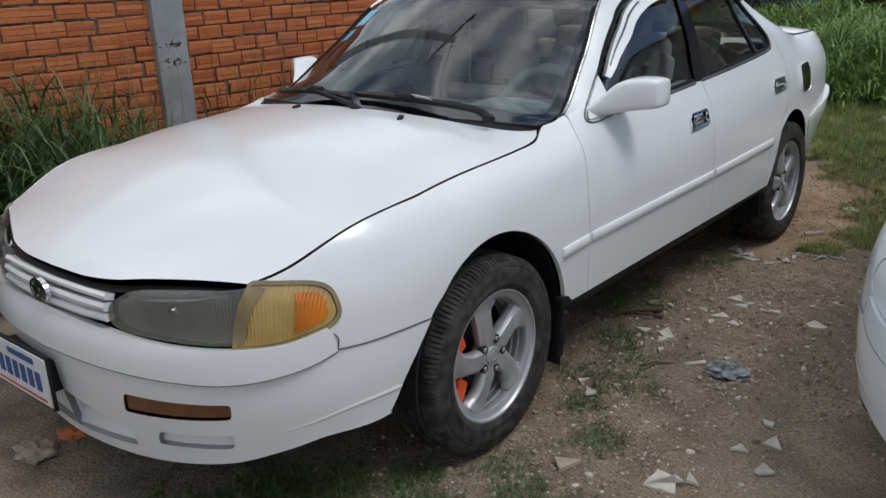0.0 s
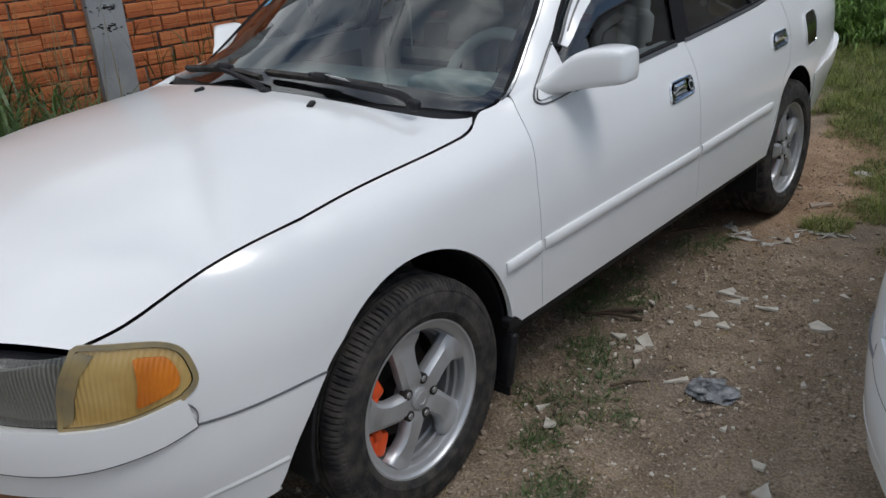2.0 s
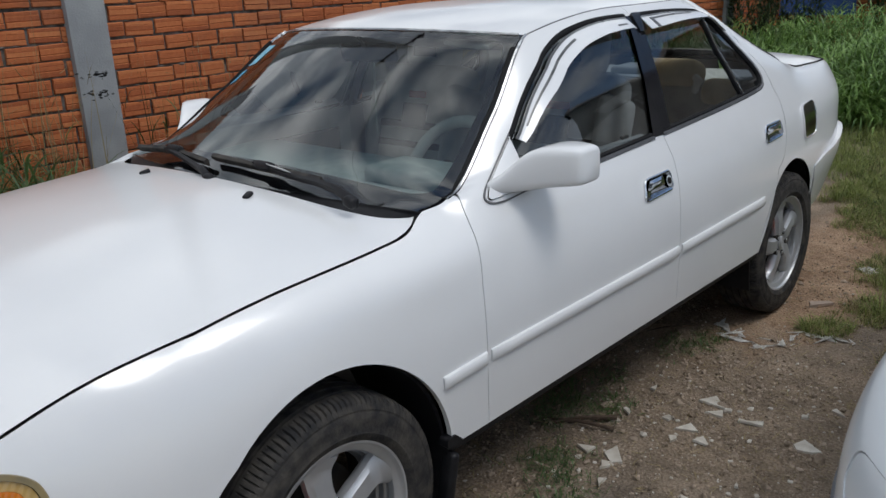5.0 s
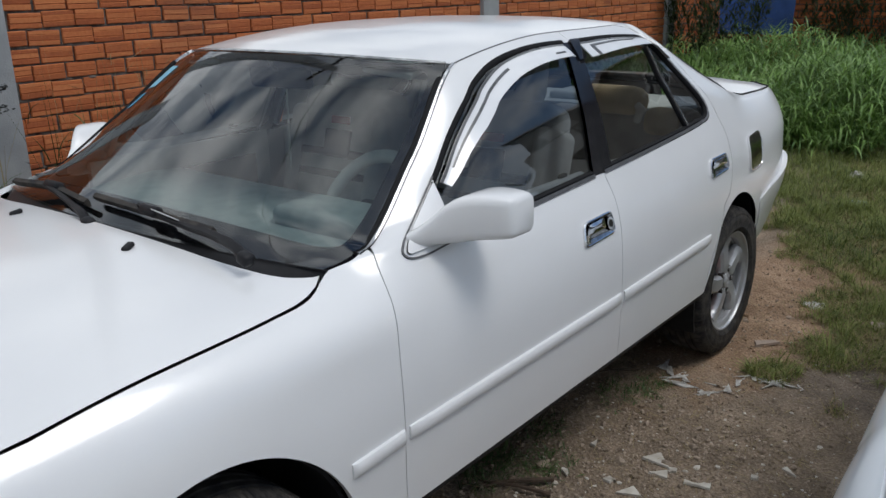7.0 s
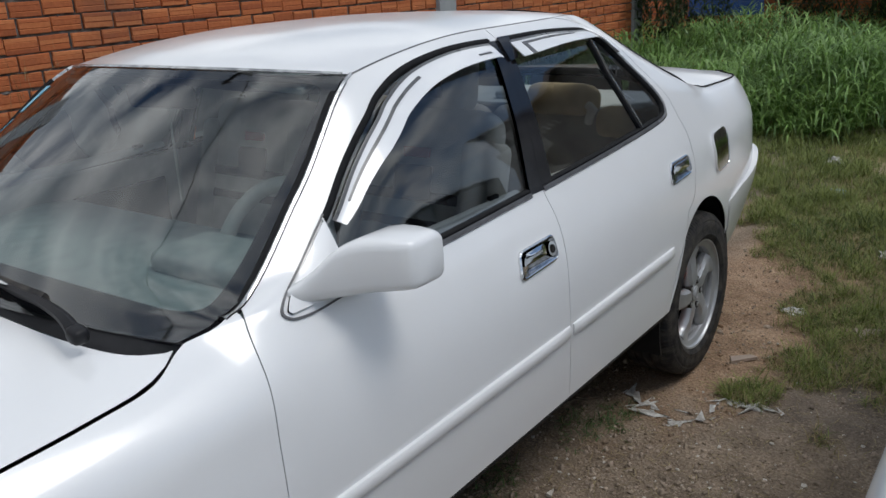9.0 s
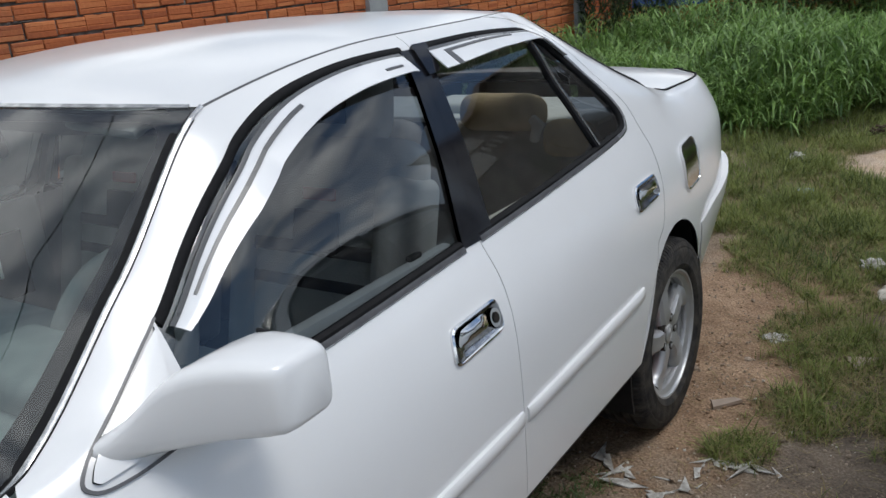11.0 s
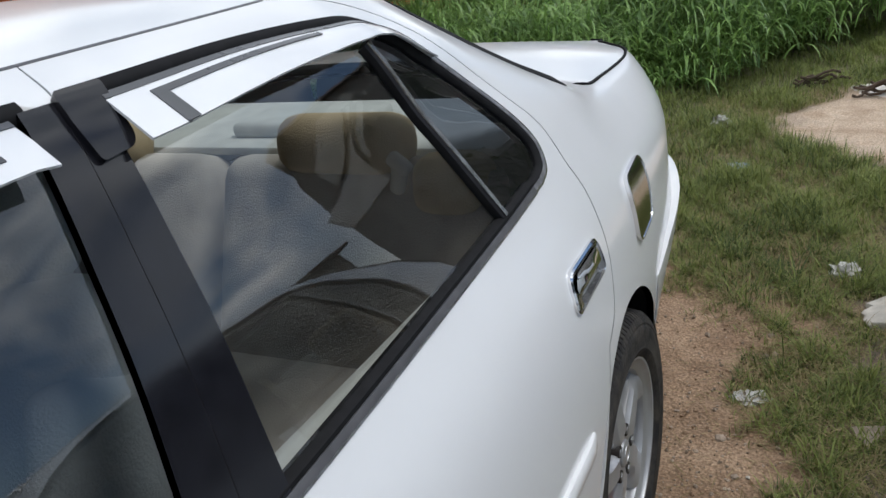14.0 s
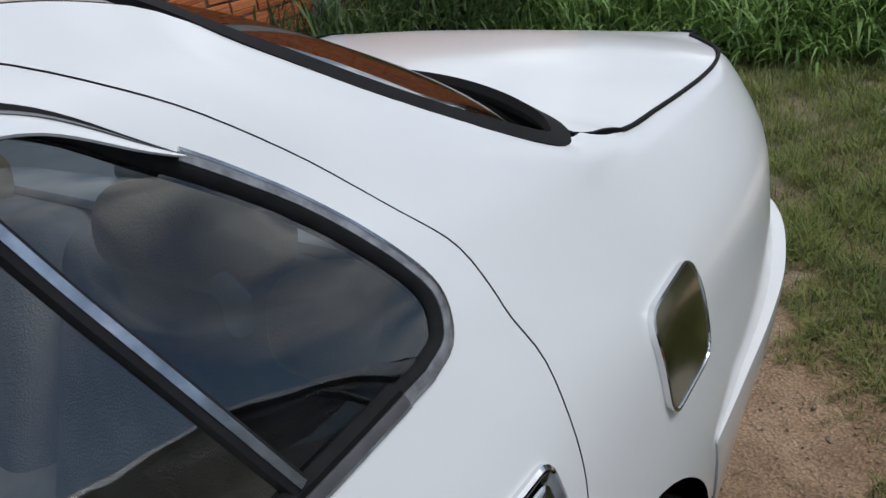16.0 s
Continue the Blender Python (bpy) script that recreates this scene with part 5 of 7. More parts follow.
    outline = chain(half_h, mirrored(half_h)[::-1])
    part("bonnet", panel("bonnet", HOOD, outline, PAINT, step=.04, gap=.0085, depth=.022), PAINT, car)
    # a black sheet below the bonnet stands in for the shade in its gaps
    part("bonnet_gap", panel("bonnet_gap", HOOD, inset(outline, -.010), BLACK, step=.06, gap=0, depth=0, push=lambda x, y: 0 * x - .026), BLACK, car)
    # grille: opening with two bars, above it the bonnet's lip
    grille = part("grille", panel("grille", SKIN, rounded([(-1.449, .30), at_nose(.285, .625), at_nose(.30, .69), (-1.449, .60)], .008), BLACK, step=.04, gap=0, depth=0, push=lambda u, v: 0 * u - .03), BLACK, car, "white grille with dark gaps")
    for z, hgt in ((.630, .022), (.660, .022), (.688, .018)):
        x = np.linspace(-.285, .285, 31)
        uv = np.array([at_nose(abs(i), z + .02 * abs(i)) for i in x])
        p, n = SKIN(uv[:, 0], uv[:, 1])
        p[:, 0], n[:, 0] = np.where(x < 0, -1, 1) * p[:, 0], np.where(x < 0, -1, 1) * n[:, 0]
        p[:, 1] = smooth(np.abs(x), [0, .15, .285], [p[15, 1], np.interp(.15, x[15:], p[15:, 1]), p[-1, 1]])
        part("grille_bar", sweep("grille_bar", p, n, [(-hgt / 2, -.025), (-hgt / 2, .0), (0, .006), (hgt / 2, .002), (hgt / 2, -.025)], PAINT), PAINT, grille)
    a = np.linspace(0, 2 * math.pi, 36, endpoint=False)
    for rx, rz in ((.044, .031), (.017, .029), (.029, .011)):
        p = np.stack([rx * np.cos(a), 0 * a - .968, .665 + rz * np.sin(a)], 1)
        part("badge", sweep("badge", p, np.tile((0.0, -1, 0), (36, 1)), [(-.005, -.01), (-.004, .003), (.004, .003), (.005, -.01)], CHROME, closed=True), CHROME, grille, "plain chrome oval badge")
    # number plate with plain bars
    plate = part("number_plate", rbox((.35, .006, .155), (-.145, -1.005, .395), .003, 1), PLATE, car, "white number plate in a dark frame")
    part("plate_frame", merged(rbox((.372, .012, .010), (-.145, -1.0, .476), .003), rbox((.372, .012, .008), (-.145, -1.0, .315), .003), rbox((.010, .012, .165), (.035, -1.0, .395), .003), rbox((.010, .012, .165), (-.325, -1.0, .395), .003), rbox((.30, .06, .10), (-.145, -.965, .40), .01)), BLACK, plate)
    for x, z, w, h, m in (*[(-.262 + .047 * i, .390, .030, .058, PLATE_BLUE) for i in range(6)], (-.12, .448, .16, .018, PLATE_BLUE), (-.145, .335, .30, .006, PLATE_RED)):
        part("plate_bar", rbox((w, .002, h), (x, -1.0095, z), .0, 1), m, plate)
    # windscreen
    full = np.array([(-1, 0.0), (1, 0.0), (1, 1), (-1, 1)], float)
    ws = part("windscreen", panel("windscreen", SCREEN, dense(full * (.985, 1), .05), GLASS_SCREEN, step=.07, gap=0, depth=0), GLASS_SCREEN, car)
    ws.visible_shadow = False
    frit_in = rounded([(-.925, .13), (.925, .13), (.945, .95), (-.945, .95)], .10, 8)
    part("black_border", panel("black_border", SCREEN, dense(full * (1.0, 1), .05), GLOSS_BLACK, [frit_in], step=.06, gap=0, depth=0, hole_depth=0, push=lambda a, b: 0 * a - .007), GLOSS_BLACK, ws)
    a = np.linspace(-.97, .97, 40)
    p, n = SCREEN(a, np.full(40, 1.0))
    part("header_moulding", sweep("header_moulding", p, n, [(-.006, -.01), (-.006, .003), (.002, .004), (.004, -.01)], TRIM), TRIM, car)
    # cowl below the glass
    a = np.linspace(-.985, .985, 41)
    p, n = SCREEN(a, np.full(41, .015))
    q = p.copy()
    q[:, 1] = np.interp(np.abs(p[:, 0]), [0, .25, .52, .66, .74], [.327, .331, .353, .393, .445]) - .004
    q[:, 2] = hood_height(q[:, 0], np.minimum(q[:, 1], .40)) - .014
    V = np.concatenate([p + (0, 0, -.004), q])
    part("cowl", mesh_of("cowl", V, [(i, i + 1, 41 + i + 1, 41 + i) for i in range(40)], BLACK), BLACK, car, "black plastic cowl")
    for pts, blade in (([(.60, .325, 1.0), (.57, .330, 1.022), (.46, .343, 1.034), (.375, .345, 1.036), (.15, .362, 1.05)], [(-.06, .362, 1.048), (.18, .357, 1.045), (.46, .352, 1.040)]),
                       ([(.0, .298, .99), (-.03, .305, 1.012), (-.11, .323, 1.022), (-.22, .342, 1.036), (-.33, .358, 1.046)], [(-.50, .355, 1.035), (-.3, .362, 1.044), (-.07, .342, 1.034)])):
        k = 18
        pts, blade = [(a, b, c - .015) for a, b, c in pts], [(a, b, c - .016) for a, b, c in blade]
        arm = flow(pts, k)
        wide = np.interp(np.linspace(0, 1, k), [0, .12, .5, 1], [.014, .012, .008, .006])
        w = part("wiper", sweep("wiper", arm, np.tile((0, -.55, .83), (k, 1)), np.array([[(-q, -.008), (-q, .002), (-q * .6, .008), (q * .6, .008), (q, .002), (q, -.008)] for q in wide]), BLACK), BLACK, car, "black wiper")
        part("wiper_pivot", rbox((.036, .032, .030), (pts[0][0], pts[0][1] + .004, pts[0][2] + .004), .010, 3, (0, 15, 0)), BLACK, w)
        bl = flow(blade, 16)
        part("wiper_blade", sweep("wiper_blade", bl, np.tile((0, -.5, .86), (16, 1)), [(-.008, -.003), (-.007, .005), (.007, .005), (.008, -.003), (.003, -.018), (-.003, -.018)], RUBBER), RUBBER, w)
        m = len(bl) // 2
        part("blade_clip", rbox((.07, .03, .026), tuple(bl[m] + (0, 0, .004)), .009, 3, (-30, 0, 0)), BLACK, w)
    part("paper_tag", rbox((.085, .028, .002), (.30, .336, 1.040), .001, 1, (-32, 4, -3)), PLATE, car, "small white paper tag on the wiper")
    # stickers on the glass
    for a0, b0, a1, b1, m in ((-.86, .64, -.78, .72, STICKER_BLUE), (-.87, .75, -.74, .87, STICKER_PALE)):
        part("sticker", panel("sticker", SCREEN, np.array([(a0, b0), (a1, b0), (a1, b1), (a0, b1)]), m, step=.05, gap=0, depth=0, push=lambda a, b: 0 * a + .0015), m, ws, "faded blue paper sticker")
    # roof
    y = np.linspace(1.085, 2.36, 40)
    e = skin(y, np.full(40, 1.1))
    edge = np.stack([e[:, 0] - .001, y], 1)
    fr = flow([(0, .94), (.3, .965), (.5, 1.03), (.588, 1.082)], 16)
    bk = flow([(.497, 2.385), (.42, 2.40), (.2, 2.425), (0, 2.43)], 14)
    half_r = chain(fr, edge, bk)
    part("roof", panel("roof", ROOF, chain(half_r, mirrored(half_r)[::-1]), PAINT, step=.05, gap=.001, depth=.012), PAINT, car)
    # rear window with its seal
    ro = rounded([(-1.02, -.02), (1.02, -.02), (1.0, .98), (-1.0, .98)], .15, 10)
    rw = part("rear_window", panel("rear_window", BACK, dense(inset(ro, .0), .05), GLASS_REAR, step=.08, gap=0, depth=0), GLASS_REAR, car)
    rw.visible_shadow = False
    d = dense(ro, .04)
    p, n = BACK(d[:, 0], d[:, 1])
    part("rear_window_seal", sweep("rear_window_seal", p, n, [(.016, -.024), (.014, -.010), (.007, -.005), (-.008, .0015), (-.012, -.001), (-.014, -.02)], SEAL, closed=True), SEAL, car)
    # boot lid
    ty = np.linspace(2.985, 3.69, 20)
    tx = np.interp(ty, _tg[:, 1], _tg[:, 0])
    half_t = chain(flow([(0, 3.115), (.3, 3.068), (.55, 2.974), (.62, 2.938), (.654, 2.926), (.676, 2.938), (.690, 2.975)], 22), np.stack([tx, ty], 1), flow([(tx[-1], 3.69), (.4, 3.735), (0, 3.75)], 10))
    part("boot_lid", panel("boot_lid", TRUNK, chain(half_t, mirrored(half_t)[::-1]), PAINT, step=.05, gap=.005, depth=.02), PAINT, car)
    # black sheet below the lid, and a raised dark strip, paint the gap's shade
    part("boot_gap", panel("boot_gap", TRUNK, inset(chain(half_t, mirrored(half_t)[::-1]), -.010), BLACK, step=.08, gap=0, depth=0, push=lambda x, y: 0 * x - .022), BLACK, car)
    for sgn in (1, -1):
        q = half_t[(half_t[:, 0] > .5) & (half_t[:, 1] < 3.72)]
        p, n = TRUNK(q[:, 0], q[:, 1])
        part("boot_seam", sweep("boot_seam", p, n, [(-.0028, -.010), (-.0028, .0050), (.0028, .0050), (.0028, -.010)], SEAL, sgn), SEAL, car)
    # fuel flap with a bright cover, on the left side
    flap = rounded([at_side(2.737, .773), at_side(2.889, .779), at_side(2.893, .918), at_side(2.741, .909)], .03, 6)
    fl = part("fuel_flap", panel("fuel_flap", SKIN, flap, FLAP, step=.03, gap=0, depth=.012, push=lambda u, v: 0 * u + .007), FLAP, car, "chrome fuel flap cover with worn film, browned like mirrored ground")
    d = dense(flap, .015)
    p, n = SKIN(d[:, 0], d[:, 1])
    part("flap_rim", sweep("flap_rim", p, n, [(-.0035, -.002), (-.003, .0085), (.001, .009), (.0035, .005), (.004, -.002)], CHROME, closed=True), CHROME, fl)
    # body floor; the middle slab is widened to cast more shade along the sills
    part("underbody", merged(rbox((1.52, 1.95, .12), (0, 1.32, .30), .02), rbox((1.0, .7, .22), (0, -.36, .36), .03), rbox((1.1, 1.4, .2), (0, 2.95, .36), .03)), BLACK, car)
    # wheels
    for y in (0, 2.62):
        make_wheel(car, (.765, y, .318), 0, y == 0)
        make_wheel(car, (-.765, y, .318), 180, y == 0)
    make_cabin(car)
    return car


def cushion(size, place, r, turn=(0, 0, 0), seg=4):
    return rbox(size, place, r, seg, turn)


def make_cabin(car):
    """What shows through the windows."""
    part("cabin_floor", rbox((1.45, 2.4, .02), (0, 1.6, .40), 0, 1), CABIN_DARK, car)
    # dashboard
    y = np.linspace(-.70, .70, 25)
    P = np.stack([y, np.full(25, .72), np.full(25, .80)], 1)
    part("dashboard", sweep("dashboard", P, np.tile((0, 0, 1.0), (25, 1)), [(.0, -.35), (-.16, -.30), (-.20, -.02), (-.18, .06), (-.10, .095), (.05, .11), (.22, .12), (.33, .11), (.33, -.35)], CABIN), CABIN, car, "grey dashboard")
    part("gauge_hood", rbox((.36, .20, .07), (.36, .84, .925), .03, 4), CABIN, car)
    # steering wheel with a pale cover
    a = np.linspace(0, 2 * math.pi, 40, endpoint=False)
    m = pose(.36, .98, .90, 62, 0, 0)
    p = np.array([tuple(m @ Vector((.185 * math.cos(t), .185 * math.sin(t), 0))) for t in a])
    n = np.array([tuple(m.to_3x3() @ Vector((math.cos(t), math.sin(t), 0))) for t in a])
    ring = [(.021 * math.cos(t), .021 * math.sin(t)) for t in np.linspace(0, 2 * math.pi, 10, endpoint=False)]
    sw = part("steering_wheel", sweep("steering_wheel", p, n, ring, CLOTH_CREAM, closed=True), CLOTH_CREAM, car, "steering wheel in a pale quilted cover")
    b = merged(rbox((.13, .10, .05), (0, 0, -.01), .025, 3), rbox((.34, .03, .02), (0, .0, -.01), .008), rbox((.03, .18, .02), (0, -.09, -.01), .008))
    bmesh.ops.transform(b, matrix=m, verts=b.verts)
    part("wheel_hub", b, CABIN_DARK, sw)
    # front seats
    for s in (1, -1):
        x = .36 * s
        seat = part("front_seat", cushion((.50, .52, .17), (x, 1.30, .56), .06, (6, 0, 0)), CLOTH_DARK, car, "dark cloth front seat with a cream striped back cover")
        back = part("backrest", cushion((.48, .17, .62), (x, 1.60, .86), .065, (-16, 0, 0)), CLOTH_CREAM, seat)
        part("cover_stripe", cushion((.485, .174, .035), (x, 1.588, .82), .01, (-16, 0, 0)), CLOTH_DARK, back)
        part("cover_stripe", cushion((.485, .174, .035), (x, 1.608, .90), .01, (-16, 0, 0)), CLOTH_DARK, back)
        part("side_bolster", cushion((.07, .20, .50), (x + .22, 1.575, .84), .035, (-16, 0, 0)), CLOTH_CREAM, back)
        part("side_bolster", cushion((.07, .20, .50), (x - .22, 1.575, .84), .035, (-16, 0, 0)), CLOTH_CREAM, back)
        part("cover_patch", cushion((.14, .012, .10), (x + .012, 1.536, .965), .045, (-16, 0, 0)), CLOTH_DARK, back, "plain dark oval patch")
        part("cover_patch", cushion((.10, .012, .03), (x + .02, 1.556, 1.05), .014, (-16, 0, 0)), PLATE_RED, back, "plain red oval patch")
        head = part("headrest", cushion((.28, .11, .19), (x, 1.70, 1.235), .05, (-10, 0, 0)), CLOTH_CREAM, seat)
        part("cover_patch", cushion((.13, .004, .07), (x, 1.637, 1.235), .03, (-10, 0, 0)), CLOTH_DARK, head, "plain dark oval patch")
    # rear bench
    bench = part("rear_bench", cushion((1.34, .52, .20), (0, 2.16, .54), .07, (5, 0, 0)), CLOTH_BROWN, car, "rear bench in brown cloth with tan covers")
    for s in (1, -1):
        part("backrest", cushion((.64, .17, .60), (.34 * s, 2.44, .74), .06, (-22, 0, 0)), CLOTH_BROWN, bench)
        part("headrest_cover", cushion((.28, .15, .12), (.350 * s, 2.49, 1.065), .05, (-14, 0, 0)), CLOTH_TAN, bench, "tan cloth headrest cover")
        part("shoulder_pad", cushion((.15, .15, .13), (.575 * s, 2.50, .98), .05, (-14, 0, 0)), CLOTH_TAN, bench)
    part("cover_knot", merged(rbox((.03, .03, .07), (.50, 2.42, 1.02), .012, 3, (10, 20, 0)), rbox((.05, .025, .03), (.51, 2.41, 1.05), .01, 3, (0, 40, 0))), CLOTH_CREAM, bench, "knotted cover string")
    part("parcel_shelf", rbox((1.28, .42, .02), (0, 2.78, 1.02), .006), LINING, car)
    part("shelf_cloth", rbox((.34, .20, .04), (.10, 2.74, 1.045), .018, 3), LINING, car)
    # door linings; their dark field imitates the neighbouring car's window mirrored in the glass
    for s in (1, -1):
        for y0, y1, nm in ((.72, 1.52, "front_door_lining"), (1.62, 2.40, "rear_door_lining")):
            lin = part(nm, rbox((.035, y1 - y0, .50), (.755 * s, (y0 + y1) / 2, .735), .015, 2), LINING, car)
            part("cloth_field", rbox((.012, (y1 - y0) * .72, .20), (.733 * s, (y0 + y1) / 2 + .03, .80), .05, 3), CABIN_DARK, lin)
            part("armrest", rbox((.06, (y1 - y0) * .6, .06), (.71 * s, (y0 + y1) / 2, .68), .02, 3), CABIN, lin)
            part("lock_pin", rbox((.014, .04, .012), (.752 * s, y1 - .12, .99), .004, 2), BLACK, lin)
    # roof lining below the roof
    fr = flow([(0, .97), (.3, .99), (.5, 1.05), (.56, 1.10)], 12)
    yy = np.linspace(1.12, 2.3, 20)
    ee = skin(yy, np.full(20, 1.1))
    hf = chain(fr, np.stack([ee[:, 0] - .03, yy], 1), flow([(.46, 2.36), (.2, 2.40), (0, 2.41)], 8))
    part("roof_lining", panel("roof_lining", ROOF, chain(hf, mirrored(hf)[::-1]), LINER, step=.1, gap=0, depth=.03, push=lambda x, y: 0 * x - .03), LINER, car)
    mir = part("rear_view_mirror", rbox((.24, .03, .065), (.0, .98, 1.285), .02, 3, (10, 0, 8)), BLACK, car, "black inside mirror with a hanging cord")
    part("mirror_stem", tube("mirror_stem", [(0, .93, 1.35), (0, .95, 1.32), (0, .975, 1.29)], .008, BLACK), BLACK, mir)
    part("hanging_cord", tube("hanging_cord", [(.01, .99, 1.25), (.012, .985, 1.12), (.01, .985, 1.0)], .003, CLOTH_CREAM), CLOTH_CREAM, mir)
    for s in (1, -1):
        part("sun_visor", rbox((.36, .16, .02), (.33 * s, 1.08, 1.345), .008, 2, (20, 4 * s, 0)), LINER, car)


car = make_car("white four-door saloon car parked on bare dirt")

# ---- the second car, beside the first ----
other = copy_thing(car, pose(2.612, 0.942, 0, 0, 0, -1.31))
tagged(other, "pale silver saloon car parked on dirt beside the white one", "car")
for o in [o for o in other.children_recursive if o.name.startswith("rain_visor")]:
    for c in (*o.children_recursive, o):
        bpy.data.objects.remove(c)
for o in [o for o in other.children_recursive if o.name.startswith(("amber_field", "lamp_band", "lamp_rim"))]:
    bpy.data.objects.remove(o)
for o in other.children_recursive:
    for slot in o.material_slots:
        if slot.material is PAINT or slot.material is AMBER_PALE:
            slot.link = "OBJECT"
            slot.material = SILVER_PAINT

# ---- ground: one sheet, with finer relief near the cars ----
rng = np.random.default_rng(7)


def spaced(near0, near1, step, far0, far1):
    a = near0 - np.geomspace(step, near0 - far0, 22)[::-1]
    b = near1 + np.geomspace(step, far1 - near1, 22)
    return np.concatenate([a, np.arange(near0, near1 + 1e-6, step), b])


def relief(x, y):
    """Height of the bare ground: gentle swells, ruts by the rear wheel, lumps."""
    h = 0.010 * np.sin(1.7 * x + .6) * np.sin(1.3 * y + 1.1) + 0.006 * np.sin(5.1 * x - 2.3 * y) + 0.004 * np.sin(11 * x + 7 * y + 1)
    for fx, fy, ph, am in ((23, 9, .3, .0022), (-15, 27, 1.7, .0022), (41, -33, .9, .0014), (37, 52, 2.2, .0014), (71, 63, .5, .0009), (-88, 47, 2.9, .0009)):
        h = h + am * np.sin(fx * x + fy * y + ph)
    rut = np.exp(-((x - .80) / .12) ** 2) * (y > 2.9) * np.clip((y - 2.9) / .3, 0, 1) * np.clip((5.2 - y) / .6, 0, 1)
    h = h - .014 * rut + rut * (.007 * np.sin(48 * y + 6 * np.sin(9 * x)) + .004 * np.sin(97 * y - 31 * x) + .003 * np.sin(140 * x + 60 * y))
    far = np.clip((np.hypot(x - .5, y - 2.5) - 9) / 30, 0, 1)
    near_car = np.exp(-((np.abs(x) - .77) / .2) ** 2) * (np.exp(-(y / .35) ** 2) + np.exp(-((y - 2.62) / .35) ** 2))
    return h * (1 - far) * (1 - .9 * np.clip(near_car, 0, 1)) - .004


gx, gy = spaced(-3.0, 3.6, .03, -400, 400), spaced(-2.2, 7.6, .03, -400, 600)
GX, GY = np.meshgrid(gx, gy, indexing="ij")
GZ = relief(GX, GY)
n = len(gy)
gi = (np.arange(len(gx) - 1)[:, None] * n + np.arange(n - 1)[None]).ravel()
me = mesh_of("ground", np.stack([GX, GY, GZ], -1).reshape(-1, 3), np.stack([gi, gi + n, gi + n + 1, gi + 1], 1), EARTH, angle=180)
tagged(new("ground", me), "bare sandy earth with gravel and wheel marks", "ground", kind="structure")


# ---- brick wall with concrete posts ----
WALL_X = -2.78
wall = tagged(new("wall_west", mesh_of("wall_west", [(WALL_X - d, y, z) for d in (.011, .10) for y in (-8, 10.0) for z in (-.05, 2.12)], [(0, 2, 3, 1), (4, 5, 7, 6), (1, 3, 7, 5), (0, 4, 6, 2), (0, 1, 5, 4), (2, 6, 7, 3)], MORTAR, flat=True)),
              "rough wall of orange hollow clay bricks with grey mortar", "wall", kind="structure")


def brick_shape(k):
    """A hollow clay brick: combed face with shallow grooves, chipped ends."""
    r = random.Random(k)
    ln, ht = .186 + r.uniform(-.006, .004), .086 + r.uniform(-.004, .003)
    g = ht * r.uniform(-.16, -.08)
    prof = [(-.05, -ht / 2), (.0, -ht / 2 + .002), (.003, -ht / 2 + .006), (.0035, g - .004), (-.001, g), (.0035, g + .004), (.003, ht * .2), (.0015, ht * .2 + .003), (.0035, ht * .2 + .006), (.002, ht / 2 - .004), (-.002, ht / 2), (-.05, ht / 2)]
    V, F, m = [], [], len(prof)
    ends = [(-ln / 2, -.006), (-ln / 2 + .004, 0), (ln / 2 - .004, 0), (ln / 2, -.006)]
    for y, dx in ends:
        V += [(x + (dx if x > -.04 else 0), y + r.uniform(-.002, .002), z) for x, z in prof]
    for i in range(3):
        F += [(i * m + j, (i + 1) * m + j, (i + 1) * m + j + 1, i * m + j + 1) for j in range(m - 1)]
    F += [tuple(range(m)), tuple(3 * m + j for j in range(m))[::-1]]
    return V, F


BRICKS = [brick_shape(k) for k in range(10)]
brick_meshes = [mesh_of("brick", V, F, CLAY, angle=25) for V, F in BRICKS]
singles, rest_v, rest_f = [], [], []
wr = random.Random(3)
PITCH_Y, PITCH_Z = .195, .0965
for row in range(22):
    z = .052 + row * PITCH_Z
    off = wr.uniform(0, .195) if row % 3 == 0 else (row % 2) * .0975 + wr.uniform(-.02, .02)
    for i in range(92):
        y = -8 + off + i * PITCH_Y + wr.uniform(-.006, .006)
        if y > 9.9:
            continue
        m = pose(WALL_X + wr.uniform(-.005, .004), y, z + wr.uniform(-.004, .004), wr.uniform(-1.2, 1.2), wr.uniform(-1.5, 1.5), wr.uniform(-1.2, 1.2))
        k = wr.randrange(10)
        if -.2 < y < 4.75 and .42 < z < 1.5:
            singles.append((k, m))
        else:
            b = len(rest_v)
            rest_v += [tuple(m @ Vector(p)) for p in BRICKS[k][0]]
            rest_f += [tuple(b + j for j in f) for f in BRICKS[k][1]]
tagged(part("brickwork", mesh_of("brickwork", rest_v, rest_f, CLAY, angle=25), CLAY, wall), kind="stuff")

# mortar lumps squeezed out of the joints
mv, mf = [], []
for _ in range(420):
    y, row = wr.uniform(-.5, 9.8), wr.randrange(3, 16)
    z, w, hh, d = row * PITCH_Z + .004, wr.uniform(.01, .05), wr.uniform(.004, .010), wr.uniform(.004, .012)
    b = len(mv)
    for a in range(7):
        t = 2 * math.pi * a / 7
        mv.append((WALL_X - .004, y + w * math.cos(t) * wr.uniform(.7, 1.2), z + hh * math.sin(t) * wr.uniform(.7, 1.2)))
    mv.append((WALL_X - .002 + d * .7, y, z))
    mf += [(b + a, b + (a + 1) % 7, b + 7) for a in range(7)]
tagged(part("mortar_lumps", mesh_of("mortar_lumps", mv, mf, MORTAR), MORTAR, wall), kind="stuff")


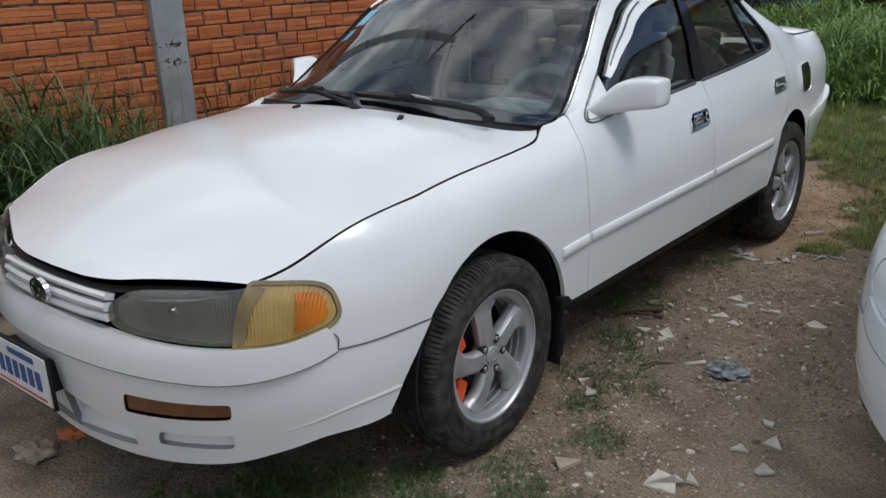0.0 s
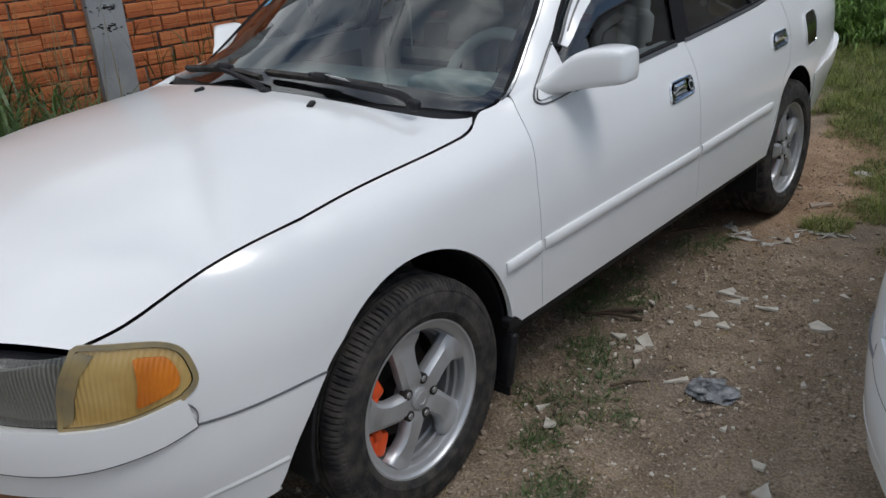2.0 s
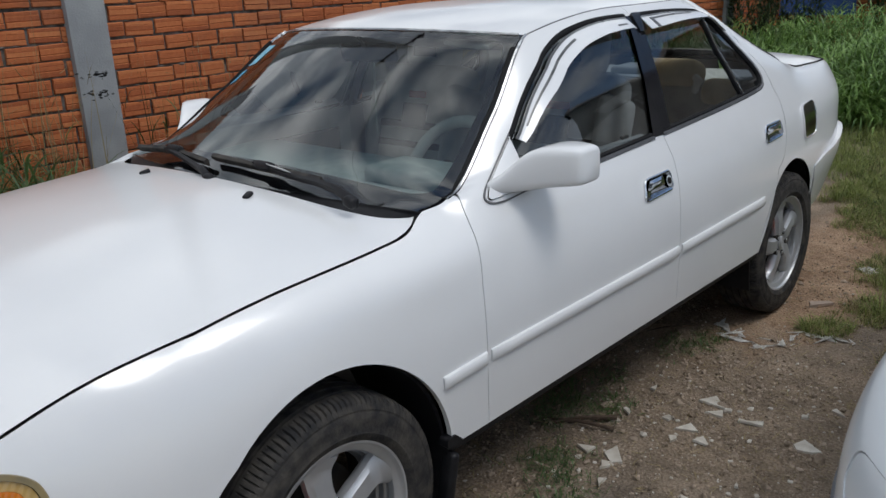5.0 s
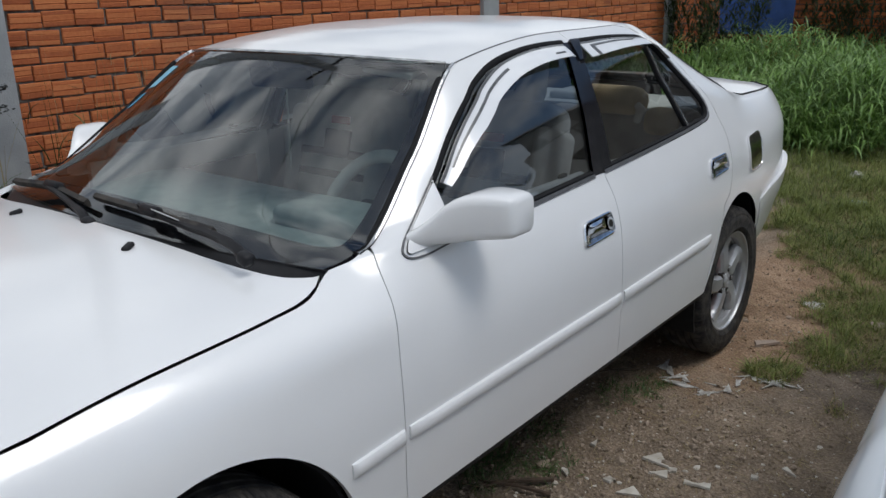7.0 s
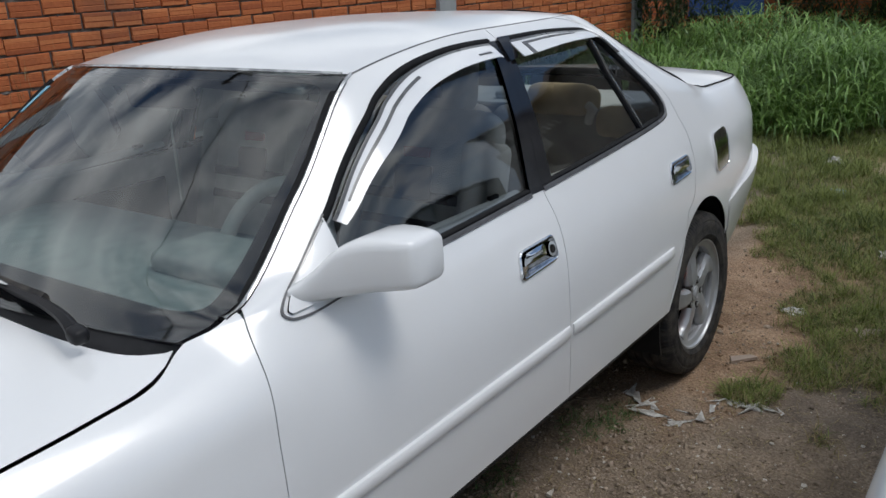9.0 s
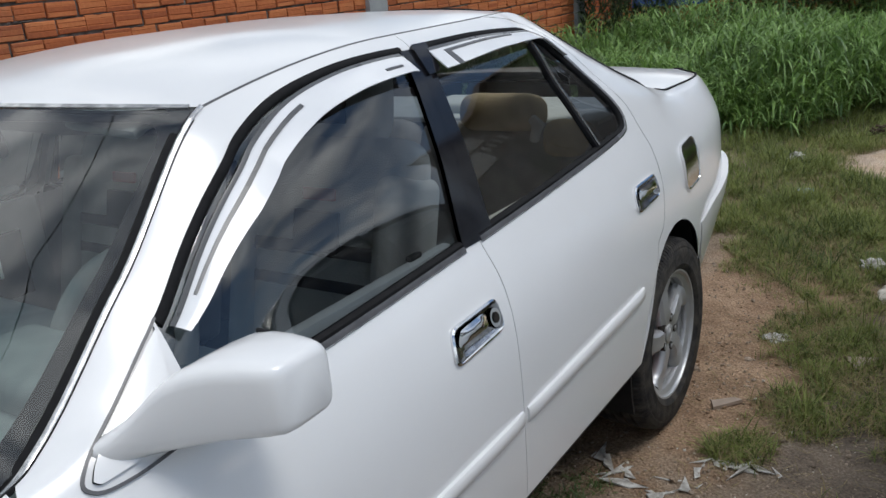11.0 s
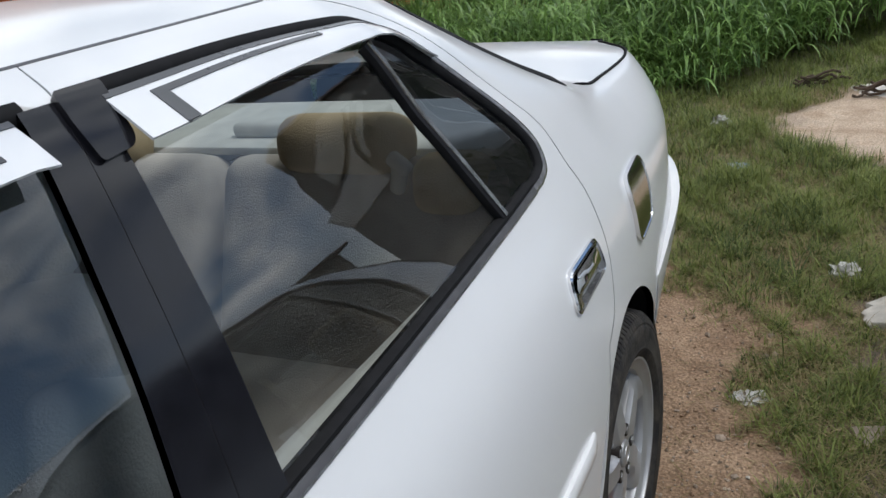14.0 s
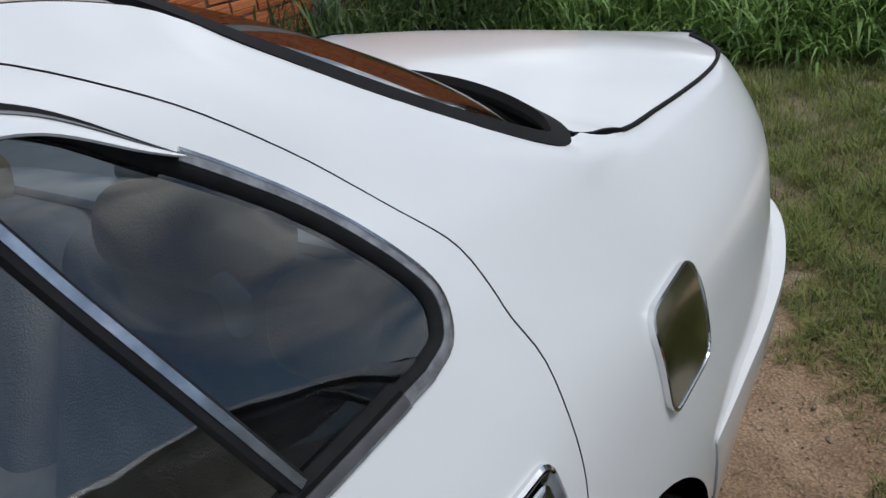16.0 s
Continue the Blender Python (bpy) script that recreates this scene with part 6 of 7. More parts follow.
def make_post(y, w):
    b = rbox((.20, w, 2.3), (WALL_X - .055, y, 1.10), .008, 2)
    post = part("concrete_post", b, CONCRETE, wall, "grey concrete post with scuffs")
    pr = random.Random(int(y * 10))
    V, F = [], []
    for cz in (1.06, .95, .52):
        for _ in range(26):
            cy, zz = y + pr.gauss(.0, .045), cz + pr.gauss(0, .013)
            s = pr.uniform(.004, .013)
            q = len(V)
            for a in range(6):
                t = a * math.pi / 3
                V.append((WALL_X + .0466, cy + 1.6 * s * math.cos(t) * pr.uniform(.5, 1), zz + .6 * s * math.sin(t) * pr.uniform(.5, 1)))
            F.append(tuple(range(q, q + 6)))
    part("scuff_marks", mesh_of("scuff_marks", V, F, SMUDGE, flat=True), SMUDGE, post)


for y, w in ((-3.4, .23), (1.315, .235), (5.93, .25), (9.95, .25)):
    make_post(y, w)

# the far wall behind the weeds, with a blue sheet on it
back_wall = tagged(new("wall_north", mesh_of("wall_north", [(x, y, z) for y in (12.2, 12.3) for x in (-6, 2.2) for z in (-.05, 2.2)], [(0, 1, 3, 2), (4, 6, 7, 5), (1, 5, 7, 3), (0, 2, 6, 4), (0, 4, 5, 1), (2, 3, 7, 6)], MORTAR, flat=True)),
                   "brick wall half hidden behind weeds and bushes", "wall", kind="structure")
fv, ff = [], []
for row in range(22):
    for i in range(42):
        m = pose(-6 + row % 2 * .097 + i * PITCH_Y, 12.2, .05 + row * PITCH_Z, 0, 0, -90) @ pose(0, 0, 0, wr.uniform(-1, 1), wr.uniform(-1, 1), 0)
        b, k = len(fv), wr.randrange(10)
        fv += [tuple(m @ Vector(p)) for p in BRICKS[k][0]]
        ff += [tuple(b + j for j in f) for f in BRICKS[k][1]]
tagged(part("brickwork", mesh_of("brickwork", fv, ff, CLAY, angle=25), CLAY, back_wall), kind="stuff")
V, F = [], []
for i in range(13):
    for j in range(9):
        V.append((-2.85 + .09 * i, 11.9 + .03 * math.sin(i * 1.3 + j), .75 + .12 * j))
F = [(i * 9 + j, (i + 1) * 9 + j, (i + 1) * 9 + j + 1, i * 9 + j + 1) for i in range(12) for j in range(8)]
tagged(new("tarpaulin", mesh_of("tarpaulin", V, F, BLUE_SHEET)), "blue plastic sheet hanging behind the weeds", "tarpaulin")

# the house and the low shed across the yard, which the car's windows mirror
house = tagged(new("house"), "dark two-storey house with pale panels across the yard", "house")
house.matrix_world = pose(5.9, 14.5, 0, 0, 0, -26.6)
part("house_wall", rbox((6.7, 6, 5.2), (0, 3.0, 2.6), .02, 1), HOUSE_WALL, house)
part("house_roof", mesh_of("house_roof", [(-3.9, -.6, 5.15), (3.6, -.6, 5.15), (3.6, 3, 6.4), (-3.9, 3, 6.4), (-3.9, 6.6, 5.15), (3.6, 6.6, 5.15)], [(0, 1, 2, 3), (3, 2, 5, 4), (0, 4, 5, 1), (0, 3, 4), (1, 5, 2)], HOUSE_ROOF, flat=True), HOUSE_ROOF, house)
for x, z, w, h in ((2.35, 4.35, 1.1, .55), (2.75, 3.45, 1.4, .75)):
    part("pale_panel", rbox((w, .10, h), (x, -.04, z), .02, 2, (0, 16, 0)), HOUSE_PALE, house)
for i in range(5):
    part("slat", rbox((.10, .08, .34), (1.35 + .2 * i, -.05, 3.95 - .03 * i), .01, 1, (0, 14, 0)), HOUSE_PALE, house)
for x in (-2.5, -1.0):
    win = part("window", rbox((.9, .06, 1.2), (x, -.02, 3.5), .01, 1), GLOSS_BLACK, house)
    for dx, dz, w, h in ((-.46, 0, .06, 1.3), (.46, 0, .06, 1.3), (0, .62, .98, .06), (0, -.62, .98, .06), (0, 0, .04, 1.2)):
        part("window_frame", rbox((w, .10, h), (x + dx, -.03, 3.5 + dz), .008, 1), HOUSE_PALE, win)
shed = tagged(new("shed"), "long low shed with a dark sheet roof across the yard", "shed")
shed.matrix_world = pose(13.6, 9.6, 0, 0, 0, -46)
part("shed_wall", rbox((10.5, 4, 2.7), (0, 2.0, 1.35), .02, 1), HOUSE_WALL, shed)
part("shed_roof", rbox((11.0, 4.8, .10), (0, 1.9, 2.95), .02, 1, (4, 0, 0)), HOUSE_ROOF, shed)
for x in (-3.6, -.8, 2.4):
    part("shed_door", rbox((1.6, .06, 2.1), (x, -.03, 1.05), .02, 1), HOUSE_ROOF, shed)


def make_pole(x, y, tall):
    """A concrete power pole with a crossbar and three insulators."""
    pole = tagged(new("power_pole"), "grey concrete power pole with a steel crossbar", "power pole", "power poles")
    pole.matrix_world = pose(x, y, 0, 0, 0, 58)
    shaft = bmesh.new()
    bmesh.ops.create_cone(shaft, cap_ends=True, segments=16, radius1=.15, radius2=.095, depth=tall)
    bmesh.ops.translate(shaft, vec=(0, 0, tall / 2), verts=shaft.verts)
    part("shaft", shaft, CONCRETE, pole)
    part("crossbar", rbox((1.3, .09, .10), (0, .12, tall - .25), .01, 1), DARK_METAL, pole)
    for i in (-.55, 0, .55):
        ins = bmesh.new()
        bmesh.ops.create_cone(ins, cap_ends=True, segments=10, radius1=.05, radius2=.03, depth=.16)
        bmesh.ops.translate(ins, vec=(i, .12, tall - .12), verts=ins.verts)
        part("insulator", ins, HOUSE_ROOF, pole)


make_pole(-4.3, 2.4, 8.0)
make_pole(4.2, -10.4, 7.2)
t = np.linspace(0, 1, 24)
sag = np.stack([-4.3 + 8.5 * t, 2.4 - 12.8 * t, 8.0 - .8 * t - 3.0 * t * (1 - t)], 1)
tagged(new("power_cable", tube("power_cable", sag, .014, SEAL, 6)), "black cable slung between the power poles", "cable")


# ---- plants ----
def blades(place, count, length, width, bend, lean, rand, parts=3, grow=None):
    """Vertices and faces of leaves that rise from places and arch over; all in arrays."""
    a = rand.uniform(0, 2 * math.pi, count)
    L = rand.uniform(length[0], length[1], count) * (1 if grow is None else grow)
    W = rand.uniform(width[0], width[1], count)
    B = rand.uniform(bend[0], bend[1], count)
    T0 = rand.uniform(lean[0], lean[1], count)
    d = np.stack([np.cos(a), np.sin(a), 0 * a], 1)
    s = np.stack([-np.sin(a), np.cos(a), 0 * a], 1)
    p = place.copy()
    V = []
    for k in range(parts + 1):
        f = k / parts
        w = W * (1 - f ** 1.6) * (.55 + .9 * min(f * 2.2, 1) - .45 * f) * .5 + 1e-4
        V += [p - s * w[:, None], p + s * w[:, None]]
        ang = T0 + B * f
        p = p + (d * np.sin(ang)[:, None] + np.array((0, 0, 1)) * np.cos(ang)[:, None]) * (L / parts)[:, None]
    V = np.stack(V, 1)
    m = 2 * (parts + 1)
    base = (np.arange(count) * m)[:, None]
    F = np.concatenate([base + np.array([[2 * k, 2 * k + 1, 2 * k + 3, 2 * k + 2]]) for k in range(parts)])
    return V.reshape(-1, 3), F


def foliage(name, sets, mat, label, category):
    vs, fs, at = [], [], 0
    for V, F in sets:
        vs.append(V)
        fs.append(F + at)
        at += len(V)
    V, F = np.concatenate(vs), np.concatenate(fs)
    me = bpy.data.meshes.new(name)
    me.vertices.add(len(V))
    me.vertices.foreach_set("co", V.astype(np.float32).ravel())
    me.loops.add(F.size)
    me.loops.foreach_set("vertex_index", F.astype(np.int32).ravel())
    me.polygons.add(len(F))
    me.polygons.foreach_set("loop_start", np.arange(0, F.size, 4, dtype=np.int32))
    me.materials.append(mat)
    me.update(calc_edges=True)
    me.shade_smooth()
    return tagged(new(name, me), label, category, kind="stuff")


def on_ground(x, y, dz=0):
    return np.stack([x, y, relief(x, y) + dz], 1)


def wave(x, y, k=0):
    return (np.sin(2.3 * x + 1.1 * k) * np.sin(1.9 * y + .7 * k + .8 * np.sin(1.3 * x)) + .6 * np.sin(5.7 * x + 2 * k) * np.sin(5.1 * y + k) + .35 * np.sin(12.3 * x + k) * np.sin(11.1 * y - k))


def bank_floor(x, y):
    """The bank behind rises gently."""
    return np.clip((y - 6.8) * .09, 0, .5)


# tall weeds on the bank behind the cars
sets = []
count = 7000
x = rng.uniform(-2.7, 6.5, count)
y = np.interp(x, [-2.7, .3, .5, .75, 1.0, 1.5, 6], [6.95, 7.1, 7.3, 7.85, 8.3, 8.8, 10.5]) + rng.beta(1.1, 1.7, count) * 4.6
ok = y < 12.0
x, y = x[ok], y[ok]
tall = np.clip(.55 + .28 * wave(x, y, 7), .2, .95) * np.interp(y, [7, 9.5, 12], [1, 1, .6])
for k in range(9):
    p = np.stack([x + rng.normal(0, .05, len(x)), y + rng.normal(0, .05, len(x)), bank_floor(x, y) + rng.uniform(0, .75, len(x)) ** .8 * tall * np.clip((y - 6.9) / .5, .15, 1)], 1)
    sets.append(blades(p, len(x), (.14, .36), (.010, .022), (.8, 2.5), (.3, 1.4), rng, 4))
p = np.stack([x, y, bank_floor(x, y)], 1)
sets.append(blades(p, len(x), (.4, .85), (.005, .009), (.1, .7), (.0, .4), rng, 4, tall * 1.2))
foliage("tall_weeds", sets, REED, "dense tall green weeds with arching leaves", "weeds")

# weeds along the wall beside the car
sets = []
x, y = rng.uniform(-2.72, -1.7, 1500), rng.uniform(-3.5, 1.15, 1500)
hgt = np.interp(y, [-3.5, -.2, .35, .75, 1.15], [1.1, 1.08, .9, .5, .22]) * rng.uniform(.5, 1.1, 1500)
for k in range(11):
    p = np.stack([x + rng.normal(0, .03, len(x)), y + rng.normal(0, .03, len(x)), rng.uniform(0, .9, len(x)) ** 1.3 * hgt], 1)
    sets.append(blades(p, len(x), (.22, .5), (.009, .019), (.9, 2.5), (.1, .9), rng, 5))
x2, y2 = np.concatenate([rng.uniform(-2.74, -2.2, 120), rng.uniform(-2.74, -2.62, 26)]), np.concatenate([rng.uniform(-3, 1.15, 120), rng.uniform(1.45, 2.6, 26)])
p = np.stack([x2, y2, 0 * x2], 1)
sets.append(blades(p, len(x2), (.6, 1.25), (.005, .008), (.05, .5), (.0, .15), rng, 5))
p[:, 2] += rng.uniform(.4, .85, len(x2))
sets.append(blades(p, len(x2), (.15, .3), (.008, .014), (.6, 1.8), (.2, .8), rng, 4))
x, y = rng.uniform(-2.73, -2.05, 620), rng.uniform(4.9, 7.4, 620)
hgt = np.interp(y, [4.9, 5.3, 7.4], [.25, .85, 1.0]) * rng.uniform(.5, 1.1, 620)
for k in range(9):
    p = np.stack([x + rng.normal(0, .03, len(x)), y + rng.normal(0, .03, len(x)), rng.uniform(0, .9, len(x)) * hgt], 1)
    sets.append(blades(p, len(x), (.2, .45), (.009, .022), (.8, 2.4), (.1, 1.0), rng, 4))
foliage("wall_weeds", sets, WALL_WEED, "tall weeds growing against the brick wall", "weeds")
# dead stalks in front of the bricks
x, y = rng.uniform(-2.74, -2.5, 130), np.concatenate([rng.uniform(-.4, 1.2, 110), rng.uniform(1.5, 2.4, 20)])
foliage("dead_stalks", [blades(np.stack([x, y, 0 * x + .1], 1), 130, (.6, 1.5), (.004, .008), (-.5, .6), (-.2, .2), rng, 6), blades(np.stack([x, y, rng.uniform(.5, 1.2, 130)], 1), 130, (.1, .35), (.003, .006), (-.5, .9), (.5, 1.5), rng, 4)], DRY, "thin dry stalks against the brick wall", "weeds")

# short grass in patches
PATCHES = [(1.27, 3.45, .26, .55), (1.22, 2.85, .16, .22), (1.55, 3.0, .2, .35), (1.75, 3.7, .4, .5), (1.10, 2.55, .09, .10), (2.4, 3.3, .5, .5), (1.40, 2.30, .06, .08)]
THIN = [(1.03, -.13, .24, .17), (1.10, .20, .13, .17), (.93, .62, .20, .20), (.82, .9, .18, .22), (.60, 1.35, .25, .35), (.72, 2.05, .14, .2), (.60, -.55, .4, .3), (.95, .38, .12, .12), (.88, -.46, .34, .30), (.45, -.85, .42, .26)]


def lawn(x, y):
    """How thick the grass stands, 0 to 1."""
    v = np.zeros_like(x)
    for cx, cy, rx, ry in PATCHES:
        v = np.maximum(v, 1.25 - np.sqrt(((x - cx) / rx) ** 2 + ((y - cy) / ry) ** 2))
    edge = np.interp(y, [3.5, 3.9, 4.15, 4.6, 5.2, 6.0, 7.0], [1.02, .80, .62, .40, .30, .2, 0])
    big = np.minimum((x - edge) * 4 + .3, (y - 3.75) * 3)
    bare = 1.15 - np.sqrt(((x - 1.95) / 1.15) ** 2 + ((y - 6.45) / .88) ** 2)
    bare2 = 1.1 - np.sqrt(((x - 1.42) / .22) ** 2 + ((y - 4.0) / .16) ** 2)
    v = np.maximum(v, np.minimum(np.minimum(big, 1), 1 - np.clip(bare * 4, 0, 2)) - np.clip(bare2 * 3, 0, 1))
    v = np.maximum(v, np.clip((y - 5.0) * 2, 0, 1) * (x < .75))
    return np.clip(v + .46 * wave(3 * x, 3 * y, 1) + .34 * wave(9 * x, 9 * y, 2) - .12, 0, 1) * (v > 0.02)


def thin_lawn(x, y):
    v = np.zeros_like(x)
    for cx, cy, rx, ry in THIN:
        v = np.maximum(v, 1.15 - np.sqrt(((x - cx) / rx) ** 2 + ((y - cy) / ry) ** 2))
    # grass under the nose is set thicker also to deepen the shade there
    thick = np.where(y < -.2, .95, .5)
    return np.clip(v * 1.1 + .5 * wave(8 * x, 8 * y, 3) - .30, 0, 1) * thick * (v > .02)


def growth(x, y):
    """Tufts: the grass stands taller in some spots."""
    return np.clip(1 + .55 * wave(4 * x, 4 * y, 4) + .35 * wave(11 * x, 11 * y, 5), .35, 2.0)


def scatter_lawn(count, x0, x1, y0, y1, power=1.0):
    x, y = rng.uniform(x0, x1, count), rng.uniform(y0, y1, count)
    ok = rng.uniform(0, 1, count) < lawn(x, y) ** power * .95
    return x[ok], y[ok]


sets = []
x, y = scatter_lawn(250000, .3, 3.0, 2.1, 5.4)
sets.append(blades(on_ground(x, y), len(x), (.022, .065), (.0022, .0042), (.3, 2.2), (.1, 1.1), rng, 3, growth(x, y)))
x, y = scatter_lawn(30000, .3, 3.2, 2.4, 6.9, 2)
sets.append(blades(on_ground(x, y), len(x), (.05, .12), (.0026, .005), (.6, 2.2), (.1, .9), rng, 4, growth(x, y)))
x, y = scatter_lawn(230000, -2.5, 5.0, 4.6, 9.6)
sets.append(blades(on_ground(x, y), len(x), (.05, .12), (.003, .006), (.3, 1.9), (.1, .9), rng, 3, growth(x, y)))
# tufts of longer blades that fan out
cx, cy = scatter_lawn(420, .3, 3.2, 2.3, 7.0, 1.5)
many = rng.integers(28, 80, len(cx))
x, y, size = np.repeat(cx, many), np.repeat(cy, many), np.repeat(rng.uniform(.7, 1.7, len(cx)), many)
x, y = x + rng.normal(0, .022, len(x)) * size, y + rng.normal(0, .022, len(x)) * size
sets.append(blades(on_ground(x, y), len(x), (.05, .11), (.0026, .005), (.3, 1.7), (.1, 1.25), rng, 4, size))
foliage("short_grass", sets, LAWN, "short green grass in ragged patches on the dirt", "grass")
x, y = rng.uniform(.1, 1.5, 130000), rng.uniform(-1.1, 2.3, 130000)
ok = rng.uniform(0, 1, 130000) < thin_lawn(x, y)
x, y = x[ok], y[ok]
foliage("creeping_grass", [blades(on_ground(x, y), len(x), (.02, .055), (.0022, .004), (.5, 2.3), (.3, 1.4), rng, 3)], WALL_WEED, "short dark creeping grass beside the wheels", "grass")
x, y = scatter_lawn(140000, .3, 3.2, 2.0, 7.2, .4)
x2, y2 = rng.uniform(.4, 1.6, 2600), rng.uniform(-.9, 3.6, 2600)
sets = [blades(on_ground(x, y), len(x), (.03, .09), (.002, .004), (.5, 2.2), (.4, 1.3), rng, 3), blades(on_ground(x2, y2, .003), len(x2), (.02, .07), (.0015, .003), (-.2, .4), (1.3, 1.6), rng, 2)]
foliage("dry_grass", sets, DRY, "dry yellowed grass and straw on the dirt", "grass")

# dark bushes in front of the far wall
sets = []
for cx, cy, r, hh, cnt in ((-2.45, 9.9, .35, 1.9, 1500), (-2.2, 10.7, .5, 2.0, 2200), (-1.1, 11.3, .4, 1.7, 1500), (-.5, 11.2, .7, 1.9, 2600), (.5, 11.0, .9, 2.3, 4200), (1.9, 11.2, 1.0, 2.5, 4600), (3.6, 11.6, 1.3, 2.6, 4600), (5.6, 12.0, 1.3, 2.4, 3600)):
    u = rng.normal(0, 1, (cnt, 3))
    u /= np.linalg.norm(u, axis=1)[:, None]
    rad = rng.uniform(.35, 1, cnt) ** .5
    p = np.stack([cx + u[:, 0] * r * rad, cy + u[:, 1] * r * .7 * rad, .5 * hh + u[:, 2] * hh * .5 * rad + .3], 1)
    sets.append(blades(p, cnt, (.10, .22), (.012, .034), (.3, 1.4), (.3, 1.6), rng, 3))
foliage("dark_bushes", sets, BUSH, "dark leafy bushes along the far wall", "bush")


# ---- litter ----
def shard_mesh(k, r, thick=.008):
    q = random.Random(k)
    c = q.randrange(3, 6)
    ang = sorted(q.uniform(0, 2 * math.pi) for _ in range(c))
    ang = [a + .5 * i for i, a in enumerate(np.linspace(0, 2 * math.pi * (1 - 1 / c), c))] if max(np.diff(ang + [ang[0] + 2 * math.pi])) > 3.0 else ang
    pts = [(r * q.uniform(.55, 1.15) * math.cos(a), r * q.uniform(.5, 1.0) * math.sin(a)) for a in ang]
    bm = bmesh.new()
    low, high = [bm.verts.new((a, b, 0)) for a, b in pts], [bm.verts.new((a * .95, b * .95, thick)) for a, b in pts]
    bm.faces.new(low[::-1])
    bm.faces.new(high)
    for i in range(len(pts)):
        j = (i + 1) % len(pts)
        bm.faces.new((low[i], low[j], high[j], high[i]))
    return bm


def lay(name, bm, x, y, mat, label, category, group="", turn=(0, 0, 0), dz=0.0):
    ob = part(name, bm, mat, None)
    z = float(relief(np.array([x]), np.array([y]))[0])
    ob.matrix_world = pose(x, y, z + .001 + dz, *turn)
    return tagged(ob, label, category, group)


SHARDS = [(1.014, 1.626, .06), (1.062, 1.547, .04), (1.085, 1.59, .025), (1.027, 1.383, .05), (1.021, 1.286, .025), (1.103, 1.339, .035), (1.194, 1.558, .05), (1.15, 1.55, .022), (.944, 1.408, .025), (.80, 1.576, .025), (.81, 1.353, .03), (.826, 1.073, .04),
          (.922, 1.098, .065), (.928, 1.026, .03), (1.13, .912, .055), (.965, .933, .032), (1.382, 1.509, .055), (1.381, 1.822, .035), (1.374, .12, .085), (1.43, .19, .05), (1.48, .42, .035), (1.55, .52, .05), (1.58, .34, .04), (1.50, .62, .03), (1.36, .74, .02), (1.20, 1.02, .02), (1.29, 1.18, .018), (1.46, 1.12, .025), (1.31, 1.70, .02), (.914, .465, .035), (.86, .53, .03)]
sr = random.Random(11)


def chunk(k, rx, ry, h):
    """A broken slab with a jagged rim and an uneven top."""
    q = random.Random(k)
    n, bm = 26, bmesh.new()
    rim = [q.uniform(.82, 1.12) for _ in range(n)]
    rows = []
    for f, z in ((1.0, 0), (1.02, h * .6), (.97, h), (.7, h * 1.1), (.35, h * 1.05)):
        rows.append([bm.verts.new((rx * f * (rim[i] if f > .6 else 1) * math.cos(2 * math.pi * i / n), ry * f * (rim[i] if f > .6 else 1) * math.sin(2 * math.pi * i / n), z + (q.uniform(-.006, .006) if z else 0))) for i in range(n)])
    for a, b in zip(rows, rows[1:]):
        for i in range(n):
            bm.faces.new((a[i], a[(i + 1) % n], b[(i + 1) % n], b[i]))
    bm.faces.new(rows[-1])
    return bm


for k, (x, y, r) in enumerate(SHARDS):
    lay("tile_shard", shard_mesh(k + 40, r), x, y, TILE, "broken pale ceramic tile piece on the dirt", "tile shard", "tile shards on the dirt", (sr.uniform(-6, 6), sr.uniform(-6, 6), sr.uniform(0, 360)), .002)
for x, y, r, m, lab in ((1.342, 3.275, .075, TILE_PINK, "flat pinkish tile piece lying in grass"), (.982, 2.81, .06, TILE_PINK, "flat grey-brown tile piece on the dirt"), (1.09, .03, .06, TILE_PINK, "flat pinkish tile piece half sunk in dirt")):
    lay("broken_slab" if m is SLAB else "flat_tile", shard_mesh(int(x * 100), r, .045 if m is SLAB else .012), x, y, m, lab, "slab" if m is SLAB else "tile", "", (3, -4, 40), .004)

lay("concrete_slab", chunk(5, .19, .115, .035), 1.49, 3.99, SLAB, "pale jagged concrete slab lying in grass", "slab", "", (2, -3, 12), .002)


def crumple(k, size, flat=.3, n=3):
    bm = bmesh.new()
    bmesh.ops.create_icosphere(bm, subdivisions=n, radius=1)
    q = random.Random(k)
    ph = [q.uniform(0, 6) for _ in range(6)]
    for v in bm.verts:
        c = v.co
        f = 1 + .28 * math.sin(5 * c.x + ph[0]) * math.sin(6 * c.y + ph[1]) + .2 * math.sin(9 * c.z + 7 * c.x + ph[2]) + q.uniform(-.14, .14)
        v.co = Vector((c.x * size * f, c.y * size * .75 * f, max(c.z, -.5) * size * flat * f + size * flat * .4))
    return bm


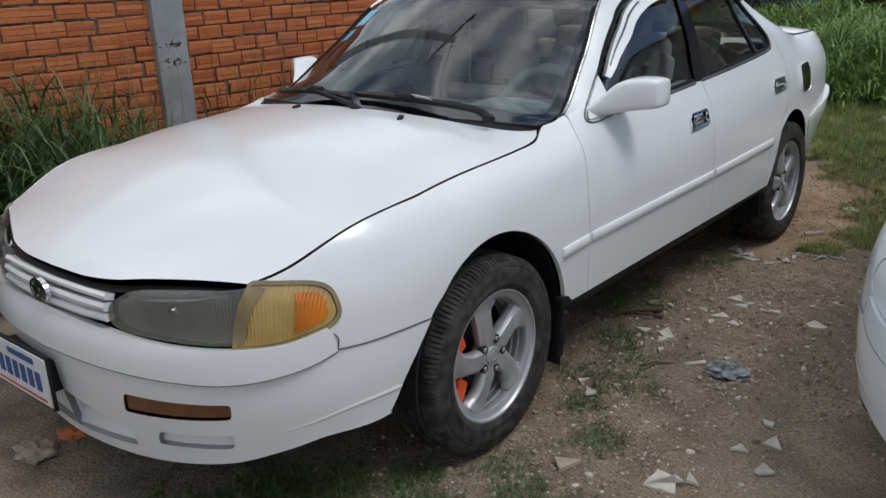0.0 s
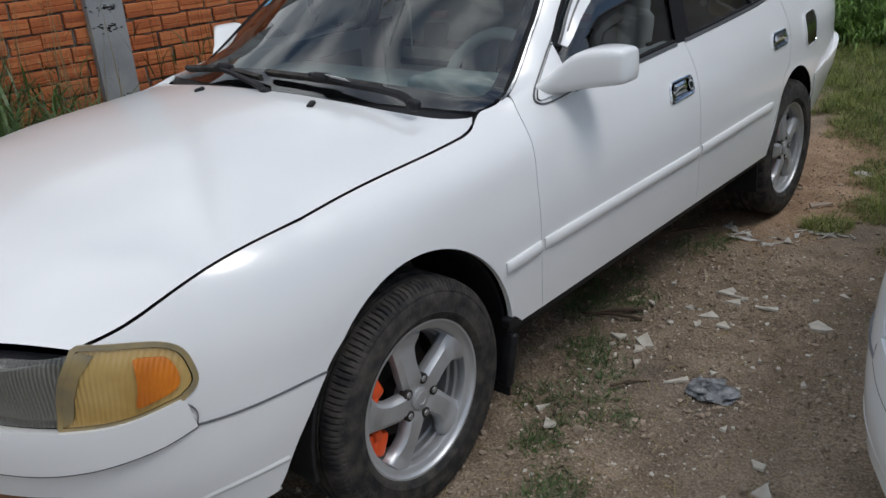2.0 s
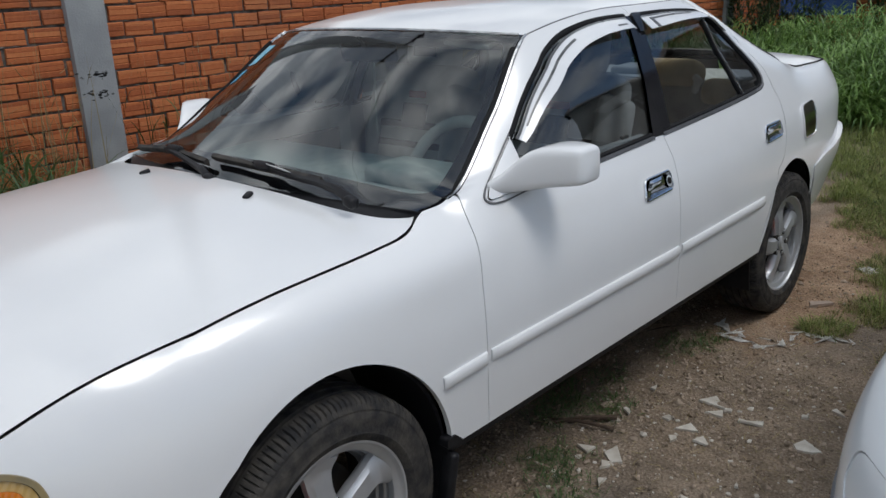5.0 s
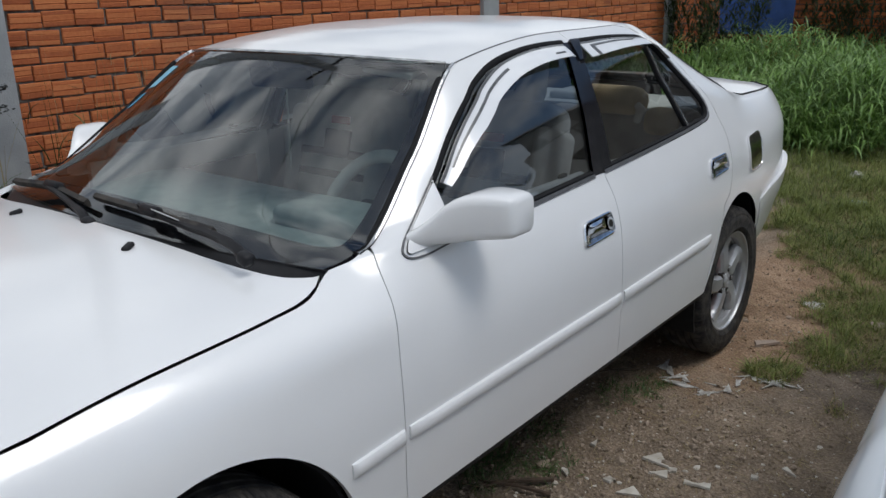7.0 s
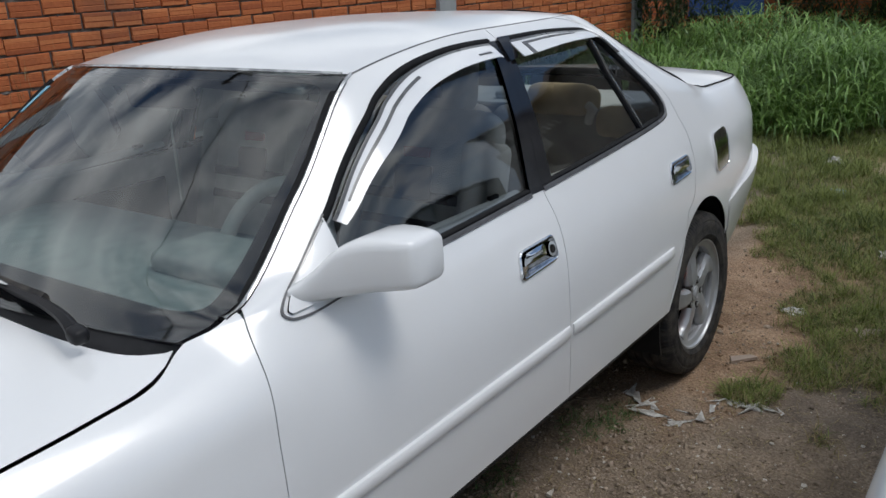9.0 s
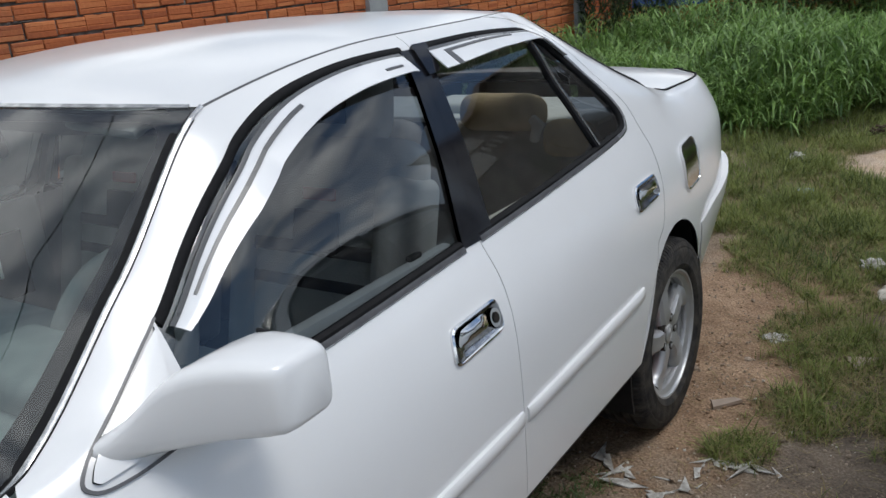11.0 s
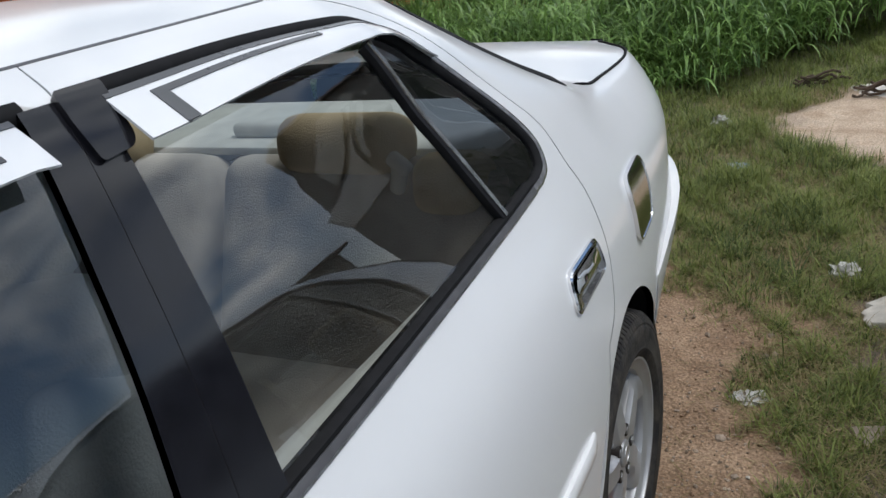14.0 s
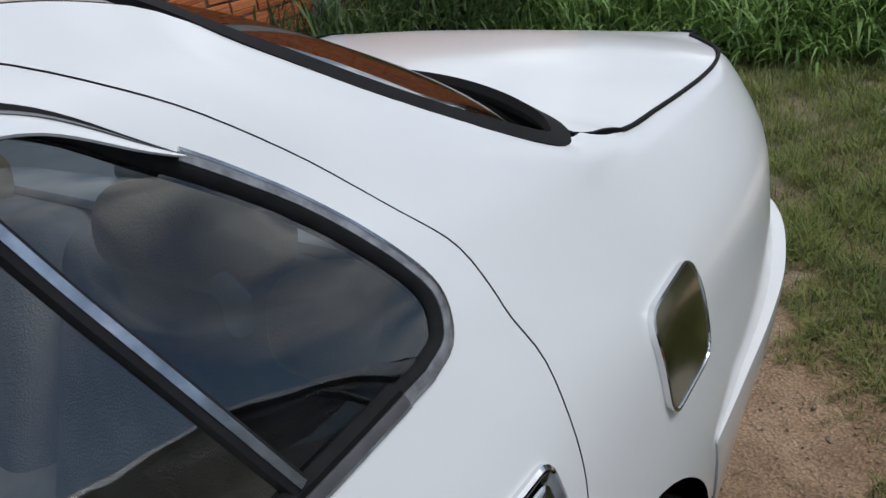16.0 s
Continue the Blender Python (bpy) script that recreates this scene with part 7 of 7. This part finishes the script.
for nm, x, y, s, m, lab, cat in (("crumpled_bag", 1.245, .905, .07, FILM_DARK, "crumpled grey plastic bag on the dirt", "bag"), ("plastic_bag", .506, 6.31, .06, FILM, "clear plastic bag in the grass", "bag"), ("wrapper", .696, 5.516, .06, BLUE_LITTER, "small blue and white wrapper in grass", "wrapper"),
                                 ("plastic_cup", 1.252, 4.28, .05, FILM, "clear crushed plastic cup in the grass", "cup"), ("paper_scrap", 1.016, 3.401, .05, FILM, "pale crumpled paper scrap on the dirt", "paper"), ("flat_stone", -.357, -.935, .07, STONE, "flat grey stone on the dirt", "stone"),
                                 ("clay_lump", -.38, -.80, .05, CLAY, "broken piece of red brick", "brick piece"), ("clay_lump", .10, -.62, .05, CLAY, "broken piece of red brick", "brick piece")):
    lay(nm, crumple(int(x * 50 + y * 7), s, .75 if nm in ("plastic_cup", "plastic_bag") else .3), x, y, m, lab, cat)
# pale ash heap with charred sticks at the edge of the sandy clearing
V, F = [], []
for i in range(40):
    for j in range(24):
        u, v = i / 39 * 2 - 1, j / 23 * 2 - 1
        h = max(0, 1 - u * u - v * v + .25 * math.sin(7 * u + 3) * math.sin(6 * v)) ** .8
        x, y = 1.95 + .75 * u, 7.2 + .34 * v
        V.append((x, y, float(relief(np.array([x]), np.array([y]))[0]) - .004 + .07 * h + .008 * math.sin(31 * u) * math.sin(23 * v) * h))
F = [(i * 24 + j, (i + 1) * 24 + j, (i + 1) * 24 + j + 1, i * 24 + j + 1) for i in range(39) for j in range(23)]
tagged(new("ash_heap", mesh_of("ash_heap", V, F, ASH)), "low heap of pale ash and rubble", "ash heap")
for cx, cy in ((1.0, 7.28), (1.36, 7.0)):
    for k in range(7):
        a, ln = wr.uniform(-.6, .6), wr.uniform(.06, .15)
        px, py = cx + wr.uniform(-.09, .09), cy + wr.uniform(-.04, .04)
        pts = np.array([(px + ln * t * math.cos(a), py + ln * t * math.sin(a), .02 + .02 * math.sin(3 * t) + .012 * k) for t in np.linspace(-1, 1, 6)])
        tagged(new("charred_stick", tube("charred_stick", pts, .009, STICK, 6)), "charred dark stick by the ash heap", "stick", "charred sticks by the ash")
# torn shreds of dirty plastic film by the rear wheel
path = flow([(.70, 2.31), (.80, 2.26), (.90, 2.20), (.98, 2.23), (1.02, 2.40), (1.12, 2.46), (1.22, 2.45)], 30)
for k in range(30):
    x, y = path[k] + (sr.gauss(0, .018), sr.gauss(0, .018))
    r = sr.choice((.014, .02, .03, .05)) * (1.3 if k > 22 else 1)
    bm = shard_mesh(300 + k, r, .0015)
    bmesh.ops.subdivide_edges(bm, edges=bm.edges[:], cuts=1)
    for v in bm.verts:
        v.co = (v.co.x * 1.5, v.co.y * .55, v.co.z + .06 * r * math.sin(40 * v.co.x + k) + .08 * r * sr.random())
    lay("film_shred", bm, float(x), float(y), FILM, "torn shred of dirty plastic film on dirt", "plastic film", "plastic shreds on the dirt", (0, 0, sr.uniform(0, 180)), .003)
for a, b, r in (((.97, .75), (1.05, .86), .006), ((.80, 1.30), (.62, 1.12), .010), ((.84, 1.22), (.60, 1.16), .008), ((.66, 2.2), (.50, 2.05), .005)):
    pts = np.array([(a[0] + (b[0] - a[0]) * t + .01 * math.sin(7 * t), a[1] + (b[1] - a[1]) * t, .012 + .008 * math.sin(5 * t)) for t in np.linspace(0, 1, 9)])
    tagged(new("twig", tube("twig", pts, r, STICK, 6, np.linspace(1, .5, 9))), "dead brown twig on the dirt", "twig", "twigs on the dirt")

# gravel and clods of earth
base = bmesh.new()
bmesh.ops.create_icosphere(base, subdivisions=1, radius=1)
bv, bf = np.array([tuple(v.co) for v in base.verts]), np.array([[v.index for v in f.verts] for f in base.faces])
base.free()


def pebbles(name, x, y, size, spread, mat, label, category, flat=1.0):
    c = len(x)
    r = np.exp(rng.normal(math.log(size), spread, c))
    P = bv[None] * (r[:, None] * rng.uniform(.6, 1.2, (c, 3)) * (1, 1, flat))[:, None, :] * rng.uniform(.75, 1.2, (c, len(bv)))[..., None] + np.stack([x, y, relief(x, y) + r * .15], 1)[:, None, :]
    Fg = (bf[None] + (np.arange(c) * len(bv))[:, None, None]).reshape(-1, 3)
    tagged(new(name, mesh_of(name, P.reshape(-1, 3), Fg, mat, angle=30)), label, category, kind="stuff")


cnt = 19000
x = np.concatenate([rng.normal(1.15, .34, cnt), rng.uniform(.5, 2.2, cnt // 2)])
y = np.concatenate([rng.normal(1.2, .8, cnt), rng.uniform(-1.4, 4.2, cnt // 2)])
ok = rng.uniform(0, 1, len(x)) < .55 + .5 * wave(2 * x, 2 * y, 6)
pebbles("gravel", x[ok], y[ok], .0032, .55, STONE, "scattered small gravel on the dirt", "gravel")
x, y = rng.normal(1.2, .4, 900), rng.normal(1.0, .9, 900)
pebbles("pale_gravel", x, y, .0045, .5, TILE, "small pale chips of tile and stone", "gravel", .6)
x, y = np.concatenate([rng.normal(.92, .16, 350), rng.uniform(.4, 1.4, 700)]), np.concatenate([rng.uniform(2.6, 5.2, 350), rng.uniform(-1.2, 2.6, 700)])
pebbles("soil_clods", x, y, .0045, .6, EARTH, "crumbled clods of dry earth", "earth", .7)

# single bricks of the near stretch of wall
for k, m in singles:
    b = new("brick", brick_meshes[k])
    b.parent = wall
    b.matrix_basis = m
print("single bricks", len(singles))
